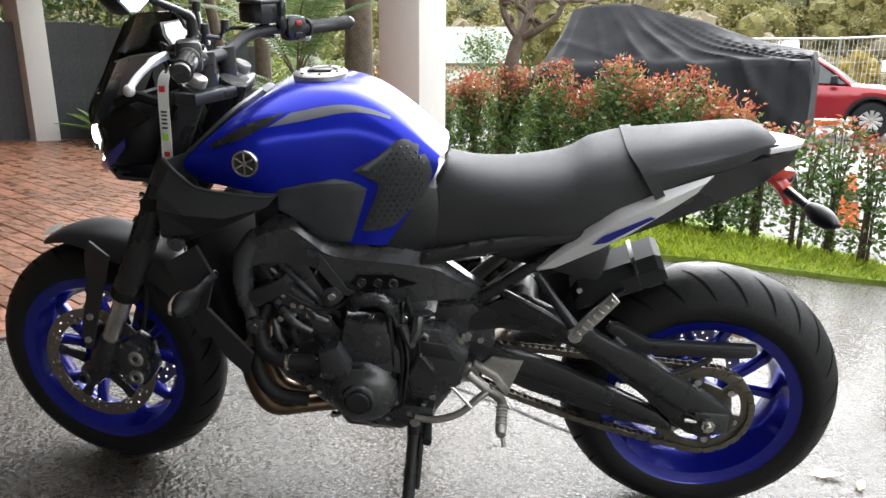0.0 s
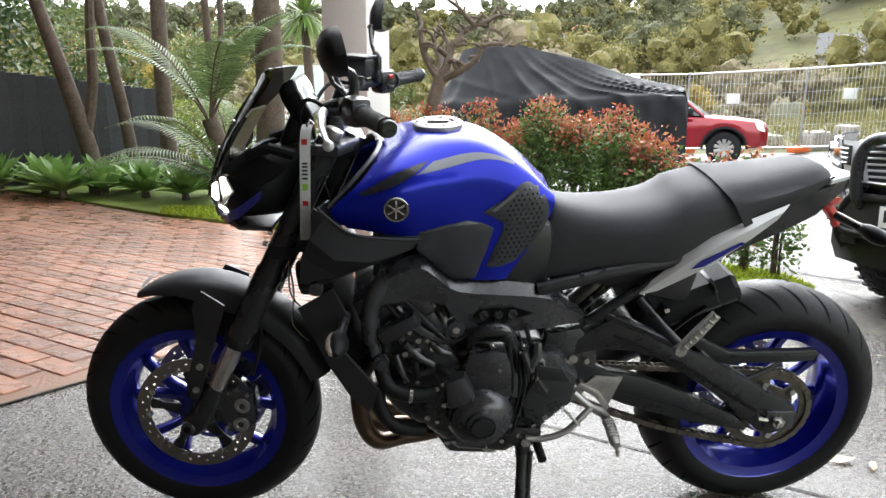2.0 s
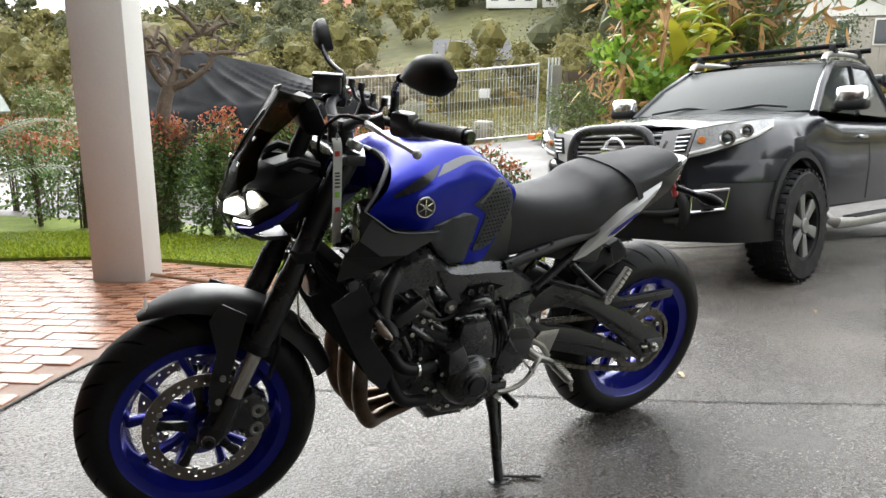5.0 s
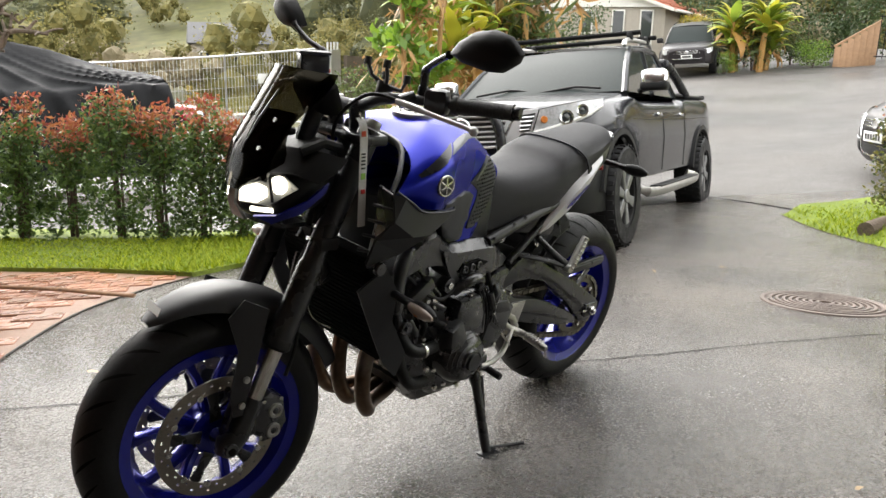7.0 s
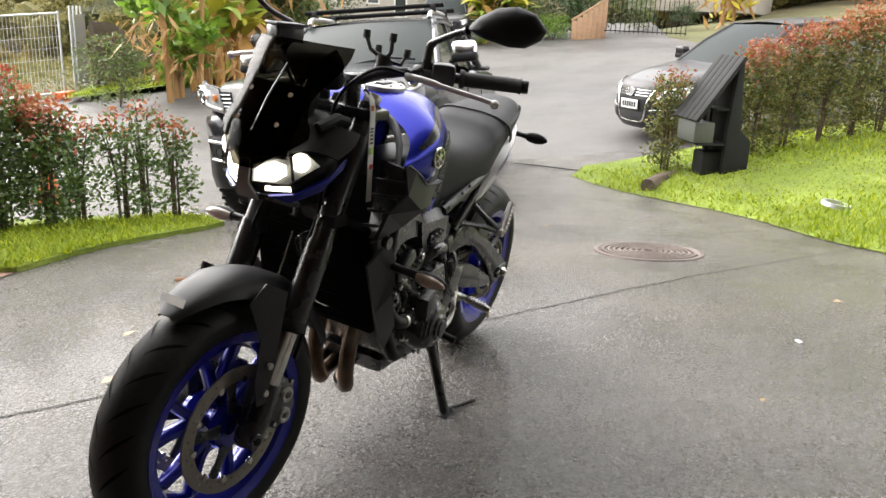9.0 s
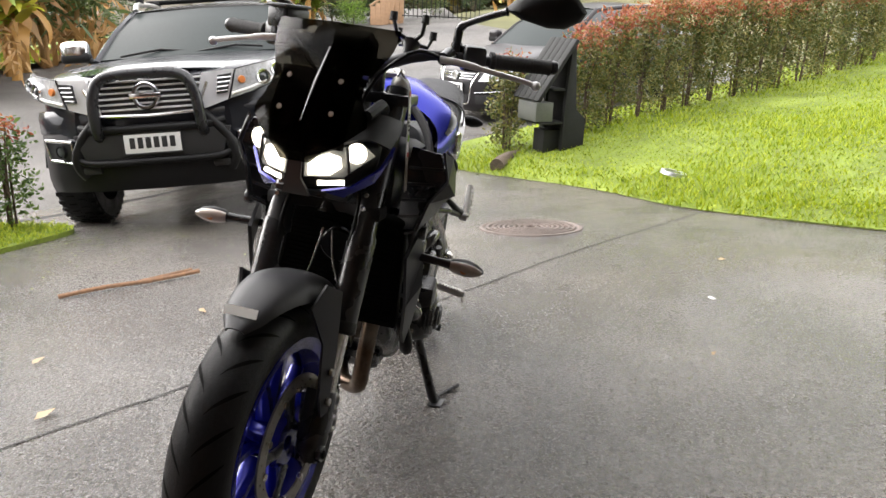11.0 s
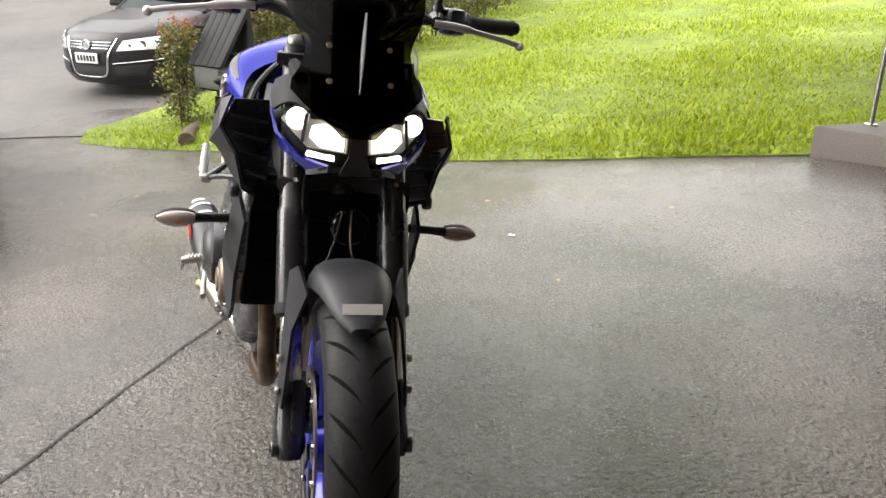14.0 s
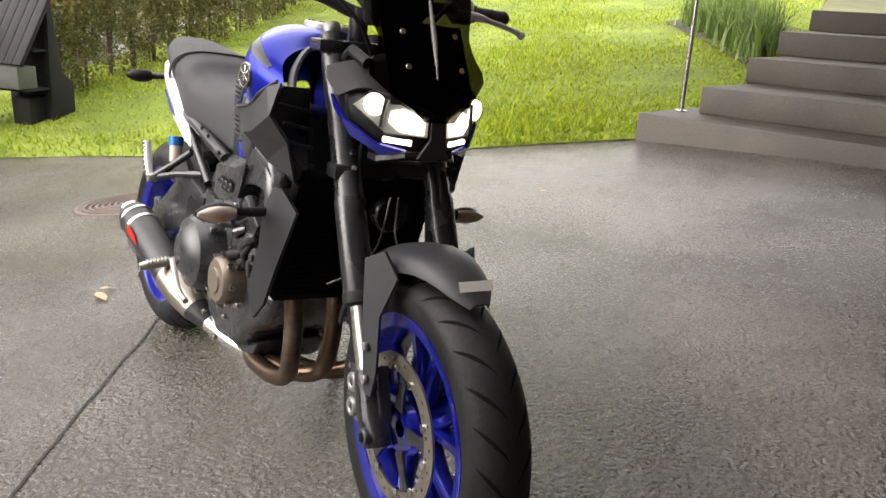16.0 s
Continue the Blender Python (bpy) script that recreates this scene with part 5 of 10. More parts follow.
# alternator cover on the left
alt = bpart("alternator_cover", turned(lathe([(0.0, 0.046), (0.034, 0.046), (0.036, 0.050), (0.042, 0.048), (0.045, 0.040), (0.072, 0.032), (0.086, 0.012), (0.092, 0.0), (0.094, -0.06)], "y", 48), Matrix.Translation((0.756, 0.188, 0.372)) @ Matrix.Diagonal((0.87, 1, 0.87, 1))), ENGINE, eng, "round black alternator cover")
bpart("cover_cap", turned(lathe([(0.0, 0.010), (0.024, 0.010), (0.026, 0.004), (0.026, -0.004)], "y", 30), Matrix.Translation((0.756, 0.232, 0.372))), PLASTIC, alt)
bpart("cover_shoulder", slab([(0.845, 0.478), (0.800, 0.500), (0.775, 0.452), (0.770, 0.415), (0.840, 0.408)], 0.075, "y", 0.185, 0.014), ENGINE, eng)
bpart("upper_cover", slab([(0.790, 0.545), (0.705, 0.545), (0.670, 0.480), (0.665, 0.42), (0.78, 0.42), (0.80, 0.50)], 0.06, "y", 0.165, 0.012), ENGINE, eng)
bpart("breather", tube(smooth_path([(0.78, 0.15, 0.56), (0.76, 0.175, 0.59), (0.71, 0.178, 0.595), (0.69, 0.165, 0.56)], 4), 0.016, 10), ENGINE, eng)
bpart("sprocket_cover", slab([(0.655, 0.535), (0.575, 0.530), (0.525, 0.470), (0.535, 0.395), (0.590, 0.345), (0.650, 0.350), (0.665, 0.44)], 0.07, "y", 0.145, 0.016), ENGINE, eng)
bpart("gearbox_ribs", slab([(0.64, 0.505), (0.57, 0.50), (0.545, 0.46), (0.64, 0.47)], 0.012, "y", 0.182, 0.004), PLASTIC, eng)
for x, y, z in ((0.771, 0.176, 0.509), (0.718, 0.190, 0.496), (0.831, 0.180, 0.481), (0.808, 0.176, 0.478), (0.694, 0.188, 0.429), (0.683, 0.180, 0.340), (0.842, 0.190, 0.405), (0.872, 0.168, 0.542), (0.924, 0.172, 0.437), (0.909, 0.166, 0.491), (0.942, 0.170, 0.447), (0.88, 0.175, 0.36), (0.935, 0.17, 0.53), (0.905, 0.17, 0.565), (0.60, 0.182, 0.362), (0.735, 0.17, 0.265), (0.83, 0.17, 0.285), (0.655, 0.165, 0.30), (0.630, 0.184, 0.473), (0.501, 0.142, 0.492)):
    bpart("bolt", disc((x, y, z), Y, 0.0075, 0.010, 10), STEEL, eng, "bright bolt head")
for x, z in ((0.66, 0.52), (0.60, 0.38), (0.72, 0.30), (0.85, 0.33), (0.80, 0.26), (0.92, 0.38), (0.64, 0.44)):
    bpart("bolt", disc((x, -0.185, z), Y, 0.0075, 0.010, 10), STEEL, eng, "bright bolt head")
# water hoses
bpart("water_hose", tube(smooth_path([(0.975, 0.13, 0.54), (0.990, 0.160, 0.495), (0.972, 0.185, 0.452), (0.930, 0.190, 0.434), (0.866, 0.180, 0.428)], 6), 0.0175, 12), RUBBER, eng)
bpart("hose_clip", disc((0.921, 0.190, 0.433), (1, 0, 0.1), 0.0195, 0.010, 20), STEEL, eng, "bright hose clip")
bpart("water_hose", tube(smooth_path([(0.998, 0.165, 0.45), (0.990, 0.185, 0.395), (0.955, 0.188, 0.345), (0.885, 0.175, 0.325)], 6), 0.017, 12), RUBBER, eng)
bpart("clutch_cable", tube(smooth_path([(0.66, 0.165, 0.60), (0.645, 0.175, 0.55), (0.63, 0.185, 0.48), (0.66, 0.175, 0.40), (0.68, 0.17, 0.33)], 6), 0.006, 8), RUBBER, eng)
bpart("clutch_cable", tube(smooth_path([(0.71, 0.165, 0.60), (0.68, 0.18, 0.54), (0.675, 0.185, 0.47), (0.655, 0.18, 0.42)], 6), 0.004, 8), BLACK, eng)
bpart("clutch_arm", tube([(0.632, 0.178, 0.560), (0.632, 0.192, 0.535), (0.65, 0.192, 0.50)], 0.012, 8), ENGINE, eng)
# raised facets, ribs and hoses on the left engine covers
bpart("cover_facet", shell([(0.812, 0.206, 0.452), (0.788, 0.212, 0.462), (0.776, 0.222, 0.424), (0.800, 0.220, 0.408), (0.826, 0.205, 0.420)], [(0, 1, 2, 3, 4)], 0.010), GREY_PANEL, alt, "matt grey facet of the cover", angle=20)
for k in range(3):
    r = 0.056 + 0.011 * k
    bpart("cover_rib", tube([(0.756 + r * math.cos(radians(a)), 0.224 - 0.008 * k, 0.372 + r * math.sin(radians(a))) for a in range(-10, 105, 12)], 0.0028, 6), ENGINE, alt)
for k in range(2):
    r = 0.024 + 0.013 * k
    bpart("breather_ring", tube([(0.735 + r * math.cos(radians(a)), 0.190 - 0.004 * k, 0.508 + r * math.sin(radians(a))) for a in range(-20, 201, 20)], 0.003, 6), ENGINE, eng)
for x, r, mat in ((0.690, 0.0065, RUBBER), (0.672, 0.0045, RUBBER), (0.660, 0.0035, BLACK)):
    bpart("drain_hose", tube(smooth_path([(x + 0.010, 0.150, 0.575), (x + 0.004, 0.182, 0.53), (x - 0.006, 0.190, 0.46), (x, 0.182, 0.39), (x + 0.012, 0.165, 0.31)], 6), r, 8), mat, eng)
for x, z, r in ((0.622, 0.508, 0.013), (0.630, 0.473, 0.011), (0.612, 0.446, 0.010)):
    bpart("shift_knuckle", turned(lathe([(0.0, 0.004), (r * 0.5, 0.004), (r * 0.6, 0.010), (r, 0.010), (r * 1.2, 0.0), (r * 1.2, -0.03)], "y", 18), Matrix.Translation((x, 0.176, z))), STEEL if r > 0.012 else ENGINE, eng)
bpart("shift_arm", tube([(0.622, 0.178, 0.508), (0.630, 0.180, 0.473), (0.602, 0.180, 0.432)], 0.008, 8), ENGINE, eng)
bpart("gearbox_cover", slab([(0.640, 0.488), (0.560, 0.492), (0.528, 0.470), (0.545, 0.425), (0.600, 0.410), (0.640, 0.440)], 0.014, "y", 0.176, 0.004), ENGINE, eng)
for k in range(5):
    q = k / 4
    bpart("coil_cap", disc((0.975 - 0.062 * q, 0.156, 0.598 - 0.072 * q), (-0.65, 0, -0.75), 0.010, 0.014, 10), ENGINE if k % 2 else GREY_PANEL, eng)
for (x0, z0), (x1, z1) in (((0.955, 0.640), (0.862, 0.548)), ((0.935, 0.655), (0.845, 0.565)), ((0.978, 0.590), (0.905, 0.500))):
    bpart("head_rib", tube([(x0, 0.150, z0), (x1, 0.158, z1)], 0.006, 8), ENGINE, eng)
for x, y, z in ((0.958, 0.168, 0.452), (0.905, 0.172, 0.455), (0.860, 0.182, 0.444), (0.856, 0.180, 0.352), (0.815, 0.188, 0.300), (0.700, 0.186, 0.300), (0.735, 0.176, 0.548), (0.600, 0.170, 0.395), (0.622, 0.168, 0.330), (0.662, 0.170, 0.545), (0.885, 0.172, 0.565), (0.925, 0.168, 0.610)):
    bpart("bolt", disc((x, y, z), Y, 0.0062, 0.010, 8), STEEL, eng, "bright bolt head")
# covers on the right
rc = bpart("clutch_cover", turned(lathe([(0.0, 0.05), (0.05, 0.05), (0.062, 0.040), (0.088, 0.030), (0.100, 0.0), (0.102, -0.06)], "y", 48), Matrix.Translation((0.63, -0.175, 0.430)) @ pose(0, 0, 0, 0, 0, 180)), ENGINE, eng, "large round black clutch cover")
pick = bpart("pickup_cover", turned(lathe([(0.0, 0.026), (0.030, 0.026), (0.032, 0.022), (0.050, 0.020), (0.057, 0.012), (0.059, 0.0), (0.060, -0.06)], "y", 40), Matrix.Translation((0.800, -0.175, 0.405)) @ pose(0, 0, 0, 0, 0, 180)), MAGNESIUM, eng, "bronzed round engine cover")
for k in range(8):
    a = 2 * math.pi * k / 8
    bpart("cover_bolt", disc((0.800 + 0.066 * math.cos(a), -0.178, 0.405 + 0.066 * math.sin(a)), Y, 0.0065, 0.016, 6), STEEL, pick)
    bpart("cover_bolt", disc((0.63 + 0.106 * math.cos(a), -0.172, 0.430 + 0.106 * math.sin(a)), Y, 0.0065, 0.016, 6), STEEL, rc)
bpart("starter", tube([(0.70, -0.15, 0.55), (0.83, -0.15, 0.57)], 0.035, 14), ENGINE, eng)
# radiator and its side plates
rad = bpart("radiator", turned(box((0.035, 0.34, 0.30), (0, 0, 0), 0.008), pose(1.085, 0, 0.585, 0, 14, 0)), GROOVE, label="black radiator")
for k in range(22):
    bpart("radiator_fin", turned(box((0.006, 0.30, 0.003), (0.018, 0, -0.13 + 0.0124 * k), 0.0), pose(1.085, 0, 0.585, 0, 14, 0)), GROOVE, rad)
both("radiator_shroud", shell([(1.172, 0.185, 0.655), (1.095, 0.195, 0.705), (1.060, 0.205, 0.640), (1.078, 0.215, 0.570), (0.995, 0.195, 0.450), (1.015, 0.185, 0.385), (1.060, 0.185, 0.43), (1.110, 0.190, 0.520)], [(0, 1, 2, 3, 7), (7, 3, 4, 6), (4, 5, 6)], 0.008), GREY_PANEL, rad, "dark radiator side plate", angle=20)
both("shroud_bolt", disc((1.130, 0.208, 0.712), Y, 0.016, 0.016, 16), ENGINE, rad)
bpart("horn", disc((1.17, 0.03, 0.66), (1, 0, -0.2), 0.042, 0.03, 28), BLACK, rad, "round black horn")
bpart("loose_wire", tube(smooth_path([(1.21, 0.02, 0.70), (1.20, 0.03, 0.62), (1.20, 0.06, 0.55), (1.16, 0.09, 0.52)], 6), 0.0025, 6), STEEL, rad)
bpart("loose_wire", tube(smooth_path([(1.21, 0.0, 0.70), (1.215, -0.02, 0.60), (1.19, -0.05, 0.54), (1.15, -0.09, 0.50)], 6), 0.0025, 6), STEEL, rad)

# exhaust
for i, y in enumerate((0.105, 0.0, -0.105)):
    pipe = tube(smooth_path([(0.965, y, 0.50), (1.020, y, 0.470), (1.042, y * 0.98, 0.40), (1.036, y * 0.92, 0.30), (1.000, y * 0.8, 0.232), (0.930, y * 0.55 - 0.03, 0.204), (0.82, y * 0.35 - 0.05, 0.198), (0.74, -0.06, 0.198)], 6), 0.0215, 16)
    bpart("exhaust_header", pipe, HEADER, label="heat-browned steel exhaust header")
MUFFLER = [Vector(p) for p in ((0.60, -0.120, 0.222), (0.55, -0.142, 0.246), (0.49, -0.160, 0.276), (0.34, -0.182, 0.340), (0.15, -0.202, 0.405), (0.125, -0.205, 0.414))]
can = bpart("muffler", tube(MUFFLER, [0.026, 0.038, 0.047, 0.051, 0.051, 0.043], 28, flat=0.9), CARBON, label="dark short side muffler")
bpart("link_pipe", tube(smooth_path([(0.76, -0.06, 0.19), (0.68, -0.085, 0.195), (0.60, -0.120, 0.222)], 6), 0.027, 16), STEEL, can)
for a, b in ((0.70, 0.76), (0.94, 0.99)):
    bpart("muffler_band", tube([MUFFLER[3].lerp(MUFFLER[4], a), MUFFLER[3].lerp(MUFFLER[4], b)], 0.0525, 28, flat=0.9), STEEL, can, "steel band")
bpart("muffler_nose", tube([MUFFLER[1], MUFFLER[2], MUFFLER[2].lerp(MUFFLER[3], 0.45)], [0.0395, 0.0485, 0.0520], 28, flat=0.9), DISC, can, "bright muffler nose")
muffler_way = (MUFFLER[4] - MUFFLER[3]).normalized()
for a, b, up_by, mat, label in ((0.28, 0.62, 0.012, RED, "red badge shape"), (0.30, 0.66, -0.026, FLASH, "pale badge shape"), (0.38, 0.66, -0.040, AMBER, "yellow stripe")):
    side = Vector((0, -1, 0)) * math.sqrt(0.0525 ** 2 - up_by ** 2) + Vector((0, 0, up_by))
    half = 0.012 if mat is not AMBER else 0.005
    p, q = MUFFLER[3].lerp(MUFFLER[4], a) + side, MUFFLER[3].lerp(MUFFLER[4], b) + side
    bpart("muffler_mark", shell([p + Vector((0.012, 0, -half)), q + Vector((0.0, 0, -half)), q + Vector((0.0, 0, half)), p + Vector((-0.012, 0, half))], [(0, 1, 2, 3)], 0.002), mat, can, label)
bpart("muffler_outlet", tube([MUFFLER[5], MUFFLER[5] + muffler_way * 0.02], [0.035, 0.033], 20), STEEL, can)

# swinging arm, chain and sprockets
UPPER_ARM = [(0.530, 0.545), (0.494, 0.573), (0.446, 0.597), (0.405, 0.592), (0.372, 0.577), (0.323, 0.552), (0.271, 0.524), (0.134, 0.459), (0.030, 0.395), (-0.049, 0.350), (-0.066, 0.321), (-0.059, 0.289), (0.0, 0.268), (0.038, 0.280), (0.085, 0.318), (0.150, 0.376), (0.235, 0.436), (0.310, 0.484), (0.385, 0.510), (0.460, 0.516), (0.535, 0.500)]
LOWER_ARM = [(0.535, 0.500), (0.440, 0.456), (0.400, 0.448), (0.315, 0.426), (0.211, 0.379), (0.100, 0.326), (0.070, 0.300), (0.063, 0.278), (0.178, 0.298), (0.306, 0.332), (0.397, 0.362), (0.500, 0.410), (0.550, 0.450)]
arm = bpart("swing_arm", slab(UPPER_ARM, 0.038, "y", 0.116, 0.009), BLACK, label="black aluminium swing arm")
bpart("lower_beam", slab(LOWER_ARM, 0.036, "y", 0.1155, 0.009), BLACK, arm)
bpart("arm_ridge", tube([(0.44, 0.134, 0.556), (0.27, 0.134, 0.480), (0.10, 0.134, 0.372), (0.0, 0.134, 0.310)], [0.006, 0.012, 0.014, 0.008], 8, flat=0.35), BLACK, arm)
bpart("beam_ridge", tube([(0.42, 0.133, 0.405), (0.26, 0.133, 0.356), (0.12, 0.133, 0.302)], [0.006, 0.010, 0.005], 8, flat=0.35), BLACK, arm)
bpart("right_beam", slab([(0.53, 0.55), (0.40, 0.60), (0.30, 0.56), (0.10, 0.42), (-0.05, 0.345), (-0.05, 0.28), (0.08, 0.285), (0.30, 0.41), (0.52, 0.46)], 0.046, "y", -0.118, 0.012), BLACK, arm)
bpart("cross_brace", tube([(0.42, -0.12, 0.56), (0.42, 0.12, 0.56)], 0.04, 14), BLACK, arm)
both("axle_block", box((0.075, 0.010, 0.050), (-0.012, 0.138, 0.317), 0.004), ENGINE, arm)
both("axle_nut", disc((-0.004, 0.146, 0.317), Y, 0.017, 0.022, 6), STEEL, arm, "bright axle nut")
both("axle_tip", disc((-0.004, 0.159, 0.317), Y, 0.009, 0.012, 12), STEEL, arm)
bpart("adjuster_bolt", tube([(0.02, 0.142, 0.318), (0.045, 0.142, 0.322)], 0.005, 8), STEEL, arm)
bpart("chain_guard", slab([(0.225, 0.530), (0.205, 0.530), (0.134, 0.494), (-0.032, 0.496), (-0.089, 0.497), (-0.094, 0.484), (-0.088, 0.470), (-0.038, 0.464), (0.143, 0.462), (0.185, 0.480), (0.23, 0.515)], 0.022, "y", 0.098, 0.004), PLASTIC, arm, "black chain guard")
bpart("guard_lip", slab([(0.130, 0.487), (-0.080, 0.489), (-0.080, 0.482), (0.130, 0.480)], 0.006, "y", 0.110, 0.001), BLACK, arm)
bpart("guard_stay", tube(smooth_path([(0.21, 0.105, 0.500), (0.13, 0.112, 0.430), (0.07, 0.112, 0.425), (0.0, 0.105, 0.462)], 5), 0.007, 8), PLASTIC, arm)
hugger_rings = []
for x, z, wd, deep in ((0.312, 0.580, 0.060, 0.045), (0.300, 0.604, 0.066, 0.060), (0.222, 0.640, 0.068, 0.058), (0.141, 0.676, 0.068, 0.052), (0.126, 0.672, 0.064, 0.044)):
    hugger_rings.append([(x - dz * 0.42, y, z - dz) for y, dz in ((-wd, deep), (-wd, 0.024), (-wd * 0.72, 0.0), (wd * 0.72, 0.0), (wd, 0.024), (wd, deep))])
hug = bpart("rear_hugger", ring_mesh(hugger_rings), DULL_BOX, label="dark grey box-shaped rear hugger", angle=22)
bpart("hugger_edge", tube([(x - 0.055 * 0.42, 0.066, z - 0.055) for x, z in ((0.300, 0.604), (0.222, 0.640), (0.135, 0.678))], 0.004, 6), BLACK, hug)
bpart("hugger_seam", slab([(0.188, 0.6565), (0.180, 0.6605), (0.158, 0.608), (0.166, 0.604)], 0.1372, "y", 0.0, 0.02), BLACK, hug)
bpart("hugger_bolt", bolt((0.293, 0.069, 0.590), Y, 0.008, 0.006), STEEL, hug)
bpart("inner_guard", shell([(0.02 + 0.336 * math.cos(radians(a)), y, R_REAR + 0.338 * math.sin(radians(a))) for a in range(22, 64, 6) for y in (-0.085, -0.05, 0.0, 0.05, 0.085)], [(i * 5 + j, i * 5 + j + 1, (i + 1) * 5 + j + 1, (i + 1) * 5 + j) for i in range(6) for j in range(4)], 0.004), PLASTIC, hug)
SPROCKET_Y = 0.088


def gear(r, teeth, depth, hole):
    """A toothed ring."""
    out = []
    for k in range(teeth * 4):
        a = 2 * math.pi * k / (teeth * 4)
        rr = r + (depth if k % 4 in (1, 2) else 0)
        out.append((rr * math.cos(a), rr * math.sin(a)))
    bm = bmesh.new()
    n = len(out)
    a = [bm.verts.new((x, -0.003, z)) for x, z in out]
    b = [bm.verts.new((x, 0.003, z)) for x, z in out]
    c = [bm.verts.new((hole * math.cos(2 * math.pi * k / n), -0.003, hole * math.sin(2 * math.pi * k / n))) for k in range(n)]
    d = [bm.verts.new((hole * math.cos(2 * math.pi * k / n), 0.003, hole * math.sin(2 * math.pi * k / n))) for k in range(n)]
    for k in range(n):
        j = (k + 1) % n
        for q in ((a[k], a[j], c[j], c[k]), (b[j], b[k], d[k], d[j]), (a[j], a[k], b[k], b[j]), (c[k], c[j], d[j], d[k])):
            bm.faces.new(q)
    return bm


rs = bpart("rear_sprocket", turned(gear(0.108, 45, 0.009, 0.088), Matrix.Translation((0, SPROCKET_Y, R_REAR))), CHAIN, label="dark steel rear sprocket", smooth=False)
bpart("sprocket_inner", turned(gear(0.068, 6, 0.004, 0.045), Matrix.Translation((0, SPROCKET_Y, R_REAR))), CHAIN, rs, smooth=False)
for k in range(6):
    a = 2 * math.pi * k / 6 + 0.3
    bpart("sprocket_arm", slab([(r * math.cos(a + w), R_REAR + r * math.sin(a + w)) for r, w in ((0.062, -0.22), (0.094, -0.16), (0.094, 0.16), (0.062, 0.22))], 0.006, "y", SPROCKET_Y), CHAIN, rs)
    bpart("sprocket_nut", disc((0.078 * math.cos(a), SPROCKET_Y + 0.007, R_REAR + 0.078 * math.sin(a)), Y, 0.009, 0.010, 6), STEEL, rs)
bpart("cush_hub", turned(lathe([(0.02, 0.07), (0.058, 0.07), (0.062, 0.045), (0.062, 0.02)], "y", 28), Matrix.Translation((0, 0, R_REAR))), RIM_BLUE, rear)
bpart("rear_disc", turned(drilled_disc(0.090, 0.122, -0.075, 0.005), Matrix.Translation((0, 0, R_REAR))), DISC, rear, smooth=False)
bpart("rear_caliper", slab([(0.12, 0.40), (0.08, 0.45), (0.03, 0.45), (0.05, 0.38), (0.09, 0.36)], 0.06, "y", -0.09, 0.008), ENGINE)
c0, r0, c1, r1 = Vector((0.0, R_REAR)), 0.110, Vector((0.555, 0.415)), 0.040
dc = c1 - c0
th0, off = math.atan2(dc.y, dc.x), math.acos((r0 - r1) / dc.length)
top0, top1 = c0 + r0 * Vector((math.cos(th0 + off), math.sin(th0 + off))), c1 + r1 * Vector((math.cos(th0 + off), math.sin(th0 + off)))
low0, low1 = c0 + r0 * Vector((math.cos(th0 - off), math.sin(th0 - off))), c1 + r1 * Vector((math.cos(th0 - off), math.sin(th0 - off)))
loop = [top1.lerp(top0, k / 40) for k in range(40)]
loop += [c0 + r0 * Vector((math.cos(th0 + off + (2 * math.pi - 2 * off) * k / 30), math.sin(th0 + off + (2 * math.pi - 2 * off) * k / 30))) for k in range(30)]
loop += [low0.lerp(low1, k / 40) - Vector((0, 0.018 * math.sin(math.pi * k / 40))) for k in range(41)]
lengths = [0.0]
for p, q in zip(loop, loop[1:]):
    lengths.append(lengths[-1] + (q - p).length)
chain_bm = bmesh.new()
pitch, k = 0.0159, 0
while k * pitch < lengths[-1] - pitch:
    ends = []
    for q in (k * pitch, (k + 1) * pitch):
        i = max(j for j in range(len(lengths)) if lengths[j] <= q)
        i = min(i, len(loop) - 2)
        w = (q - lengths[i]) / max(lengths[i + 1] - lengths[i], 1e-6)
        ends.append(loop[i].lerp(loop[i + 1], w))
    mid, d = (ends[0] + ends[1]) / 2, (ends[1] - ends[0])
    ang = -math.degrees(math.atan2(d.y, d.x))
    for s in (-1, 1):
        box((0.0235, 0.0024, 0.0135), (mid.x, SPROCKET_Y + s * (0.0068 if k % 2 else 0.0095), mid.y), 0.0, pose(0, 0, 0, 0, ang, 0), chain_bm)
    disc((ends[0].x, SPROCKET_Y, ends[0].y), Y, 0.0052, 0.022, 8, chain_bm)
    k += 1
bpart("drive_chain", chain_bm, CHAIN, label="greasy steel drive chain", smooth=False)

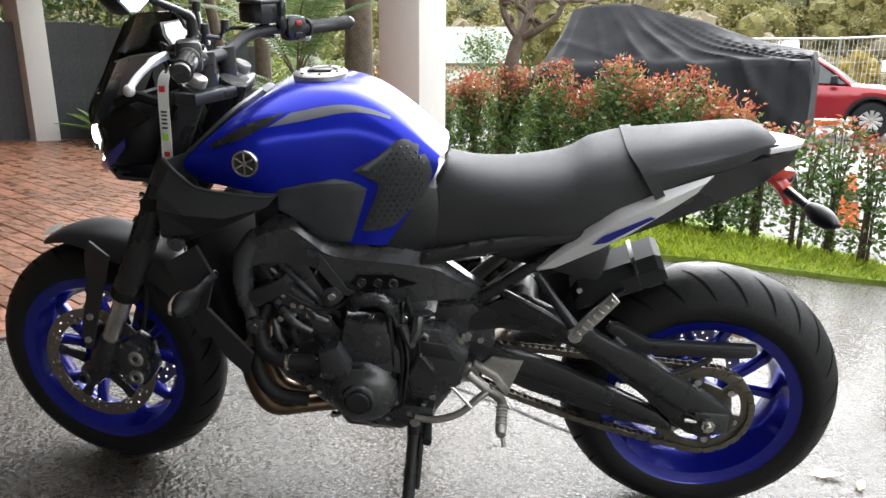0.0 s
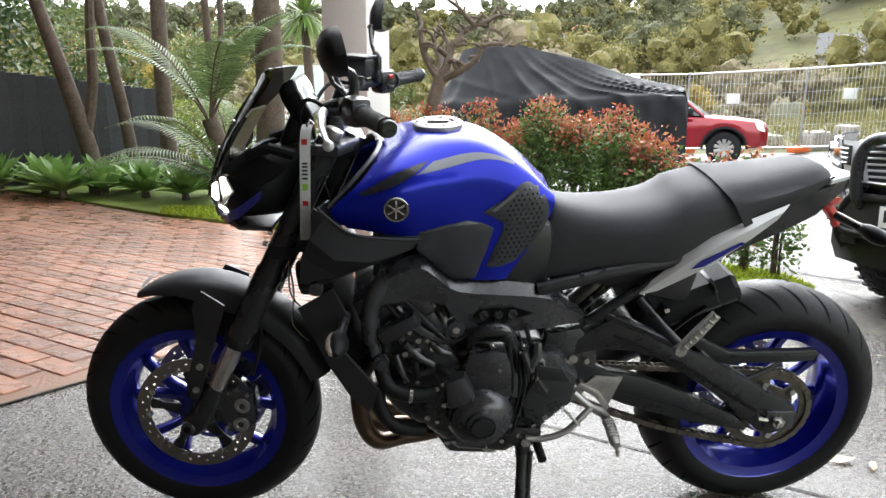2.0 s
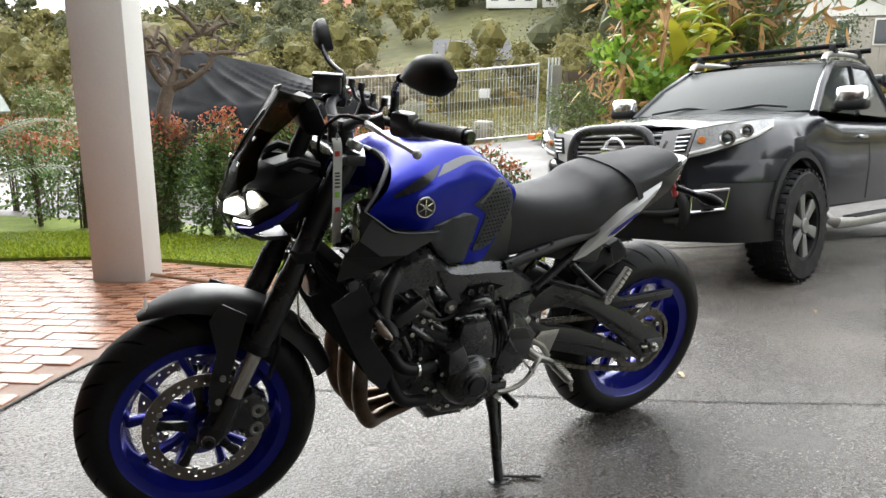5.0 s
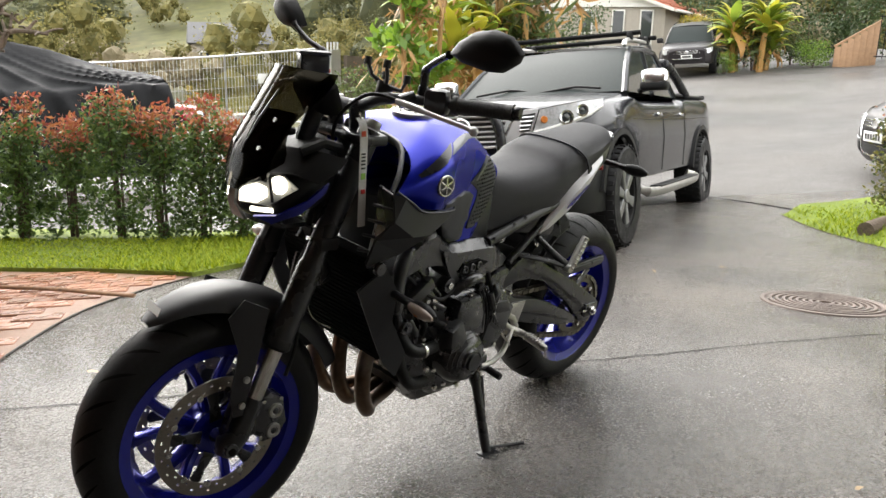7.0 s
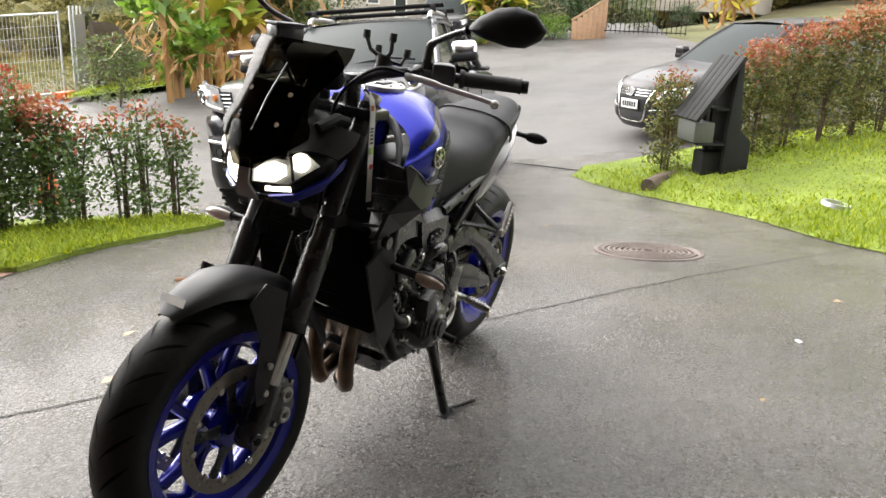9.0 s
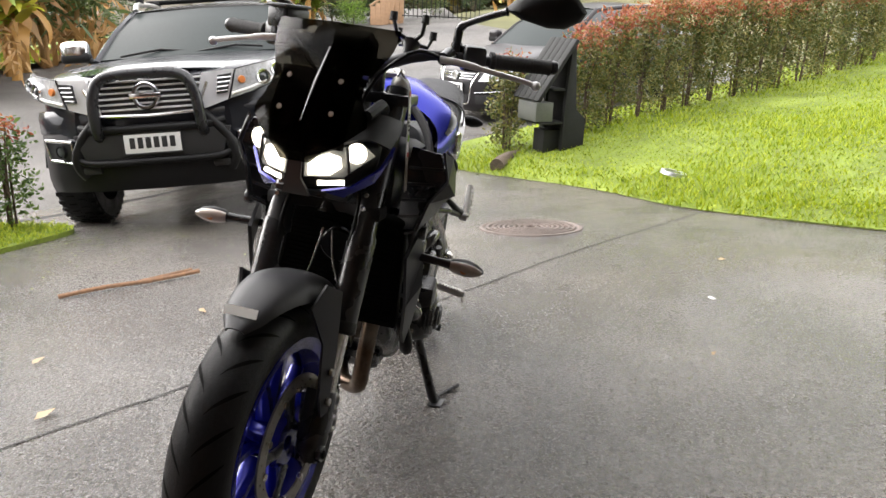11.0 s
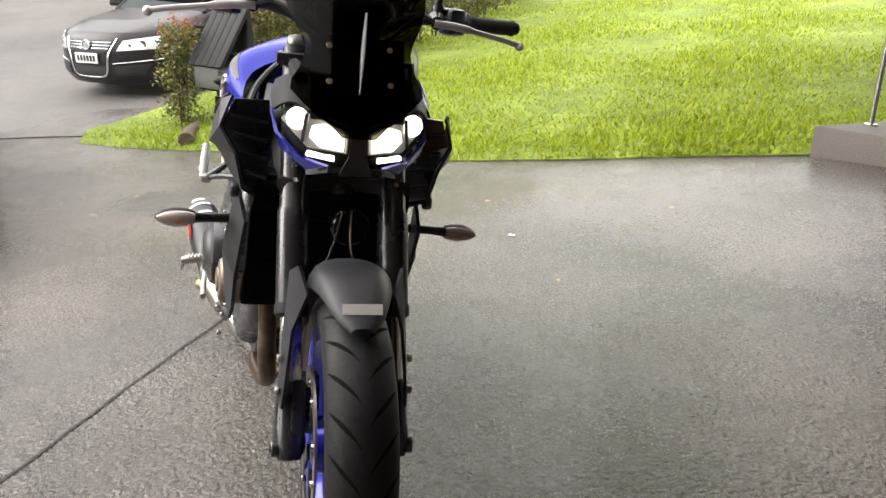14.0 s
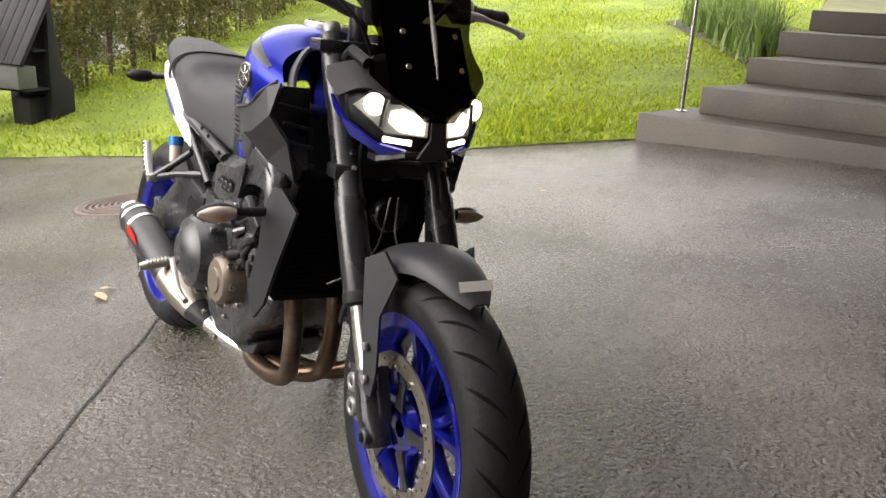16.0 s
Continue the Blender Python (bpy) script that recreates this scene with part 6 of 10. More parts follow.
# foot pegs, heel plates and gear lever
for s in (-1, 1):
    hp = bpart("heel_plate", slab([(0.475, 0.449), (0.405, 0.444), (0.412, 0.425), (0.434, 0.362), (0.452, 0.366), (0.470, 0.398), (0.512, 0.412)], 0.008, "y", s * 0.137, 0.003), ALLOY, label="silver alloy heel plate")
    bpart("plate_arm", slab([(0.520, 0.424), (0.470, 0.392), (0.440, 0.352), (0.432, 0.366), (0.462, 0.408), (0.512, 0.436)], 0.020, "y", s * 0.140, 0.004), ALLOY, hp)
    bpart("plate_boss", turned(lathe([(0.0, 0.002), (0.010, 0.002), (0.012, 0.006), (0.020, 0.006), (0.024, 0.0), (0.024, -0.03)], "y", 24), Matrix.Translation((0.525, s * 0.142, 0.404)) @ pose(0, 0, 0, 0, 0, 0 if s > 0 else 180)), ALLOY, hp)
    bpart("peg_hanger", tube(smooth_path([(0.525, s * 0.142, 0.404), (0.485, s * 0.150, 0.372), (0.452, s * 0.165, 0.358), (0.446, s * 0.190, 0.352)], 4), [0.011] * 12 + [0.015], 10), ALLOY, hp)
    peg = bpart("foot_peg", tube([(0.446, s * 0.188, 0.352), (0.446, s * 0.255, 0.342), (0.445, s * 0.270, 0.340)], [0.012, 0.013, 0.009], 12), ALLOY, hp, "ribbed silver foot peg")
    for k in range(6):
        bpart("peg_rib", box((0.024, 0.004, 0.006), (0.446, s * (0.200 + 0.0098 * k), 0.362 - 0.0015 * k), 0.001), ALLOY, peg)
    bpart("feeler", tube([(0.443, s * 0.262, 0.340), (0.438, s * 0.268, 0.310)], 0.005, 8), STEEL, peg)
    # folded passenger peg on its triangular stay
    stay = bpart("passenger_stay", tube([(0.388, s * 0.130, 0.650), (0.345, s * 0.165, 0.605), (0.303, s * 0.202, 0.562)], [0.010, 0.010, 0.014], 10), BLACK, label="black passenger peg stay")
    bpart("stay_arm", tube([(0.46, s * 0.120, 0.600), (0.38, s * 0.165, 0.585), (0.303, s * 0.202, 0.560)], 0.009, 8), BLACK, stay)
    bpart("passenger_peg", tube([(0.308, s * 0.216, 0.562), (0.270, s * 0.212, 0.605), (0.232, s * 0.206, 0.648)], [0.010, 0.012, 0.010], 10, flat=1.2), ALLOY, stay, "folded silver passenger peg")
    for k in range(7):
        p = Vector((0.300, s * 0.227, 0.575)).lerp(Vector((0.238, s * 0.217, 0.646)), k / 6)
        bpart("peg_rib", box((0.012, 0.010, 0.004), p, 0.001, pose(0, 0, 0, 0, -40, 0)), STEEL, stay)
    bpart("peg_knuckle", disc((0.306, s * 0.208, 0.560), Y, 0.015, 0.026, 12), ALLOY, stay)
bpart("gear_lever", tube(smooth_path([(0.640, 0.178, 0.300), (0.60, 0.182, 0.300), (0.545, 0.180, 0.318), (0.500, 0.165, 0.355), (0.47, 0.150, 0.375)], 5), [0.008] * 20 + [0.010], 10), ALLOY, label="silver gear lever")
bpart("lever_rubber", tube([(0.612, 0.180, 0.285), (0.607, 0.232, 0.276)], 0.011, 10), RUBBER)
bpart("gear_rod", tube([(0.60, 0.172, 0.430), (0.512, 0.178, 0.335)], 0.004, 8), STEEL, label="thin gear linkage rod")
bpart("quick_shifter", tube([(0.632, 0.170, 0.470), (0.59, 0.174, 0.420)], 0.011, 8), BLACK)
bpart("gear_shaft", tube([(0.665, 0.19, 0.545), (0.645, 0.195, 0.495)], 0.010, 8), ENGINE)
bpart("brake_pedal", tube(smooth_path([(0.50, -0.20, 0.37), (0.60, -0.215, 0.325), (0.68, -0.22, 0.315)], 5), 0.008, 10), ALLOY, label="silver brake pedal")
bpart("brake_reservoir", tube([(0.318, -0.150, 0.610), (0.312, -0.150, 0.655)], 0.018, 14), SIGNAL_LENS)
bpart("reservoir_cap", tube([(0.312, -0.150, 0.655), (0.309, -0.150, 0.680)], 0.020, 14), BLUE_CAP, label="blue reservoir cap")

# side stand, resting on the ground
stand = bpart("side_stand", tube(smooth_path([(0.640, 0.150, 0.285), (0.645, 0.185, 0.215), (0.650, 0.235, 0.100), (0.652, 0.258, 0.052)], 5), [0.019] * 4 + [0.015] * 12, 10), BLACK, label="black side stand")
ground_tilt = pose(0, 0, 0, LEAN_SIDE, 0, 0)
bpart("stand_foot", turned(slab([(-0.035, -0.02), (0.03, -0.022), (0.035, 0.018), (-0.02, 0.028)], 0.008, "z", 0.0, 0.002), Matrix.Translation((0.652, 0.264, 0.052)) @ ground_tilt), BLACK, stand)
bpart("stand_tang", tube([(0.640, 0.258, 0.062), (0.585, 0.285, 0.062), (0.545, 0.315, 0.072)], 0.005, 8), BLACK, stand)
bpart("stand_bracket", slab([(0.70, 0.300), (0.67, 0.325), (0.60, 0.320), (0.60, 0.275), (0.66, 0.262)], 0.035, "y", 0.152, 0.006), ENGINE, stand)
bpart("stand_pivot", disc((0.640, 0.175, 0.290), Y, 0.013, 0.02, 12), STEEL, stand)
bpart("stand_spring", tube([(0.625, 0.175, 0.26), (0.632, 0.215, 0.13)], 0.007, 10), BLACK, stand)

# handlebar and its controls
BAR_SET = Matrix.Translation((-0.004, 0, 0.010))


def hpart(name, bm, mat, parent=None, label="", smooth=True, angle=40, steer=False):
    return bpart(name, turned(bm, BAR_SET), mat, parent, label, smooth, angle, steer)


bar = hpart("handlebar", tube(smooth_path([(0.935, 0.410, 1.082), (0.985, 0.290, 1.080), (1.045, 0.200, 1.082), (1.080, 0.130, 1.075), (1.092, 0.06, 1.050), (1.095, 0, 1.046), (1.092, -0.06, 1.050), (1.080, -0.130, 1.075), (1.045, -0.200, 1.082), (0.985, -0.290, 1.080), (0.935, -0.410, 1.082)], 5), [0.011] * 14 + [0.0135] * 23 + [0.011] * 14, 14), GREY_PANEL, label="wide dark grey handlebar", steer=True)
for s in (-1, 1):
    hpart("riser", tube([(1.090, s * 0.045, 0.985), (1.094, s * 0.045, 1.06)], 0.020, 12), BLACK, bar, steer=True)
    g0, g1 = Vector((1.000, s * 0.275, 1.081)), Vector((0.941, s * 0.402, 1.082))
    grip = hpart("grip", tube([g0, g0.lerp(g1, 0.06), g0.lerp(g1, 0.09), g0.lerp(g1, 0.95), g1], [0.021, 0.021, 0.0165, 0.0165, 0.019], 16), GRIP, bar, "black rubber grip", steer=True)
    for k in range(14):
        p = g0.lerp(g1, 0.14 + 0.055 * k)
        hpart("grip_ring", disc(p, g1 - g0, 0.0172, 0.003, 14), GRIP, grip, steer=True)
    hpart("bar_end", disc(g1 + (g1 - g0).normalized() * 0.008, g1 - g0, 0.0155, 0.016, 16), BLACK, grip, steer=True)
    sw = hpart("switch_box", turned(box((0.045, 0.055, 0.058), (0, 0, 0), 0.012), Matrix.Translation((1.018, s * 0.240, 1.082)) @ pose(0, 0, 0, 0, 0, s * 34)), BLACK, bar, "black switch housing", steer=True)
    hpart("switch", turned(box((0.012, 0.016, 0.010), (-0.022, 0, 0.014), 0.002), Matrix.Translation((1.018, s * 0.240, 1.082)) @ pose(0, 0, 0, 0, 0, s * 34)), RED if s < 0 else PLASTIC, sw, "red stop switch" if s < 0 else "", steer=True)
    hpart("switch", turned(box((0.012, 0.020, 0.010), (-0.022, 0, -0.012), 0.002), Matrix.Translation((1.018, s * 0.240, 1.082)) @ pose(0, 0, 0, 0, 0, s * 34)), PLASTIC, sw, steer=True)
    perch = hpart("lever_perch", tube([(1.052, s * 0.195, 1.082), (1.085, s * 0.190, 1.076)], [0.020, 0.014], 12), BLACK, bar, steer=True)
    lever = hpart("lever", tube(smooth_path([(1.085, s * 0.185, 1.075), (1.085, s * 0.235, 1.072), (1.074, s * 0.300, 1.062), (1.058, s * 0.355, 1.053), (1.046, s * 0.388, 1.046)], 5), [0.009] * 8 + [0.0065] * 12 + [0.008], 10, flat=0.8), SILVER, bar, "silver lever with a ball end", steer=True)
    ball = bmesh.new()
    bmesh.ops.create_icosphere(ball, subdivisions=2, radius=0.0105, matrix=Matrix.Translation((1.045, s * 0.393, 1.044)))
    hpart("lever_ball", ball, SILVER, lever, steer=True)
    # mirrors on upright stalks
    stalk = hpart("mirror", tube(smooth_path([(1.030, s * 0.203, 1.085), (1.028, s * 0.203, 1.130), (1.032, s * 0.212, 1.150), (1.048, s * 0.262, 1.172), (1.058, s * 0.312, 1.190 + (0.018 if s < 0 else 0))], 5), [0.010] * 11 + [0.0075] * 9 + [0.010], 10), BLACK, label="black rear-view mirror", steer=True)
    hpart("stalk_nut", disc((1.030, s * 0.203, 1.098), (0, 0, 1), 0.013, 0.03, 12), BLACK, stalk, steer=True)
    shape = [(-0.084, -0.010), (-0.060, 0.016), (-0.022, 0.038), (0.022, 0.045), (0.062, 0.034), (0.088, 0.004), (0.078, -0.016), (0.046, -0.036), (0.010, -0.038), (-0.050, -0.026)]
    mm = Matrix.Translation((1.032, s * 0.388, 1.204) if s > 0 else (1.034, -0.372, 1.232)) @ pose(0, 0, 0, 0 if s > 0 else -14, 11, 14 if s > 0 else -9)
    rings = []
    for depth, q in ((-0.012, 1.0), (0.004, 1.0), (0.018, 0.86), (0.028, 0.55), (0.031, 0.2)):
        rings.append([Vector((depth, s * a * q, b * q)) for a, b in shape])
    hpart("mirror_shell", turned(ring_mesh(rings), mm), HOUSING, stalk, "black mirror housing", steer=True)
    glass = bmesh.new()
    glass.faces.new([glass.verts.new((-0.0135, s * a * 0.93, b * 0.92)) for a, b in shape])
    hpart("mirror_glass", turned(glass, mm), MIRROR, stalk, steer=True)
    # cables
    hpart("cable", tube(smooth_path([(1.075, s * 0.19, 1.075), (1.135, s * 0.14, 1.085), (1.165, s * 0.07, 1.02), (1.14, s * 0.03, 0.93), (1.10, s * 0.06, 0.84)], 6), 0.0045, 8), RUBBER, bar, steer=True)
    hpart("brake_hose", tube(smooth_path([(1.19, s * 0.05, 0.86), (1.225, s * 0.08, 0.76), (1.27, s * 0.085, 0.66), (1.265, s * 0.10, 0.52), (1.29, s * 0.095, 0.42)], 6), 0.005, 8), RUBBER, bar, steer=True)
res = hpart("fluid_reservoir", turned(box((0.075, 0.060, 0.045), (0, 0, 0), 0.006), Matrix.Translation((1.075, -0.185, 1.120)) @ pose(0, 0, 0, 0, 0, -20)), BLACK, bar, "black brake fluid reservoir", steer=True)
hpart("reservoir_lid", turned(box((0.080, 0.064, 0.008), (0, 0, 0.026), 0.003), Matrix.Translation((1.075, -0.185, 1.120)) @ pose(0, 0, 0, 0, 0, -20)), PLASTIC, res, steer=True)
mount = hpart("phone_mount", tube([(1.082, 0.108, 1.070), (1.074, 0.108, 1.088), (1.064, 0.107, 1.098)], [0.013, 0.014, 0.022], 12), BLACK, label="black four-armed phone mount", steer=True)
for a, b in ((0.030, 0.036), (0.030, -0.036), (-0.026, 0.040), (-0.026, -0.040)):
    hold = hpart("mount_arm", tube([(1.064, 0.107, 1.100), (1.060 + a * 0.7, 0.107 + b * 0.8, 1.106 + a * 0.5), (1.060 + a, 0.107 + b, 1.132 + a * 0.6)], [0.007, 0.005, 0.005], 8), BLACK, mount, steer=True)
    hpart("mount_pad", tube([(1.060 + a, 0.107 + b, 1.126 + a * 0.6), (1.058 + a, 0.107 + b * 1.02, 1.144 + a * 0.6)], [0.009, 0.008], 10), GRIP, hold, "rubber tipped arm", steer=True)
dash_set = Matrix.Translation((1.172, 0.0, 1.078)) @ pose(0, 0, 0, 0, 27, 0)
dash_face = [(-0.074, 0.020), (-0.060, 0.046), (0.060, 0.046), (0.074, 0.020), (0.058, -0.046), (-0.058, -0.046)]
dash = bpart("dashboard", turned(ring_mesh([[(x, y * k, z * k) for y, z in dash_face] for x, k in ((-0.018, 0.97), (-0.014, 1.0), (0.006, 0.98), (0.024, 0.78), (0.030, 0.60))]), dash_set), HOUSING, label="slim digital dashboard", angle=35, steer=True)
bpart("display", turned(slab([(y * 0.86, z * 0.86) for y, z in dash_face], 0.004, "x", -0.0185, 0.001), dash_set), DISPLAY, dash, "glossy display with the sky's reflection in its pale colour", steer=True)
bpart("dash_stay", tube([(1.17, 0, 1.05), (1.20, 0, 0.98), (1.20, 0, 0.90)], 0.022, 10), BLACK, dash, steer=True)

# headlight cowl, lamps and screen
def lifted(bm):
    return turned(bm, Matrix.Translation((-0.017, 0, 0.020)))


def lpart(name, bm, mat, parent=None, label="", smooth=True, angle=40, steer=False):
    return bpart(name, lifted(bm), mat, parent, label, smooth, angle, steer)


cowl_rows = []
for x, zt, zb, w in ((1.180, 0.965, 0.815, 0.075), (1.235, 0.955, 0.800, 0.120), (1.290, 0.935, 0.795, 0.132), (1.335, 0.910, 0.790, 0.105), (1.365, 0.885, 0.795, 0.060), (1.378, 0.868, 0.805, 0.025)):
    ring = []
    for k in range(20):
        a = 2 * math.pi * k / 20
        c, sn = math.cos(a), math.sin(a)
        ring.append((x, w * math.copysign(abs(c) ** 0.7, c), (zt + zb) / 2 + (zt - zb) / 2 * math.copysign(abs(sn) ** 0.75, sn)))
    cowl_rows.append(ring)
cowl = lpart("headlight_unit", ring_mesh(cowl_rows), HOUSING, label="twin headlight unit, lamps lit", angle=55, steer=True)
brow = spline_grid([[(1.300, 0.0, 0.945), (1.285, 0.07, 0.948), (1.245, 0.118, 0.945), (1.190, 0.140, 0.930)], [(1.345, 0.0, 0.912), (1.325, 0.06, 0.918), (1.285, 0.118, 0.922), (1.225, 0.150, 0.905)], [(1.392, 0.0, 0.868), (1.372, 0.05, 0.882), (1.325, 0.115, 0.902), (1.270, 0.146, 0.882)]], 4, 5)
nb = len(brow[0])
both("brow", lifted(shell([p for r in brow for p in r], [(i * nb + j, i * nb + j + 1, (i + 1) * nb + j + 1, (i + 1) * nb + j) for i in range(len(brow) - 1) for j in range(nb - 1)], 0.006)), HOUSING, cowl, "matt black brow", steer=True)
for s in (-1, 1):
    corners = [Vector(p) for p in ((1.386, s * 0.016, 0.862), (1.330, s * 0.110, 0.897), (1.308, s * 0.132, 0.872), (1.352, s * 0.085, 0.828), (1.388, s * 0.018, 0.826))]
    lamp_axis = Vector((0.86, s * 0.36, -0.06)).normalized()
    lamp = lpart("lamp_bowl", shell([p + lamp_axis * 0.004 for p in corners], [(0, 1, 2, 3, 4)], 0.004), LAMP_SOFT, cowl, steer=True)
    lpart("lens", shell([p + lamp_axis * 0.018 for p in corners], [(0, 1, 2, 3, 4)], 0.003), LENS, cowl, "clear headlight lens", smooth=False, steer=True)
    low = [Vector(p) + lamp_axis * 0.009 for p in ((1.383, s * 0.022, 0.859), (1.362, s * 0.056, 0.874), (1.350, s * 0.076, 0.868), (1.350, s * 0.080, 0.848), (1.364, s * 0.062, 0.832), (1.385, s * 0.024, 0.830))]
    lpart("low_beam", shell(low, [(0, 1, 2, 3, 4, 5)], 0.006), LAMP, cowl, "lit low beam lamp", steer=True)
    lpart("high_beam", disc(Vector((1.335, s * 0.103, 0.877)) + lamp_axis * 0.008, lamp_axis, 0.0200, 0.010, 24), LAMP, cowl, "lit lamp", steer=True)
    lpart("lamp_divider", tube([Vector((1.345, s * 0.086, 0.889)) + lamp_axis * 0.012, Vector((1.341, s * 0.092, 0.838)) + lamp_axis * 0.012], 0.0035, 8), BLACK, cowl, steer=True)
    edge = corners + [corners[0]]
    lpart("lens_rim", tube(edge, 0.0032, 6), BLACK, cowl, steer=True)
    lpart("position_light", tube([(1.372, s * 0.040, 0.812), (1.345, s * 0.086, 0.815)], 0.0055, 8), LAMP, cowl, "lit position light strip", steer=True)
    lpart("blue_trim", shell([(1.372, s * 0.050, 0.798), (1.345, s * 0.100, 0.808), (1.295, s * 0.142, 0.845), (1.245, s * 0.150, 0.884), (1.250, s * 0.146, 0.862), (1.300, s * 0.130, 0.815), (1.345, s * 0.085, 0.786)], [(0, 1, 5, 6), (1, 2, 4, 5), (2, 3, 4)], 0.006), RIM_BLUE, cowl, "blue trim under the lamp", steer=True)
lpart("nose", shell([(1.392, 0.014, 0.870), (1.392, -0.014, 0.870), (1.398, -0.016, 0.822), (1.398, 0.016, 0.822), (1.380, 0.030, 0.785), (1.380, -0.030, 0.785)], [(0, 1, 2, 3), (3, 2, 5, 4)], 0.006), PLASTIC, cowl, steer=True)
lpart("chin", shell([(1.370, 0.050, 0.790), (1.370, -0.050, 0.790), (1.320, -0.085, 0.775), (1.320, 0.085, 0.775), (1.25, -0.07, 0.77), (1.25, 0.07, 0.77)], [(0, 1, 2, 3), (3, 2, 4, 5)], 0.01), BLACK, cowl, steer=True)
# smoked screen: wide top, narrow waist, flared foot
outline = [(0.0, 1.130), (0.08, 1.138), (0.135, 1.128), (0.128, 1.085), (0.104, 1.045), (0.094, 1.015), (0.108, 0.980), (0.128, 0.955), (0.085, 0.915), (0.045, 0.890), (0.0, 0.880)]


def screen_x(y, z):
    return 1.250 + 0.62 * (1.130 - z) - 0.30 * max(0, 0.96 - z) - 2.4 * y * y


rows = []
for k in range(15):
    z = 1.134 - (1.134 - 0.874) * k / 14
    w = 0.0
    for (ya, za), (yb, zb) in zip(outline[2:], outline[3:]):
        if zb <= z <= za:
            w = ya + (yb - ya) * (za - z) / max(za - zb, 1e-6)
    w = w or (0.132 if z > 1.0 else 0.03)
    rows.append([(screen_x(w * j / 6, z), w * j / 6, z + (0.004 * (1 - abs(j / 6)) if k == 0 else 0)) for j in range(-6, 7)])
screen = bpart("screen", shell([p for r in rows for p in r], [(i * 13 + j, i * 13 + j + 1, (i + 1) * 13 + j + 1, (i + 1) * 13 + j) for i in range(14) for j in range(12)], 0.004), SMOKE, label="smoked fly screen", angle=60, steer=True)
for y, z in ((-0.055, 1.028), (0.055, 1.028), (-0.055, 0.968), (0.055, 0.968)):
    bpart("screen_screw", disc((screen_x(y, z) + 0.004, y, z), (0.9, 0, 0.4), 0.006, 0.006, 10), STEEL, screen, steer=True)
bpart("screen_back", shell([(screen_x(y, z) - 0.012, y, z) for z in (1.045, 1.0, 0.95, 0.90) for y in (-0.085, 0.0, 0.085)], [(i * 3 + j, i * 3 + j + 1, (i + 1) * 3 + j + 1, (i + 1) * 3 + j) for i in range(3) for j in range(2)], 0.006), BLACK, screen, "black screen bracket", steer=True)
bpart("screen_fin", tube([(screen_x(0, 1.09) + 0.004, 0.012, 1.09), (screen_x(0, 1.02) + 0.006, 0.004, 1.02), (screen_x(0, 0.95) + 0.004, -0.002, 0.95)], [0.003, 0.006, 0.002], 6, flat=0.4), BLACK, screen, steer=True)
both("screen_stay", tube([(1.27, 0.10, 0.965), (1.22, 0.11, 0.985), (1.17, 0.10, 0.97)], 0.012, 8), HOUSING, screen, steer=True)

# key ribbon hanging from the bar
rib_pts = [(1.146, 0.110, 1.046), (1.150, 0.132, 1.022), (1.152, 0.144, 0.922), (1.154, 0.157, 0.804)]
ribbon = bpart("key_ribbon", shell([Vector(p) + Vector((d * 0.011, 0, 0)) for p in smooth_path(rib_pts, 5) for d in (-1, 1)], [(2 * i, 2 * i + 1, 2 * i + 3, 2 * i + 2) for i in range(15)], 0.0016), RIBBON, label="white key ribbon hanging from the bar")
for z, h, mat in ((1.015, 0.012, RED), (0.970, 0.004, BLACK_MARK), (0.963, 0.004, BLACK_MARK), (0.955, 0.004, BLACK_MARK), (0.947, 0.004, BLACK_MARK), (0.938, 0.004, BLACK_MARK), (0.920, 0.014, GREEN_MARK), (0.885, 0.010, RED)):
    bpart("printed_mark", box((0.012, 0.0012, h), (1.152, 0.1585 + 0.118 * (0.804 - z) + 0.0012, z), 0.0, pose(0, 0, 0, 6.5, 0, 0)), mat, ribbon)
bpart("key_ring", tube([(1.135, 0.098, 1.045), (1.143, 0.106, 1.056), (1.148, 0.118, 1.042)], 0.003, 6), STEEL, ribbon)

# ---- hedges and garden plants ----
TWIG = material("twig_bark", (0.09, 0.06, 0.045), 0.85, vary=0.4, scale=30, bump=0.3)


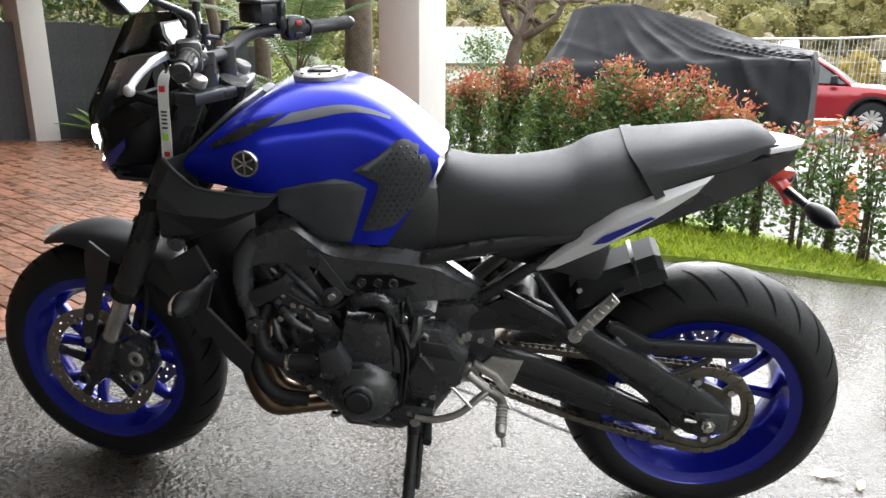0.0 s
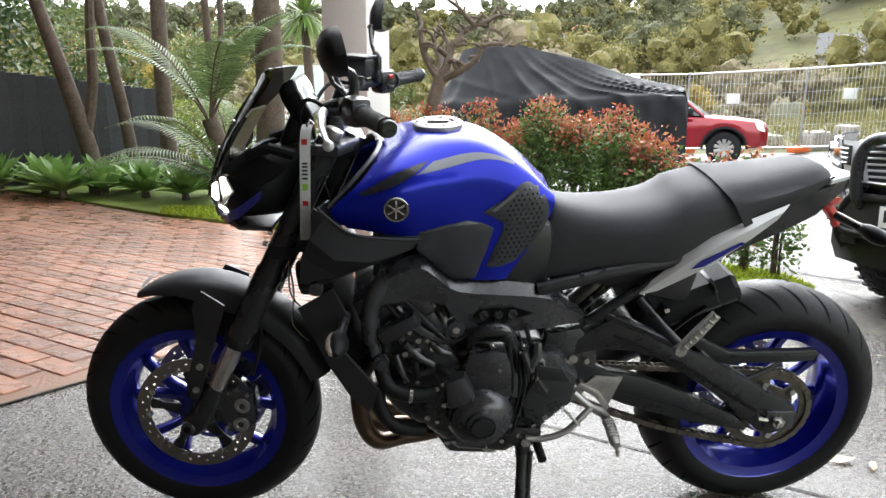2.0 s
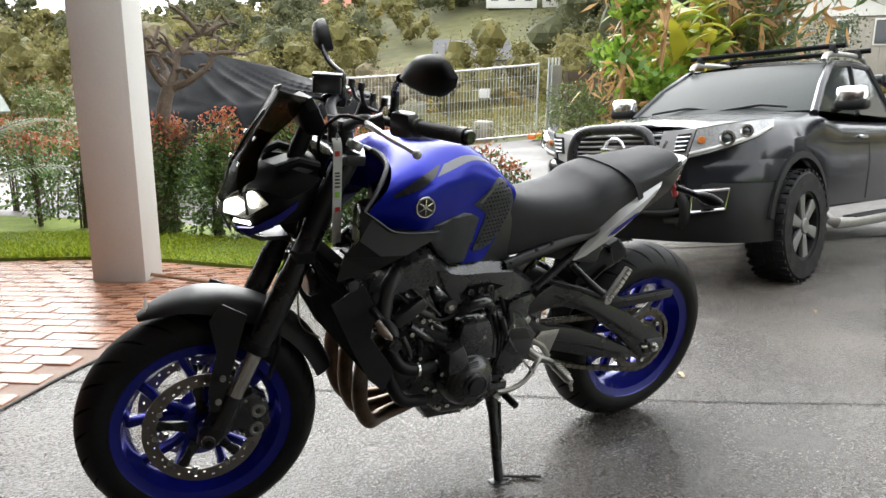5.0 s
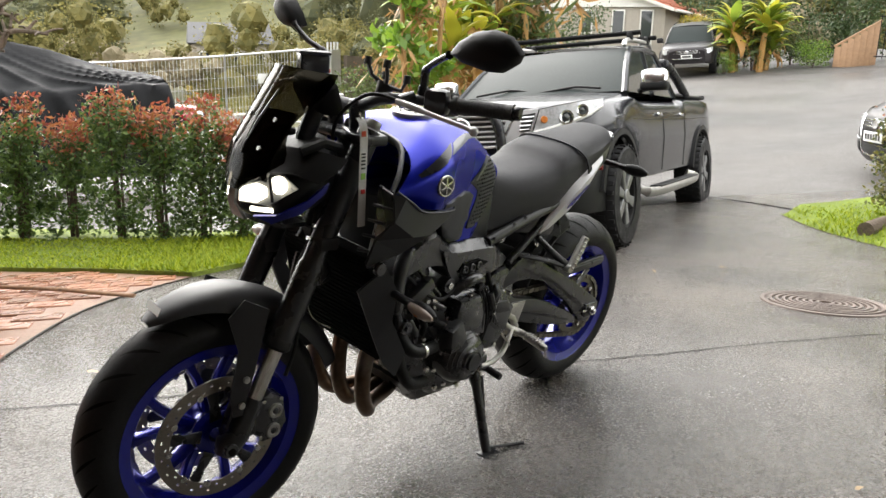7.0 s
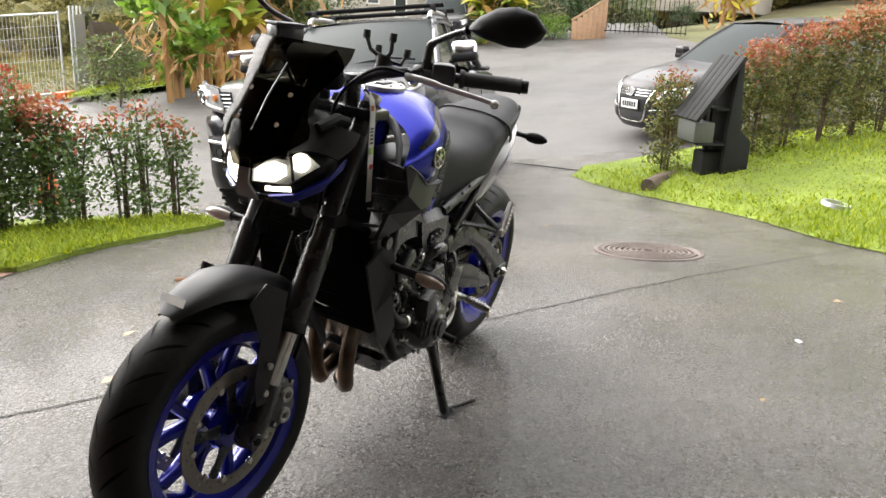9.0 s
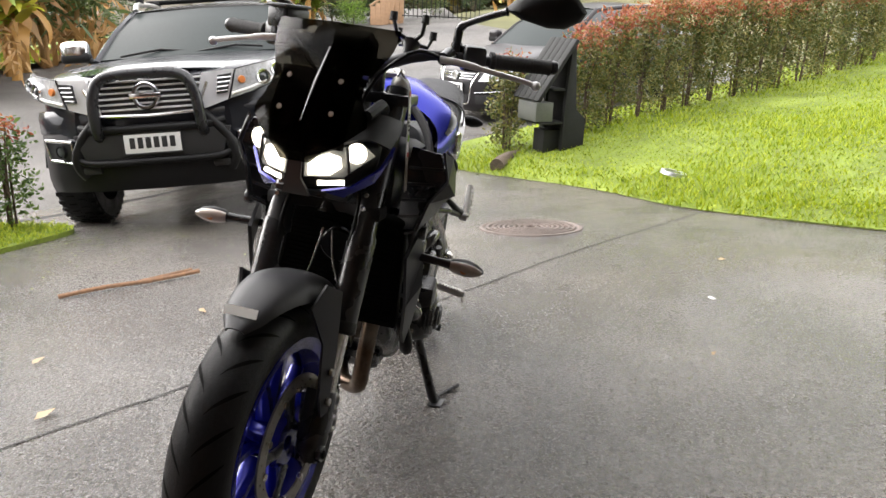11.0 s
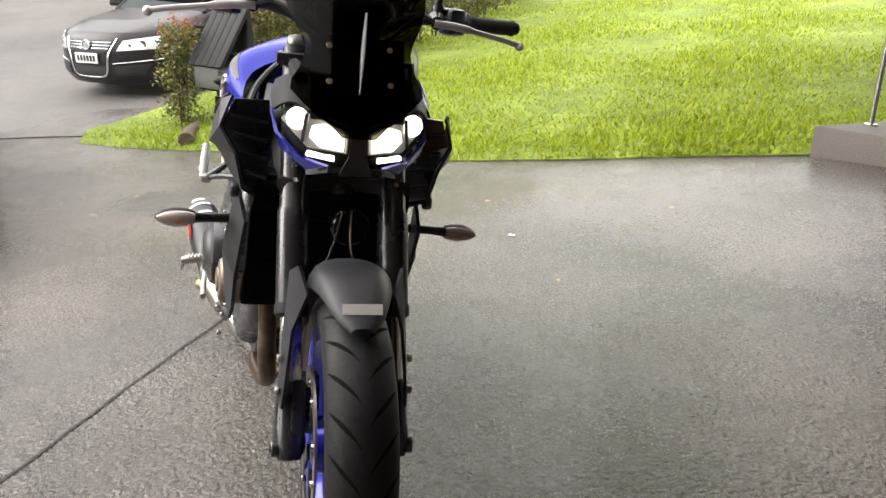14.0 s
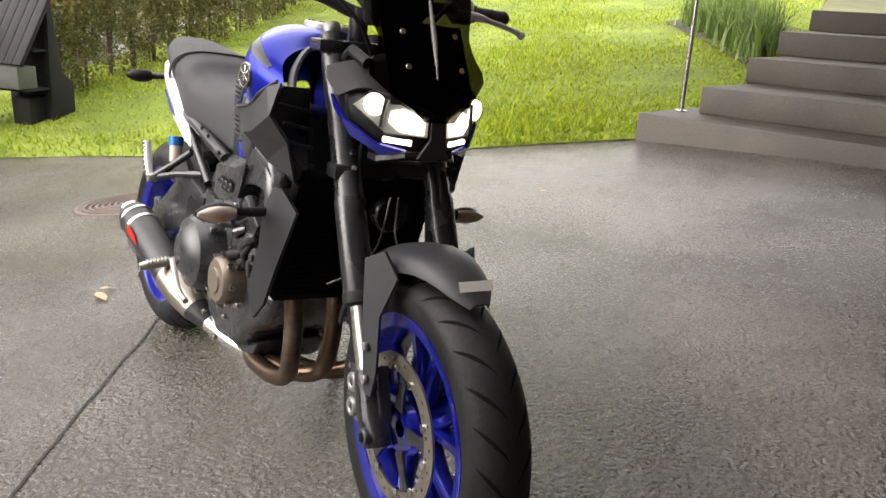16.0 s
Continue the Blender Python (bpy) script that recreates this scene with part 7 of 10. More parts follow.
def bush_parts(seed, h, w, count, red, bare):
    """A young hedge shrub: a few stems, leaves in an uneven column, red young leaves on top."""
    r = np.random.default_rng(seed)
    stems = bmesh.new()
    tips = []
    for k in range(5):
        a = r.uniform(0, 6.3)
        q = 0.5 * w * r.uniform(0.2, 0.8)
        p0 = Vector((0.03 * math.cos(a), 0.03 * math.sin(a), -0.03))
        p1 = Vector((0.35 * q * math.cos(a), 0.35 * q * math.sin(a), h * 0.45))
        p2 = Vector((q * math.cos(a + 0.4), q * math.sin(a + 0.4), h * r.uniform(0.75, 0.98)))
        tube([p0, p1, p2], [0.011, 0.008, 0.003], 6, stems)
        tips += [p1.lerp(p2, t) for t in (0.1, 0.4, 0.7, 1.0)]
    side = np.array([(math.cos(q), math.sin(q)) for q in r.uniform(0, 6.3, 70)])
    lift = r.uniform(bare, 0.96, 70)
    reach = 0.5 * w * (0.55 + 1.5 * lift - 1.45 * lift ** 2) * np.sqrt(r.uniform(0.1, 1.0, 70))
    clumps = np.concatenate([np.array([t[:] for t in tips]), np.stack([side[:, 0] * reach, side[:, 1] * reach, lift * h], 1)])
    pick = clumps[r.integers(0, len(clumps), count)]
    pos = pick + r.normal(size=(count, 3)) * np.array([w * 0.10, w * 0.10, h * 0.045])
    pos = pos[(pos[:, 2] > bare * h * 0.5) & (pos[:, 2] < h * 1.05)]
    high = pos[:, 2] / h + r.normal(size=len(pos)) * 0.10
    green, young = pos[high < 1 - red], pos[high >= 1 - red]
    return stems, leaves_mesh("leaves", green, 0.042 * max(1.0, w / 0.8), r, 0.25, 0.5), leaves_mesh("young_leaves", young, 0.045, r, 0.6, 0.42) if len(young) > 8 else None


def bush(name, seed, h, w, count, red, bare, label, group, mat=None):
    stems, green, young = bush_parts(seed, h, w, count, red, bare)
    ob = thing(name, label, "shrub", group=group)
    part("stem", stems, TWIG, ob)
    green.materials.append(mat or LEAF)
    part("leaves", green, None, ob)
    if young is not None:
        young.materials.append(RED_LEAF)
        part("young_leaves", young, None, ob, "red young leaves")
    return ob


def stand_at(ob, x, y, z, turn):
    ob.matrix_world = pose(x, y, z, 0, 0, turn)


full = [bush("hedge_shrub", 20 + k, 0.90 + 0.06 * k, 0.44, 3600, 0.20 - 0.045 * k, 0.05, "dense hedge shrub with red young tips", "shrubs along the verge") for k in range(4)]
sparse = [bush("hedge_shrub", 40 + k, 0.74 + 0.05 * k, 0.32, 900, 0.10, 0.06, "thin sparse hedge shrub with small leaves", "shrubs along the verge") for k in range(3)]
row = [(0.30, 6.95, 0), (0.58, 6.60, 1), (0.84, 6.28, 2), (1.06, 6.00, 0), (1.27, 5.70, 3), (1.45, 5.44, 1), (1.62, 5.16, 2), (1.83, 4.98, 0)]
rnd = random.Random(8)
for k, (x, y, kind) in enumerate(row):
    ob = full[kind] if k == [q[2] for q in row].index(kind) else copy_thing(full[kind], Matrix())
    stand_at(ob, x, y, slope(x, y) + 0.02, rnd.uniform(0, 360))
for k, (x, y) in enumerate(((2.05, 4.93), (2.22, 4.72), (2.40, 4.68), (2.55, 4.53), (0.02, 7.35), (-0.25, 7.72))):
    ob = sparse[k] if k < 3 else copy_thing(sparse[k % 3], Matrix())
    stand_at(ob, x, y, slope(x, y) + 0.02, rnd.uniform(0, 360))
OLIVE_LEAF = leafy("olive_hedge_leaf", (0.05, 0.085, 0.018), (0.22, 0.19, 0.05))
lawn_shrubs = [bush("lawn_shrub", 60 + k, 1.12 + 0.07 * k, 0.50, 4200, 0.16, 0.05, "tall olive hedge shrub with bronze tips", "shrubs along the lawn", OLIVE_LEAF) for k in range(4)]
small_shrub = bush("lawn_shrub", 66, 1.0, 0.44, 2600, 0.05, 0.04, "leafy olive shrub beside the letterbox", "shrubs along the lawn", OLIVE_LEAF)
spots2 = [(5.95, 1.22), (6.25, 0.42), (6.45, 0.12), (6.68, -0.22), (6.88, -0.55), (7.08, -0.85), (7.27, -1.15), (7.47, -1.48), (7.65, -1.80), (7.88, -2.12), (8.15, -2.48), (8.45, -2.85), (8.75, -3.22), (9.05, -3.58), (9.35, -3.9), (9.7, -4.3), (10.1, -4.75), (10.5, -5.2)]
for k, (x, y) in enumerate(spots2):
    ob = small_shrub if k == 0 else lawn_shrubs[k - 1] if k < 5 else copy_thing(lawn_shrubs[k % 4], Matrix())
    stand_at(ob, x, y, lawn_height(x, y) - 0.01, rnd.uniform(0, 360))

# broad-leaved agaves under the trees
AGAVE = leafy("agave_leaf", (0.11, 0.22, 0.05), (0.26, 0.40, 0.10), 0.3, 0.35)


def agave(seed, r0):
    r = random.Random(seed)
    ob = thing("agave", "pale green broad-leaved agave rosette", "plant", group="agaves by the fence")
    part("stem", tube([(0, 0, -0.05), (0, 0, 0.10)], [0.05, 0.03], 8), BARK, ob)
    for k in range(26):
        a, lift = k * GOLD, 0.30 + 1.15 * k / 26 + r.uniform(-0.08, 0.08)
        L, w = r0 * r.uniform(0.85, 1.1) * (1.0 - 0.25 * (k / 26) ** 2), r0 * 0.13
        rows = []
        for q in (0, 0.2, 0.4, 0.6, 0.8, 1.0):
            out = L * (q * math.cos(lift) + 0.10 * q * q)
            z = 0.05 + L * (q * math.sin(lift) - 0.12 * q * q)
            half = w * max(0.02, (0.45 + 1.9 * q - 2.3 * q * q + 0.0) if q < 1 else 0.02)
            c = Vector((out * math.cos(a), out * math.sin(a), z))
            t = Vector((-math.sin(a), math.cos(a), 0))
            rows.append([c - t * half + Vector((0, 0, half * 0.5)), c, c + t * half + Vector((0, 0, half * 0.5))])
        part("leaf", sheet_mesh(rows), AGAVE, ob)
    return ob


first = agave(1, 0.50)
stand_at(first, -2.55, 8.15, slope(-2.55, 8.15) + 0.03, 0)
for k, (x, y) in enumerate(((-3.1, 8.25), (-2.1, 8.0), (-1.7, 7.85), (-3.55, 8.35), (-2.85, 7.95), (-1.5, 8.3), (-0.95, 7.75), (-2.3, 8.5))):
    stand_at(copy_thing(first, Matrix()), x, y, slope(x, y) + 0.0 + 0.03, 50 * k)

# strap-leaved clump beside the steps
STRAP = leafy("strap_leaf", (0.09, 0.16, 0.035), (0.22, 0.30, 0.07), 0.3)


def strap_clump(seed, n, h, spread):
    r = np.random.default_rng(seed)
    bm = bmesh.new()
    for k in range(n):
        a, out = r.uniform(0, 6.3), r.uniform(0.1, 1.0) * spread
        L = h * r.uniform(0.7, 1.15)
        base = Vector((r.normal() * 0.07, r.normal() * 0.07, -0.02))
        t = Vector((-math.sin(a), math.cos(a), 0))
        rows = []
        for q in (0, 0.35, 0.7, 1.0):
            c = base + Vector((out * q * q * math.cos(a), out * q * q * math.sin(a), L * (q - 0.25 * q ** 3 * out / spread)))
            rows.append([c - t * 0.012 * (1 - 0.85 * q), c + t * 0.012 * (1 - 0.85 * q)])
        sheet_mesh(rows, bm)
    ob = thing("flax_clump", "clump of long green strap leaves by the steps", "plant", group="strap-leaved clumps")
    part("leaves", bm, STRAP, ob)
    return ob


for k, (x, y) in enumerate(((1.95, -4.75), (2.2, -5.0), (2.5, -5.3), (2.85, -5.6), (3.2, -5.9), (3.6, -6.2), (2.15, -5.35), (2.6, -5.75), (3.0, -6.1))):
    ob = strap_clump(70 + k, 80, 0.58, 0.40) if k == 0 else copy_thing(bpy.data.objects["flax_clump"], Matrix())
    stand_at(ob, x, y, lawn_height(x, y), 70 * k)
solid("mulch_bed", patch([(1.62, -4.2), (1.9, -4.45), (2.9, -5.35), (4.0, -6.25), (3.9, -6.7), (2.6, -6.6), (1.7, -5.9)], lambda x, y: lawn_height(x, y) + 0.012, 0.3), SOIL, "dark bark mulch under the strap-leaved plants", "mulch", kind="structure")

# feather palm with a leaning trunk
FROND = leafy("palm_leaflet", (0.05, 0.10, 0.035), (0.15, 0.20, 0.07), 0.35, 0.55)
palm = thing("feather_palm", "small palm with arching feather fronds", "palm", pose(-1.21, 7.75, slope(-1.21, 7.75) + 0.0))
part("trunk", tube(smooth_path([(0.04, 0, -0.05), (-0.06, 0, 0.35), (-0.20, 0.02, 0.85)], 5), [0.11] * 6 + [0.08] * 5, 12), BARK, palm)
fr = random.Random(4)
for k in range(15):
    a = fr.uniform(0, 2 * math.pi) if k > 6 else (math.pi + 0.5 - 0.28 * k if k < 4 else -0.3 + 0.22 * (k - 4))
    L, lift = fr.uniform(1.5, 2.0), fr.uniform(0.95, 1.35)
    base = Vector((-0.20, 0.02, 0.80)) if k % 2 else Vector((0.03, 0, 0.05))
    if k % 2 == 0:
        lift = fr.uniform(0.6, 1.1)
    spine = []
    for q in np.linspace(0, 1, 14):
        out = L * (0.75 * q * math.cos(lift) + 0.30 * q * q)
        spine.append(base + Vector((out * math.cos(a), out * math.sin(a), L * (q * math.sin(lift) - 0.42 * q * q * q))))
    frond = part("frond", tube(spine, [0.012 - 0.010 * i / 13 for i in range(14)], 5), TWIG, palm)
    bm = bmesh.new()
    fine = smooth_path(spine, 4)
    for i in range(8, len(fine) - 1):
        d = (fine[i + 1] - fine[i]).normalized()
        s = d.cross(Vector((0, 0, 1))).normalized()
        q = i / len(fine)
        ll = 0.26 * math.sin(math.pi * min(1, 0.12 + q * 0.95)) + 0.04
        for sg in (-1, 1):
            tip = fine[i] + (s * sg * 0.85 + d * 0.45 + Vector((0, 0, 0.05))).normalized() * ll - Vector((0, 0, 0.25 * ll))
            mid = fine[i].lerp(tip, 0.5) + Vector((0, 0, 0.10 * ll))
            sheet_mesh([[fine[i] - d * 0.006, fine[i] + d * 0.006], [mid - d * 0.009, mid + d * 0.009], [tip - d * 0.001, tip + d * 0.001]], bm)
    part("frond_blade", bm, FROND, frond)


# trees with trunks and leafy crowns
def tree(name, label, at, trunk, limbs, crown, leaf, mat, seed, z=None):
    """Trunk and limbs as tapering bars; crown as balls of leaves (x, y, z, radius, count)."""
    ob = thing(name, label, "tree", pose(at[0], at[1], slope(*at) if z is None else z))
    part("trunk", tube(smooth_path([p[:3] for p in trunk], 4), [r for a, b in zip(trunk, trunk[1:]) for r in [a[3] + (b[3] - a[3]) * k / 4 for k in range(4)]] + [trunk[-1][3]], 12), BARK, ob)
    for limb in limbs:
        part("limb", tube(smooth_path([p[:3] for p in limb], 3), [r for a, b in zip(limb, limb[1:]) for r in [a[3] + (b[3] - a[3]) * k / 3 for k in range(3)]] + [limb[-1][3]], 8), BARK, ob)
    r = np.random.default_rng(seed)
    pts = []
    for x, y, zc, rad, n in crown:
        sub = np.array([x, y, zc]) + r.normal(size=(9, 3)) * rad * 0.45
        pts.append(sub[r.integers(0, 9, n)] + r.normal(size=(n, 3)) * rad * 0.24)
    if pts:
        me = leaves_mesh("crown", np.concatenate(pts), leaf, r, 0.1, 0.5)
        me.materials.append(mat)
        part("crown", me, None, ob)
    return ob


DARK_LEAF = leafy("dark_tree_leaf", (0.02, 0.045, 0.012), (0.06, 0.09, 0.025))
MID_LEAF = leafy("tree_leaf", (0.05, 0.085, 0.02), (0.13, 0.16, 0.045))
PALE_LEAF = leafy("pale_olive_leaf", (0.12, 0.13, 0.05), (0.24, 0.23, 0.10))
YELLOW_LEAF = leafy("yellow_leaf", (0.32, 0.26, 0.02), (0.50, 0.42, 0.05))
BRIGHT_LEAF = leafy("bright_green_leaf", (0.09, 0.19, 0.02), (0.24, 0.36, 0.04), 0.4, 0.3)
tree("garden_tree", "leaning garden tree with two smooth brown trunks", (-2.72, 8.45), [(0.12, -0.1, -0.1, 0.10), (0.02, 0, 0.5, 0.085), (-0.15, 0.05, 1.2, 0.075), (-0.40, 0.1, 2.2, 0.06), (-0.55, 0.1, 3.4, 0.04)],
     [[(0.0, 0, 0.55, 0.06), (0.10, 0.1, 1.1, 0.055), (0.16, 0.1, 2.0, 0.045), (0.35, 0.1, 3.2, 0.03)]], [(-0.7, 0.5, 3.6, 0.9, 900), (0.4, 0.3, 3.7, 0.8, 700)], 0.10, DARK_LEAF, 1)
tree("garden_tree", "slim straight garden tree trunk", (-2.38, 8.75), [(0.08, 0, -0.1, 0.075), (0.0, 0, 0.8, 0.062), (-0.16, 0, 2.0, 0.055), (-0.22, 0, 3.4, 0.045)], [], [(-0.2, 0.2, 3.9, 0.8, 700)], 0.10, MID_LEAF, 2)
tree("garden_tree", "straight rough-barked garden palm trunk", (-2.02, 8.95), [(0.05, 0, -0.1, 0.10), (0.02, 0, 1.0, 0.085), (0.04, 0, 2.2, 0.08), (0.06, 0, 3.6, 0.075)], [], [], 0.1, MID_LEAF, 3)
tree("palm", "thick rough palm trunk at the garden edge", (-0.86, 8.15), [(0.0, 0, -0.1, 0.19), (0.0, 0, 0.5, 0.155), (0.02, 0, 1.6, 0.135), (0.02, 0, 3.4, 0.125)], [], [], 0.1, MID_LEAF, 4)
tree("garden_tree", "thin dark twin-stemmed garden tree", (-1.55, 9.4), [(0, 0, -0.1, 0.05), (0.02, 0, 1.2, 0.045), (-0.05, 0, 3.4, 0.04)], [[(0, 0, 0.9, 0.04), (0.16, 0, 1.8, 0.035), (0.14, 0, 3.4, 0.03)]], [(0, 0.2, 3.9, 0.6, 400)], 0.1, DARK_LEAF, 5)
# cabbage tree: narrow trunk with a tuft of long leaves
cab = thing("cabbage_tree", "cabbage tree with a spiky tuft of leaves", "tree", pose(-0.4, 11.9, slope(-0.4, 11.9)))
part("trunk", tube([(0, 0, -0.1), (0.02, 0, 1.0), (-0.03, 0, 2.2)], [0.08, 0.07, 0.06], 10), BARK, cab)
bm = bmesh.new()
cr = random.Random(6)
for k in range(150):
    a, lift, L = cr.uniform(0, 6.3), cr.uniform(-0.9, 1.4), cr.uniform(0.5, 0.85)
    d = Vector((math.cos(a) * math.cos(lift), math.sin(a) * math.cos(lift), math.sin(lift)))
    t = Vector((-math.sin(a), math.cos(a), 0)) * 0.022
    b = Vector((-0.03, 0, 2.25))
    e = b + d * L - Vector((0, 0, 0.12 * L))
    sheet_mesh([[b - t * 0.5, b + t * 0.5], [b.lerp(e, 0.5) - t + Vector((0, 0, 0.05)), b.lerp(e, 0.5) + t + Vector((0, 0, 0.05))], [e - t * 0.05, e + t * 0.05]], bm)
part("leaf_tuft", bm, STRAP, cab)
# bare pruned tree behind the column: crooked limbs, knobs and short cut twigs
bt = random.Random(12)
tz = -slope(0.60, 6.63)
bare_limbs = [[(x, y, z + tz, r) for x, y, z, r in limb] for limb in (
    [(0.029, -0.010, 0.915, 0.047), (-0.047, 0.029, 1.000, 0.034), (-0.114, 0.057, 1.143, 0.026), (-0.133, 0.047, 1.285, 0.023), (-0.142, 0.076, 1.456, 0.013)],
    [(0.029, -0.010, 0.915, 0.052), (0.076, -0.019, 1.010, 0.040), (0.124, 0.038, 1.171, 0.034), (0.181, 0.019, 1.229, 0.031), (0.237, 0.057, 1.305, 0.029), (0.352, 0.019, 1.361, 0.024), (0.494, 0.047, 1.418, 0.017), (0.608, 0.019, 1.456, 0.010)],
    [(0.323, 0.019, 1.352, 0.023), (0.247, -0.019, 1.418, 0.021), (0.152, -0.057, 1.504, 0.017), (0.047, -0.095, 1.561, 0.010)],
    [(0.047, -0.019, 0.915, 0.043), (0.142, -0.114, 0.963, 0.032), (0.247, -0.171, 1.039, 0.026), (0.313, -0.190, 1.105, 0.023), (0.352, -0.208, 1.190, 0.021), (0.474, -0.247, 1.200, 0.017), (0.608, -0.285, 1.181, 0.010)],
    [(0.114, 0.029, 1.153, 0.026), (0.085, 0.095, 1.247, 0.019), (0.000, 0.133, 1.305, 0.011)],
    [(0.352, 0.019, 1.361, 0.021), (0.418, 0.095, 1.352, 0.017), (0.542, 0.114, 1.305, 0.014), (0.608, 0.133, 1.257, 0.009)],
    [(0.019, 0.000, 0.934, 0.040), (0.057, 0.152, 1.058, 0.029), (0.019, 0.285, 1.219, 0.021), (0.095, 0.361, 1.408, 0.011)],
    [(-0.07, 0.0, 0.30, 0.040), (0.02, -0.06, 0.38, 0.030), (0.11, -0.10, 0.50, 0.021), (0.15, -0.12, 0.64, 0.012)])]
for limb in bare_limbs[:]:
    for a, b in zip(limb[1:], limb[2:]):
        for j in range(3):
            p = Vector(a[:3]).lerp(Vector(b[:3]), bt.random())
            e = Vector((bt.uniform(-1, 1), bt.uniform(-0.8, 0.8), bt.uniform(-0.2, 1.2))).normalized() * bt.uniform(0.05, 0.15)
            kink = p + e * 0.55 + Vector((bt.uniform(-0.02, 0.02), bt.uniform(-0.02, 0.02), 0.012))
            bare_limbs.append([(*p, a[3] * 0.62), (*kink, a[3] * 0.5), (*(p + e), a[3] * 0.36)])
tree("bare_tree", "leafless pruned tree with knobbly grey branches", (0.60, 6.63), [(-0.10, 0, -0.1, 0.078), (-0.08, 0.01, 0.30 + tz, 0.066), (-0.05, 0.01, 0.58 + tz, 0.060), (-0.02, 0, 0.77 + tz, 0.057), (0.03, -0.01, 0.93 + tz, 0.054)], bare_limbs, [], 0.05, LEAF, 9)
# clipped hedge and garden shrubs behind the palms
LIME_LEAF = leafy("lime_hedge_leaf", (0.10, 0.14, 0.015), (0.22, 0.26, 0.03))
r = np.random.default_rng(31)
pos = np.stack([r.uniform(-3.4, -1.2, 9000), r.uniform(10.4, 11.2, 9000), r.uniform(0, 0.95, 9000)], 1)
pos[:, 2] += np.array([slope(x, y) for x, y in pos[:, :2]])
me = leaves_mesh("clipped_hedge", pos, 0.05, r)
me.materials.append(LIME_LEAF)
tagged(new("clipped_hedge", me), "clipped yellow-green garden hedge", "hedge", kind="stuff")
for k, (x, y, h, w, mat) in enumerate(((-0.9, 9.3, 0.9, 0.9, LEAF), (0.0, 8.6, 0.8, 0.8, LEAF), (-0.2, 9.6, 1.0, 1.0, MID_LEAF), (0.6, 8.9, 0.9, 0.8, OLIVE_LEAF), (-3.0, 10.0, 1.6, 1.2, DARK_LEAF), (-4.2, 10.0, 2.6, 1.8, DARK_LEAF), (-5.4, 10.3, 3.2, 2.2, DARK_LEAF), (-3.6, 11.5, 2.6, 1.8, MID_LEAF), (-2.2, 12.5, 2.2, 1.6, MID_LEAF), (0.8, 12.5, 1.5, 1.2, MID_LEAF), (1.2, 11.0, 1.0, 0.9, PALE_LEAF))):
    ob = bush("garden_shrub", 90 + k, h, w, 2200, 0.12 if k < 4 else 0.0, 0.05, "leafy evergreen garden shrub", "garden shrubs", mat)
    stand_at(ob, x, y, slope(x, y), 40 * k)

# ---- timber fence ----
fence = thing("paling_fence", "black-stained paling fence behind the trees", "fence")
fa, fb = Vector((-6.6, 6.9)), Vector((-2.15, 9.75))
n = 38
palings = [finish(box((0.128, 0.022, 1.0 + 0.3 * k), (0, 0, 0.5 * (1.0 + 0.3 * k)), 0.004, seg=1), "paling", BLACK_FENCE, False) for k in range(3)]
for k in range(n):
    p = fa.lerp(fb, k / (n - 1))
    top = 0.97 - 0.30 * max(0, (p.x + 3.9)) / 1.7 if p.x > -3.9 else 0.97
    z = slope(p.x, p.y) - 0.05
    h = top - z
    bm = box((0.148, 0.022, h), (0, 0, h / 2), 0.004, seg=1)
    ob = part("paling", bm, BLACK_FENCE, fence, smooth=False)
    ob.matrix_world = Matrix.Translation((p.x, p.y, z)) @ pose(0, 0, 0, 0, 0, math.degrees(math.atan2(fb.y - fa.y, fb.x - fa.x)) + rnd.uniform(-2, 2))
for h in (0.25, 0.85):
    part("rail", tube([(fa.x - 0.03, fa.y + 0.05, h - 0.25 + 0.1), (fb.x - 0.03, fb.y + 0.05, h - 0.55)], 0.03, 4), BLACK_FENCE, fence)

# ---- vehicles ----
CAR_GLASS = material("car_glass", (0.03, 0.035, 0.037), 0.04, vary=0.1, spec=0.6)
WINDSCREEN = material("windscreen_glass", (0.028, 0.034, 0.034), 0.32, vary=0.15, scale=1.5, spec=0.05)
TRUCK_LAMP = material("clear_lamp_housing", (0.42, 0.43, 0.44), 0.16, metal=0.2, vary=0.35, scale=14, fine=60, coat=0.8)
TRUCK_PAINT = material("dark_grey_car_paint", (0.015, 0.016, 0.020), 0.22, metal=0.15, vary=0.1, scale=2, fine=600, coat=0.25, spec=0.25)
RED_PAINT = material("dark_red_car_paint", (0.22, 0.008, 0.014), 0.25, metal=0.3, vary=0.06, scale=2, coat=0.6)
DARK_PAINT = material("charcoal_car_paint", (0.024, 0.0215, 0.023), 0.3, metal=0.2, vary=0.08, scale=2, coat=0.1, spec=0.2)
CHROME = material("chrome_trim", (0.72, 0.73, 0.74), 0.18, metal=1.0, vary=0.03)
BUMPER = material("black_bumper_plastic", (0.009, 0.009, 0.0095), 0.5, spec=0.22, vary=0.2, scale=6, fine=200)
DULL_RIM = material("grey_alloy_rim", (0.24, 0.24, 0.24), 0.4, metal=0.7, vary=0.15)
HEADLAMP = material("headlamp_reflector", (0.60, 0.62, 0.63), 0.15, metal=0.2, vary=0.2, scale=20, coat=1.0)
LENS_GREY = material("grey_lamp_lens", (0.22, 0.23, 0.24), 0.1, metal=0.5, vary=0.1, scale=20, coat=1.0)
PLATE = material("number_plate_white", (0.72, 0.72, 0.70), 0.45, vary=0.05)


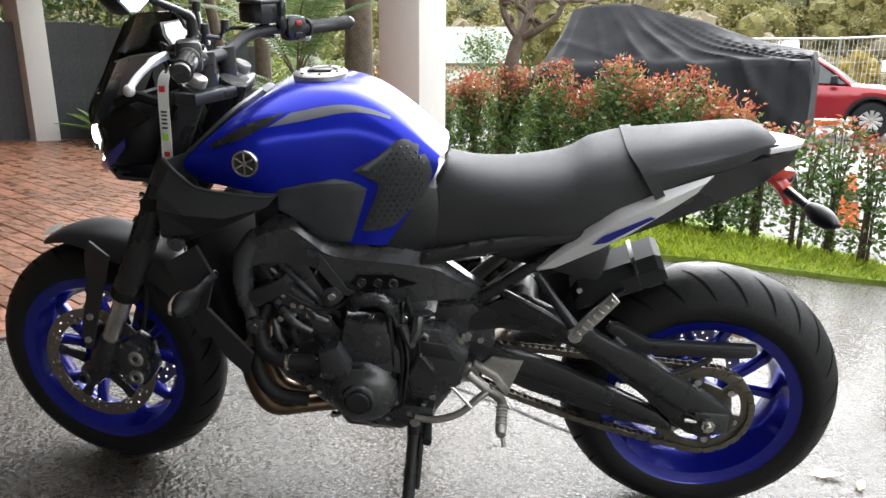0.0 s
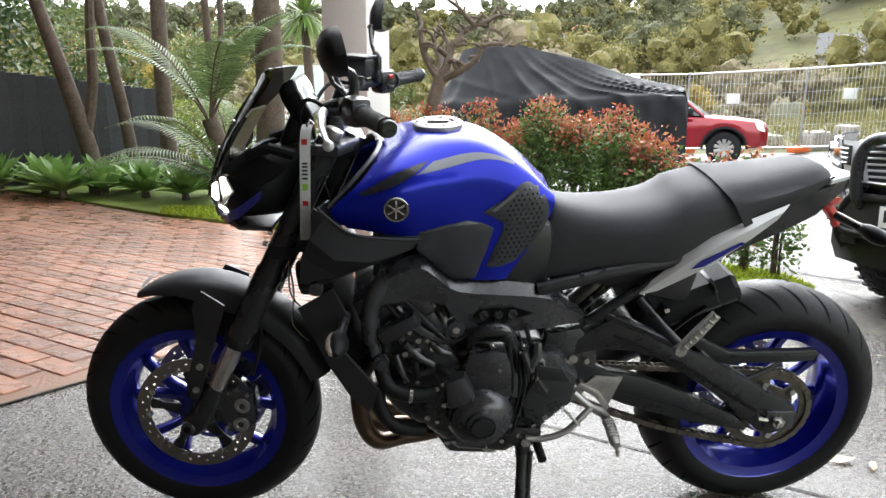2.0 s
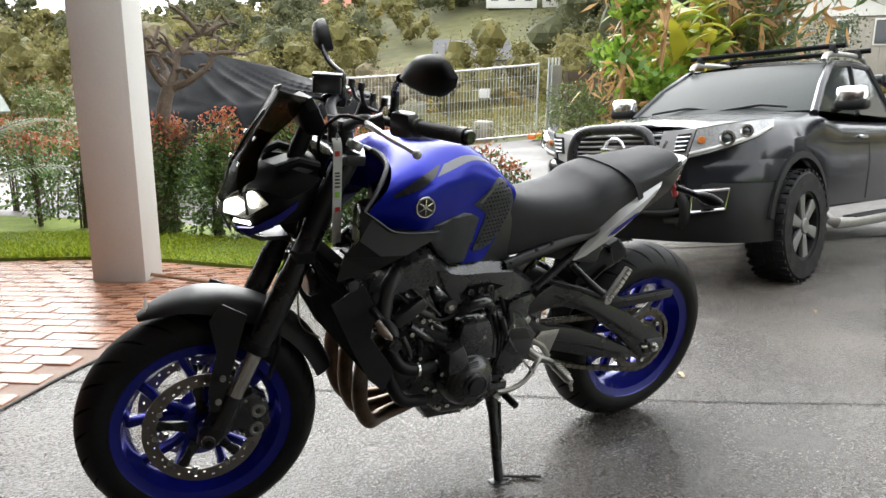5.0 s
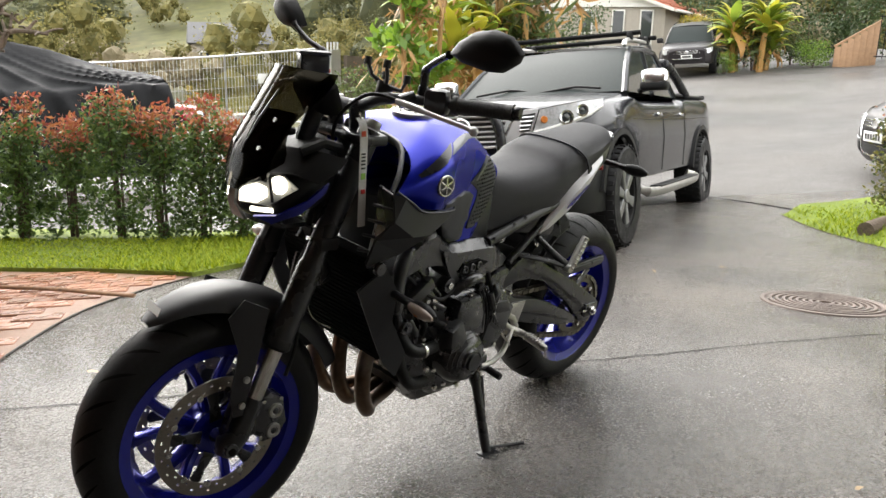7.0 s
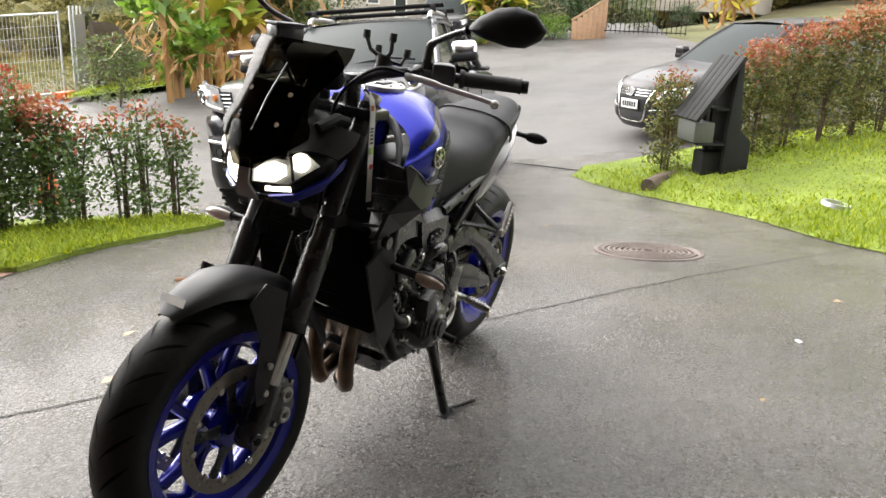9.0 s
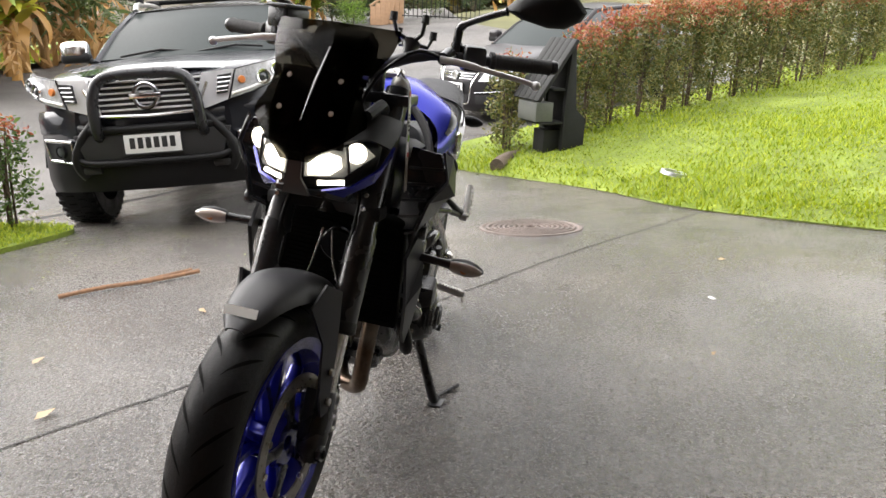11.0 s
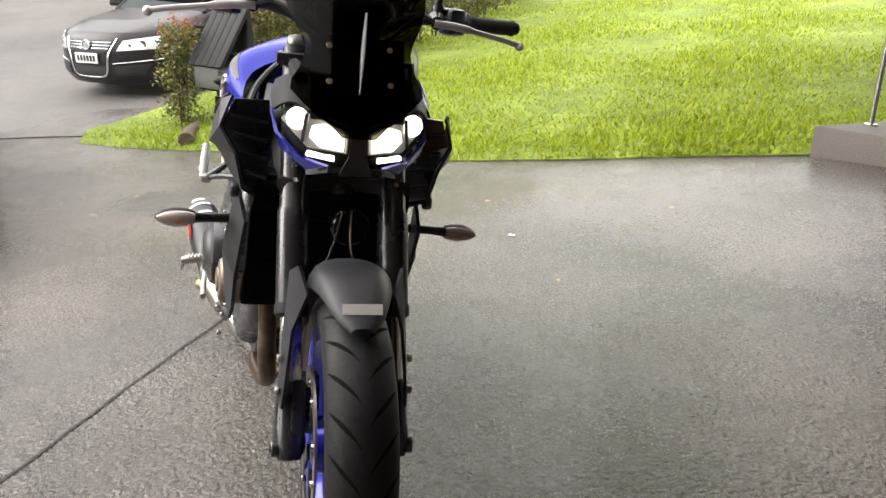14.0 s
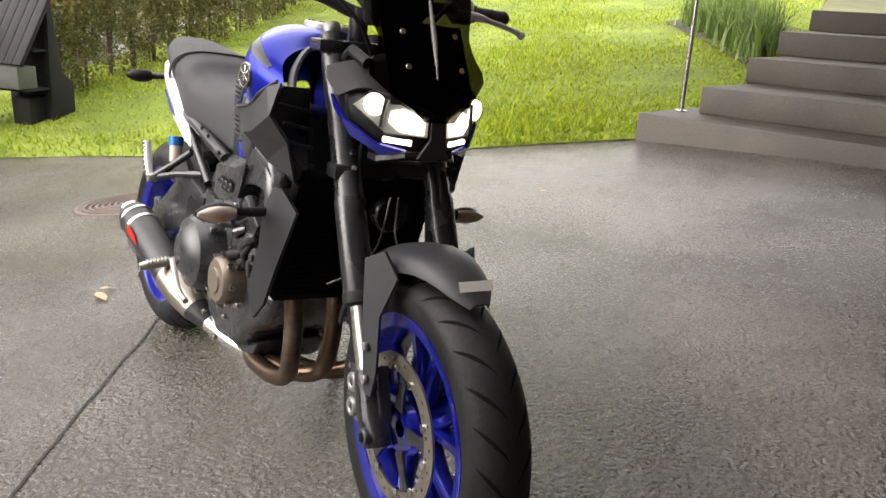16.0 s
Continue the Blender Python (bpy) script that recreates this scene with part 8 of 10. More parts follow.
def spread(pairs, x):
    """Value at x along (x, value) pairs, xs falling."""
    for (a, va), (b, vb) in zip(pairs, pairs[1:]):
        if b <= x <= a:
            return va + (vb - va) * (a - x) / max(a - b, 1e-6)
    return pairs[-1][1] if x < pairs[-1][0] else pairs[0][1]


def car_wheel(parent, x, y, r, w, spokes, rim_mat, rim=0.62):
    s = 1 if y > 0 else -1
    c = Matrix.Translation((x, y, r))
    tyre = part("tyre", turned(lathe([(r * rim, -w / 2), (r * 0.93, -w / 2), (r * 0.985, -w * 0.40), (r, -w * 0.25), (r, w * 0.25), (r * 0.985, w * 0.40), (r * 0.93, w / 2), (r * rim, w / 2)], "y", 40, closed=True), c), RUBBER, parent, "black tyre")
    part("rim", turned(lathe([(r * rim, s * w * 0.46), (r * (rim - 0.05), s * w * 0.44), (r * (rim - 0.08), s * w * 0.1), (r * 0.2, s * w * 0.05)], "y", 40), c), BUMPER, tyre)
    for k in range(spokes):
        a = 2 * math.pi * k / spokes + 0.3
        pts = [(q * r * math.cos(a + d), q * r * math.sin(a + d)) for q, d in ((0.10, -0.7), (rim - 0.06, -0.20), (rim - 0.02, -0.22), (rim - 0.02, 0.22), (rim - 0.06, 0.20), (0.10, 0.7))]
        part("rim_spoke", turned(slab(pts, w * 0.12, "y", s * w * 0.38, 0.006), c), rim_mat, tyre)
    part("hub_cap", turned(disc((0, s * w * 0.42, 0), Y, r * 0.14, w * 0.14, 16), c), rim_mat, tyre)
    if r > 0.37:
        lugs = bmesh.new()
        for k in range(34):
            a = 2 * math.pi * k / 34
            for q in (-1, 1):
                box((0.03, w * 0.16, 0.016), (0, 0, 0), 0.0, Matrix.Rotation(-a - q * 0.05, 4, "Y") @ Matrix.Translation((0, q * w * 0.40, r * 0.99)), lugs)
                box((0.035, w * 0.20, 0.012), (0, 0, 0), 0.0, Matrix.Rotation(-a - 0.08 - q * 0.05, 4, "Y") @ Matrix.Translation((0, q * w * 0.14, r * 1.0)), lugs)
        part("tread_pattern", turned(lugs, c), RUBBER, tyre, smooth=False)
    return tyre


def vehicle(name, label, m, paint, spec):
    """A car from its side profile: deck heights, widths, cab line and wheels. x forward from the front axle, z from the ground."""
    ob = thing(name, label, spec["category"], m)
    deck, wide, nose, tail, base, r = spec["deck"], spec["wide"], spec["nose"], spec["tail"], spec["base"], spec["r"]
    arch = r * 1.22
    rings = []
    steps_n = 74
    for k in range(steps_n + 1):
        x = nose + (tail - nose) * k / steps_n
        top, w = spread(deck, x), spread(wide, x)
        low = spec["sill"] + 0.10 * max(0, (x - nose + 0.35)) ** 2 * 4
        for ax in (0.0, -base):
            d = abs(x - ax)
            if d < arch:
                low = max(low, r + math.sqrt(arch * arch - d * d) * 0.98)
        low = min(low, top - 0.12)
        belt = top - 0.10
        half = [(0, top + 0.012), (w * 0.55, top + 0.008), (w * 0.84, top - 0.012), (w * 0.955, top - 0.06), (w * 0.985, belt - 0.05), (w, (belt + low) / 2 + 0.05), (w * 0.99, (belt + low) / 2 - 0.08), (w * 0.975, low + 0.02), (w * 0.93, low)]
        half = [(a, max(b, low)) for a, b in half]
        rings.append([Vector((x, -a, b)) for a, b in reversed(half)] + [Vector((x, a, b)) for a, b in half[1:]])
    body = part("body", ring_mesh(rings, closed=False, caps=False), paint, ob, angle=50)
    for k in (0, -1):
        cap = bmesh.new()
        cap.faces.new([cap.verts.new(p) for p in rings[k]])
        part("end_panel", cap, paint, body)
    w0 = max(v for _, v in wide)
    part("underbody", box((nose - tail - 0.3, w0 * 1.5, 0.35), ((nose + tail) / 2, 0, spec["sill"] + 0.22), 0.03), BUMPER, body)
    for ax in (0.0, -base):
        for s in (-1, 1):
            ring = turned(lathe([(arch * 0.97, -0.02), (arch * 1.08, -0.02), (arch * 1.08, 0.012), (arch * 0.99, 0.016)], "y", 40, closed=True), Matrix.Translation((ax, s * (w0 * 0.995), r)))
            bmesh.ops.delete(ring, geom=[v for v in ring.verts if v.co.z < spec["sill"] - 0.02], context="VERTS")
            part("wheel_arch", ring, BUMPER if spec.get("flares") else paint, body)
            car_wheel(ob, ax, s * (w0 - spec["tread"] / 2 - 0.015 + spec.get("poke", 0)), r, spec["tread"], spec["spokes"], spec["rim_mat"])
    # cabin: glass hull, roof and pillars
    cab = spec["cab"]  # foot of windscreen, head of windscreen, rear of roof, foot of rear window: (x, z, half width)
    a, b, c, d = cab
    hull = [Vector((a[0], s * a[2], a[1])) for s in (-1, 1)], [Vector((b[0], s * b[2], b[1])) for s in (-1, 1)], [Vector((c[0], s * c[2], c[1])) for s in (-1, 1)], [Vector((d[0], s * d[2], d[1])) for s in (-1, 1)]
    (a0, a1), (b0, b1), (c0, c1), (d0, d1) = hull
    part("windscreen", shell([a0, a1, a1.lerp(b1, 0.5) + Vector((0.03, 0, 0.02)), b1, (b0 + b1) / 2 + Vector((0.06, 0, 0.01)), b0, a0.lerp(b0, 0.5) + Vector((0.03, 0, 0.02)), (a0 + a1) / 2 + Vector((0.12, 0, 0)), (a0 + a1 + b0 + b1) / 4 + Vector((0.10, 0, 0.03))], [(0, 7, 8, 6), (7, 1, 2, 8), (6, 8, 4, 5), (8, 2, 3, 4)], 0.012), WINDSCREEN, ob, "wide windscreen", angle=60)
    part("rear_window", shell([c0, c1, d1, d0], [(0, 1, 2, 3)], 0.012), CAR_GLASS, ob)
    n_side = spec.get("panes", 2)
    for s in (0, 1):
        A, B, C, D = (q[s] for q in hull)
        for i in range(n_side):
            f0, f1 = i / n_side + 0.02, (i + 1) / n_side - 0.02
            part("side_window", shell([A.lerp(D, f0), A.lerp(D, f1), B.lerp(C, f1), B.lerp(C, f0)], [(0, 1, 2, 3)], 0.012), CAR_GLASS, ob)
            part("door_pillar", tube([A.lerp(D, f1 + 0.02), B.lerp(C, f1 + 0.02)], 0.030, 6, flat=0.7), BUMPER if i < n_side - 1 else paint, ob)
        part("windscreen_pillar", tube([A + Vector((0.02, 0, -0.02)), A.lerp(B, 0.5) + Vector((0.025, 0, 0.015)), B, B.lerp(C, 0.5) + Vector((0, 0, 0.02)), C, D], 0.032, 8), paint, ob)
        sg = -1 if s == 0 else 1
        for i in range(n_side):
            hx = A.lerp(D, (i + 0.80) / n_side)
            part("door_handle", box((0.17, 0.03, 0.03), (hx.x, sg * (w0 * 0.985 + 0.006), spread(deck, hx.x) - 0.19 if spec.get("handles") is None else spec["handles"]), 0.01), CHROME if spec.get("flares") else paint, ob)
            gx = A.lerp(D, (i + 0.98) / n_side).x
            gap_top, gap_w, sill = spread(deck, gx) - 0.10, spread(wide, gx), spec["sill"]
            part("door_gap", tube([(gx, sg * gap_w * q, z) for q, z in ((0.985, gap_top - 0.05), (1.0, (gap_top + sill) / 2 + 0.05), (0.99, (gap_top + sill) / 2 - 0.08), (0.976, sill + 0.04))], 0.006, 5), BLACK_MARK, ob)
        mx = A.lerp(D, 0.10)
        mir = part("door_mirror", turned(box((0.13, 0.22, 0.17), (0, 0, 0), 0.045, seg=3), Matrix.Translation((mx.x + 0.04, sg * (w0 + 0.09), mx.z + 0.09))), spec["mirror"], ob, "door mirror")
        part("mirror_base", turned(box((0.135, 0.225, 0.085), (0, 0, 0), 0.03, seg=3), Matrix.Translation((mx.x + 0.04, sg * (w0 + 0.09), mx.z + 0.043))), BUMPER, mir)
        part("mirror_arm", tube([(mx.x + 0.03, sg * (w0 * 0.95), mx.z + 0.0), (mx.x + 0.05, sg * (w0 + 0.08), mx.z + 0.05)], 0.025, 8), BUMPER, mir)
    roof_pts = spline_grid([[p.lerp(q, t) + Vector((0, 0, 0.035 * math.sin(math.pi * t) + 0.012)) for t in (0, 0.25, 0.5, 0.75, 1)] for p, q in ((b0, b1), (b0.lerp(c0, 0.33) + Vector((0, 0, 0.03)), b1.lerp(c1, 0.33) + Vector((0, 0, 0.03))), (b0.lerp(c0, 0.67) + Vector((0, 0, 0.03)), b1.lerp(c1, 0.67) + Vector((0, 0, 0.03))), (c0, c1))], 3, 2)
    part("roof", sheet_mesh(roof_pts), paint, ob)
    # Black filler box puts the cabin's inner shade into its colour.
    part("cabin_shade_box", box((a[0] - d[0] - 0.5, a[2] * 1.5, b[1] - a[1] - 0.14), ((a[0] + d[0]) / 2 - 0.25, 0, (a[1] + b[1]) / 2 - 0.06), 0.1), BLACK_MARK, ob)
    return ob


def on_slope(x, y, yaw, lift=0.0, height=slope):
    """Pose of a vehicle standing on sloping ground."""
    h, l = Vector((math.cos(radians(yaw)), math.sin(radians(yaw)))), None
    e = 0.8
    f = Vector((h.x, h.y, (height(x + h.x * e, y + h.y * e) - height(x - h.x * 2.5, y - h.y * 2.5)) / 3.3)).normalized()
    left = Vector((-h.y, h.x, (height(x - h.y * e, y + h.x * e) - height(x + h.y * e, y - h.x * e)) / 1.6)).normalized()
    up_v = f.cross(left).normalized()
    return Matrix.Translation((x, y, height(x, y) + lift)) @ Matrix((f, up_v.cross(f), up_v)).transposed().to_4x4()


TRUCK = dict(category="pickup truck", nose=0.90, tail=-3.95, base=3.15, r=0.392, tread=0.27, sill=0.48, spokes=6, rim_mat=DULL_RIM, mirror=CHROME, flares=True, poke=0.06, panes=2, handles=1.02,
             deck=[(0.90, 0.97), (0.80, 1.06), (0.55, 1.11), (0.0, 1.165), (-0.45, 1.205), (-0.75, 1.15), (-2.2, 1.16), (-2.30, 1.20), (-3.95, 1.22)],
             wide=[(0.90, 0.50), (0.82, 0.64), (0.70, 0.755), (0.50, 0.835), (0.2, 0.865), (0.0, 0.875), (-3.4, 0.875), (-3.8, 0.84), (-3.95, 0.78)],
             cab=[(-0.48, 1.205, 0.76), (-1.13, 1.60, 0.61), (-2.02, 1.62, 0.60), (-2.28, 1.19, 0.75)])
truck = vehicle("pickup_truck", "dark grey double-cab pickup truck with a nudge bar", on_slope(3.652, 3.675, 187.72) @ Matrix.Scale(1.015, 4), TRUCK_PAINT, TRUCK)


def tpart(name, bm, mat, parent=None, label="", **k):
    return part(name, bm, mat, parent or truck, label, **k)


tpart("bonnet_guard", shell([(0.83 - 0.16 * (y / 0.75) ** 2, y * 0.94, 1.085 - 0.05 * (y / 0.75) ** 2) for y in np.linspace(-0.74, 0.74, 9)] + [(0.66 - 0.16 * (y / 0.75) ** 2, y * 0.96, 1.128 - 0.05 * (y / 0.75) ** 2) for y in np.linspace(-0.74, 0.74, 9)], [(i, i + 1, i + 10, i + 9) for i in range(8)], 0.012), CAR_GLASS, label="black bonnet protector")
tpart("guard_mark", shell([(0.805, y, 1.104) for y in (-0.17, 0.17)] + [(0.765, y, 1.113) for y in (-0.17, 0.17)], [(0, 1, 3, 2)], 0.004), WHITE_MARK, label="pale bar of a wordmark")
grille = tpart("grille", shell([(0.945, -0.36, 1.035), (0.945, 0.36, 1.035), (0.965, 0.29, 0.82), (0.965, -0.29, 0.82)], [(0, 1, 2, 3)], 0.02), BLACK_MARK, label="black slatted grille")
for k in range(6):
    z = 0.845 + 0.035 * k
    tpart("grille_slat", box((0.02, 0.58 + 0.025 * k, 0.013), (0.978 - 0.003 * k, 0, z), 0.003), SILVER, grille)
for s in (-1, 1):
    # Chrome wing in silver paint, which puts its bright reflection into the colour.
    tpart("grille_wing", shell([(0.965, s * 0.36, 1.045), (0.905, s * 0.56, 1.055), (0.935, s * 0.50, 0.865), (0.985, s * 0.29, 0.80)], [(0, 1, 2, 3)], 0.025), SILVER, grille, "broad chrome grille wing with its bright reflection in the colour")
    tpart("side_grille", shell([(0.955, s * 0.455, 1.02), (0.93, s * 0.54, 1.03), (0.945, s * 0.505, 0.91), (0.968, s * 0.44, 0.905)], [(0, 1, 2, 3)], 0.03), BLACK_MARK, grille)
    for k in range(4):
        tpart("side_slat", tube([(0.990 - 0.004 * k, s * (0.445 + 0.004 * k), 0.92 + 0.028 * k), (0.965 - 0.004 * k, s * (0.51 + 0.010 * k), 0.925 + 0.028 * k)], 0.005, 6), CHROME, grille)
    lamp_top = [(0.915, s * 0.565, 1.052), (0.845, s * 0.660, 1.072), (0.755, s * 0.745, 1.090), (0.645, s * 0.815, 1.106), (0.50, s * 0.868, 1.118)]
    lamp_low = [(0.940, s * 0.515, 0.872), (0.885, s * 0.640, 0.905), (0.790, s * 0.750, 0.950), (0.665, s * 0.832, 1.000), (0.53, s * 0.876, 1.062)]
    lamp = tpart("headlamp", shell(lamp_top + lamp_low, [(k, k + 1, k + 6, k + 5) for k in range(4)], 0.03), TRUCK_LAMP, label="clear headlamp", angle=50)
    tpart("lamp_edge", tube(lamp_top + lamp_low[::-1] + lamp_top[:1], 0.009, 6), BUMPER, lamp)
    tpart("daylight_strip", tube([Vector(p).lerp(Vector(q), 0.16) + Vector((0.018, s * 0.010, 0)) for p, q in zip(lamp_low, lamp_top)], 0.010, 6), WHITE_MARK, lamp, "white daylight strip")
    for q, r in (((0.822, 0.715, 0.995), 0.050), ((0.720, 0.792, 1.040), 0.042)):
        out = Vector((0.78, s * 0.62, 0))
        at = Vector((q[0], s * q[1], q[2])) + out * 0.012
        tpart("projector", turned(lathe([(r * 0.62, 0.004), (r * 0.72, 0.016), (r, 0.018), (r * 1.06, 0.0), (r * 1.06, -0.03)], "z", 24), Matrix.Translation(at) @ out.to_track_quat("Z", "Y").to_matrix().to_4x4()), CHROME, lamp)
        tpart("projector_eye", turned(lathe([(0.0, 0.020), (r * 0.35, 0.016), (r * 0.62, 0.004)], "z", 24), Matrix.Translation(at) @ out.to_track_quat("Z", "Y").to_matrix().to_4x4()), CAR_GLASS, lamp)
    tpart("side_marker", disc((0.922, s * 0.600, 0.985), (0.8, s * 0.6, 0), 0.024, 0.02, 14), AMBER, lamp)
    fog = tpart("fog_surround", tube([(0.905, s * 0.535, 0.655), (0.80, s * 0.735, 0.675), (0.81, s * 0.715, 0.545), (0.91, s * 0.53, 0.52), (0.905, s * 0.535, 0.655)], 0.014, 8), CHROME, label="chrome fog lamp frame")
    tpart("fog_panel", shell([(0.897, s * 0.535, 0.65), (0.795, s * 0.73, 0.67), (0.805, s * 0.71, 0.55), (0.902, s * 0.535, 0.525)], [(0, 1, 2, 3)], 0.01), BLACK_MARK, fog)
    tpart("fog_lamp", disc((0.868, s * 0.620, 0.600), (0.85, s * 0.5, 0), 0.034, 0.03, 18), CAR_GLASS, fog)
    tpart("fog_ring", turned(lathe([(0.034, 0.0), (0.036, 0.018), (0.043, 0.018), (0.046, 0.0)], "z", 20), Matrix.Translation((0.868, s * 0.620, 0.600)) @ Vector((0.85, s * 0.5, 0)).to_track_quat("Z", "Y").to_matrix().to_4x4()), BUMPER, fog)
    tpart("tow_slot", box((0.03, 0.12, 0.05), (0.94, s * 0.42, 0.47), 0.01), BLACK_MARK)
bump = tpart("front_bumper", ring_mesh([[(x, y, z) for x, z in ((xo, 0.74), (xo + 0.03, 0.70), (xo + 0.03, 0.42), (xo - 0.02, 0.32), (xo - 0.30, 0.33), (xo - 0.30, 0.74))] for y, xo in ((-0.86, 0.46), (-0.80, 0.66), (-0.68, 0.78), (-0.40, 0.90), (0, 0.93), (0.40, 0.90), (0.68, 0.78), (0.80, 0.66), (0.86, 0.46))]), BUMPER, label="black lower front bumper", angle=35)
tpart("bumper_band", ring_mesh([[(x, y, z) for x, z in ((xo + 0.005, 0.86), (xo + 0.035, 0.82), (xo + 0.03, 0.715), (xo - 0.2, 0.715), (xo - 0.2, 0.86))] for y, xo in ((-0.87, 0.44), (-0.81, 0.65), (-0.69, 0.77), (-0.42, 0.885), (0, 0.91), (0.42, 0.885), (0.69, 0.77), (0.81, 0.65), (0.87, 0.44))]), TRUCK_PAINT, bump)
tpart("lower_intake", slab([(-0.50, 0.70), (0.50, 0.70), (0.44, 0.53), (-0.44, 0.53)], 0.05, "x", 0.948, 0.01), BLACK_MARK, bump)
tpart("intake_lip", tube(smooth_path([(0.93, -0.50, 0.56), (0.975, -0.40, 0.515), (0.985, 0, 0.510), (0.975, 0.40, 0.515), (0.93, 0.50, 0.56)], 5), 0.022, 10), BUMPER, bump)
tpart("intake_lintel", tube(smooth_path([(0.93, -0.46, 0.745), (0.975, -0.34, 0.725), (0.985, 0, 0.722), (0.975, 0.34, 0.725), (0.93, 0.46, 0.745)], 5), 0.026, 10), BUMPER, bump)
for s in (-1, 1):
    tpart("intake_cheek", tube(smooth_path([(0.955, s * 0.33, 0.80), (0.960, s * 0.43, 0.70), (0.945, s * 0.49, 0.60), (0.930, s * 0.50, 0.50), (0.91, s * 0.46, 0.43)], 4), [0.030] * 8 + [0.038] * 9, 10), BUMPER, bump)
tpart("grille_chin", tube([(0.965, -0.385, 0.985), (0.995, -0.31, 0.812), (1.000, 0, 0.800), (0.995, 0.31, 0.812), (0.965, 0.385, 0.985)], 0.013, 8), CHROME, grille, "chrome edge under the grille")
plate = tpart("number_plate", box((0.012, 0.36, 0.125), (0.985, 0.0, 0.625), 0.004), PLATE, label="white number plate")
for k in range(6):
    tpart("plate_mark", box((0.004, 0.034, 0.070), (0.9925, -0.1275 + 0.051 * k, 0.63), 0.001), BLACK_MARK, plate, "dark bar on the plate")
tpart("plate_frame", tube([(0.985, -0.185, 0.56), (0.985, 0.185, 0.56), (0.985, 0.185, 0.69), (0.985, -0.185, 0.69), (0.985, -0.185, 0.56)], 0.008, 6), BLACK_MARK, plate)
em = tpart("emblem", turned(lathe([(0.062, 0.0), (0.070, 0.012), (0.082, 0.012), (0.088, 0.0)], "x", 30), Matrix.Translation((0.995, 0, 0.925))), CHROME, grille, "round chrome emblem")
tpart("emblem_bar", box((0.012, 0.20, 0.032), (1.003, 0, 0.925), 0.004), CHROME, grille)
tpart("nudge_bar", tube(smooth_path([(0.93, -0.335, 0.66), (1.01, -0.33, 0.74), (1.035, -0.315, 0.93), (1.03, -0.24, 1.045), (1.03, 0, 1.065), (1.03, 0.24, 1.045), (1.035, 0.315, 0.93), (1.01, 0.33, 0.74), (0.93, 0.335, 0.66)], 5), 0.036, 12), BLACK, label="black nudge bar")
for s in (-1, 1):
    tpart("side_step", tube(smooth_path([(-0.52, s * 0.86, 0.42), (-0.62, s * 0.97, 0.375), (-2.30, s * 0.97, 0.375), (-2.40, s * 0.86, 0.42)], 4), 0.045, 10, flat=0.7), ALLOY, label="silver side step")
    tpart("step_tread", box((1.55, 0.10, 0.012), (-1.5, s * 0.955, 0.415), 0.004), BUMPER)
    tpart("roof_rail", tube(smooth_path([(-1.10, s * 0.575, 1.63), (-1.22, s * 0.575, 1.69), (-1.90, s * 0.575, 1.71), (-2.05, s * 0.575, 1.65)], 4), 0.022, 8), ALLOY, label="silver roof rail")
    tpart("sports_bar", tube(smooth_path([(-2.28, s * 0.66, 1.54), (-2.50, s * 0.70, 1.44), (-2.80, s * 0.76, 1.23)], 5), 0.045, 10), BLACK, label="black sports bar")
    tpart("fender_line", tube([(0.10, s * 0.868, 0.98), (-2.4, s * 0.872, 0.98), (-3.4, s * 0.868, 0.99)], 0.006, 6), TRUCK_PAINT)
tpart("sports_bar", tube([(-2.28, -0.66, 1.54), (-2.28, 0.66, 1.54)], 0.045, 10), BLACK)
for x in (-1.28, -1.85):
    tpart("roof_bar", tube([(x, -0.68, 1.755), (x, 0.68, 1.755)], 0.026, 8, flat=0.6), BUMPER, label="black roof rack bar")
    for s in (-1, 1):
        tpart("rack_foot", box((0.08, 0.05, 0.07), (x, s * 0.58, 1.73), 0.012), BUMPER)
for y in (-0.55, 0.05):
    tpart("wiper", tube([(-0.40, y, 1.225), (-0.46, y + 0.30, 1.265), (-0.43, y + 0.52, 1.24)], 0.010, 6), BUMPER)
tpart("sticker", box((0.012, 0.20, 0.13), (0, 0, 0), 0.002, Matrix.Translation((-0.80, 0.47, 1.425)) @ pose(0, 0, 0, 0, -58, 0)), WHITE_MARK, label="white paper sticker")
tpart("tailgate_top", box((0.06, 1.5, 0.05), (-3.92, 0, 1.23), 0.015), BUMPER)
tpart("tray_cover", box((1.55, 1.50, 0.03), (-3.10, 0, 1.225), 0.012), BUMPER)

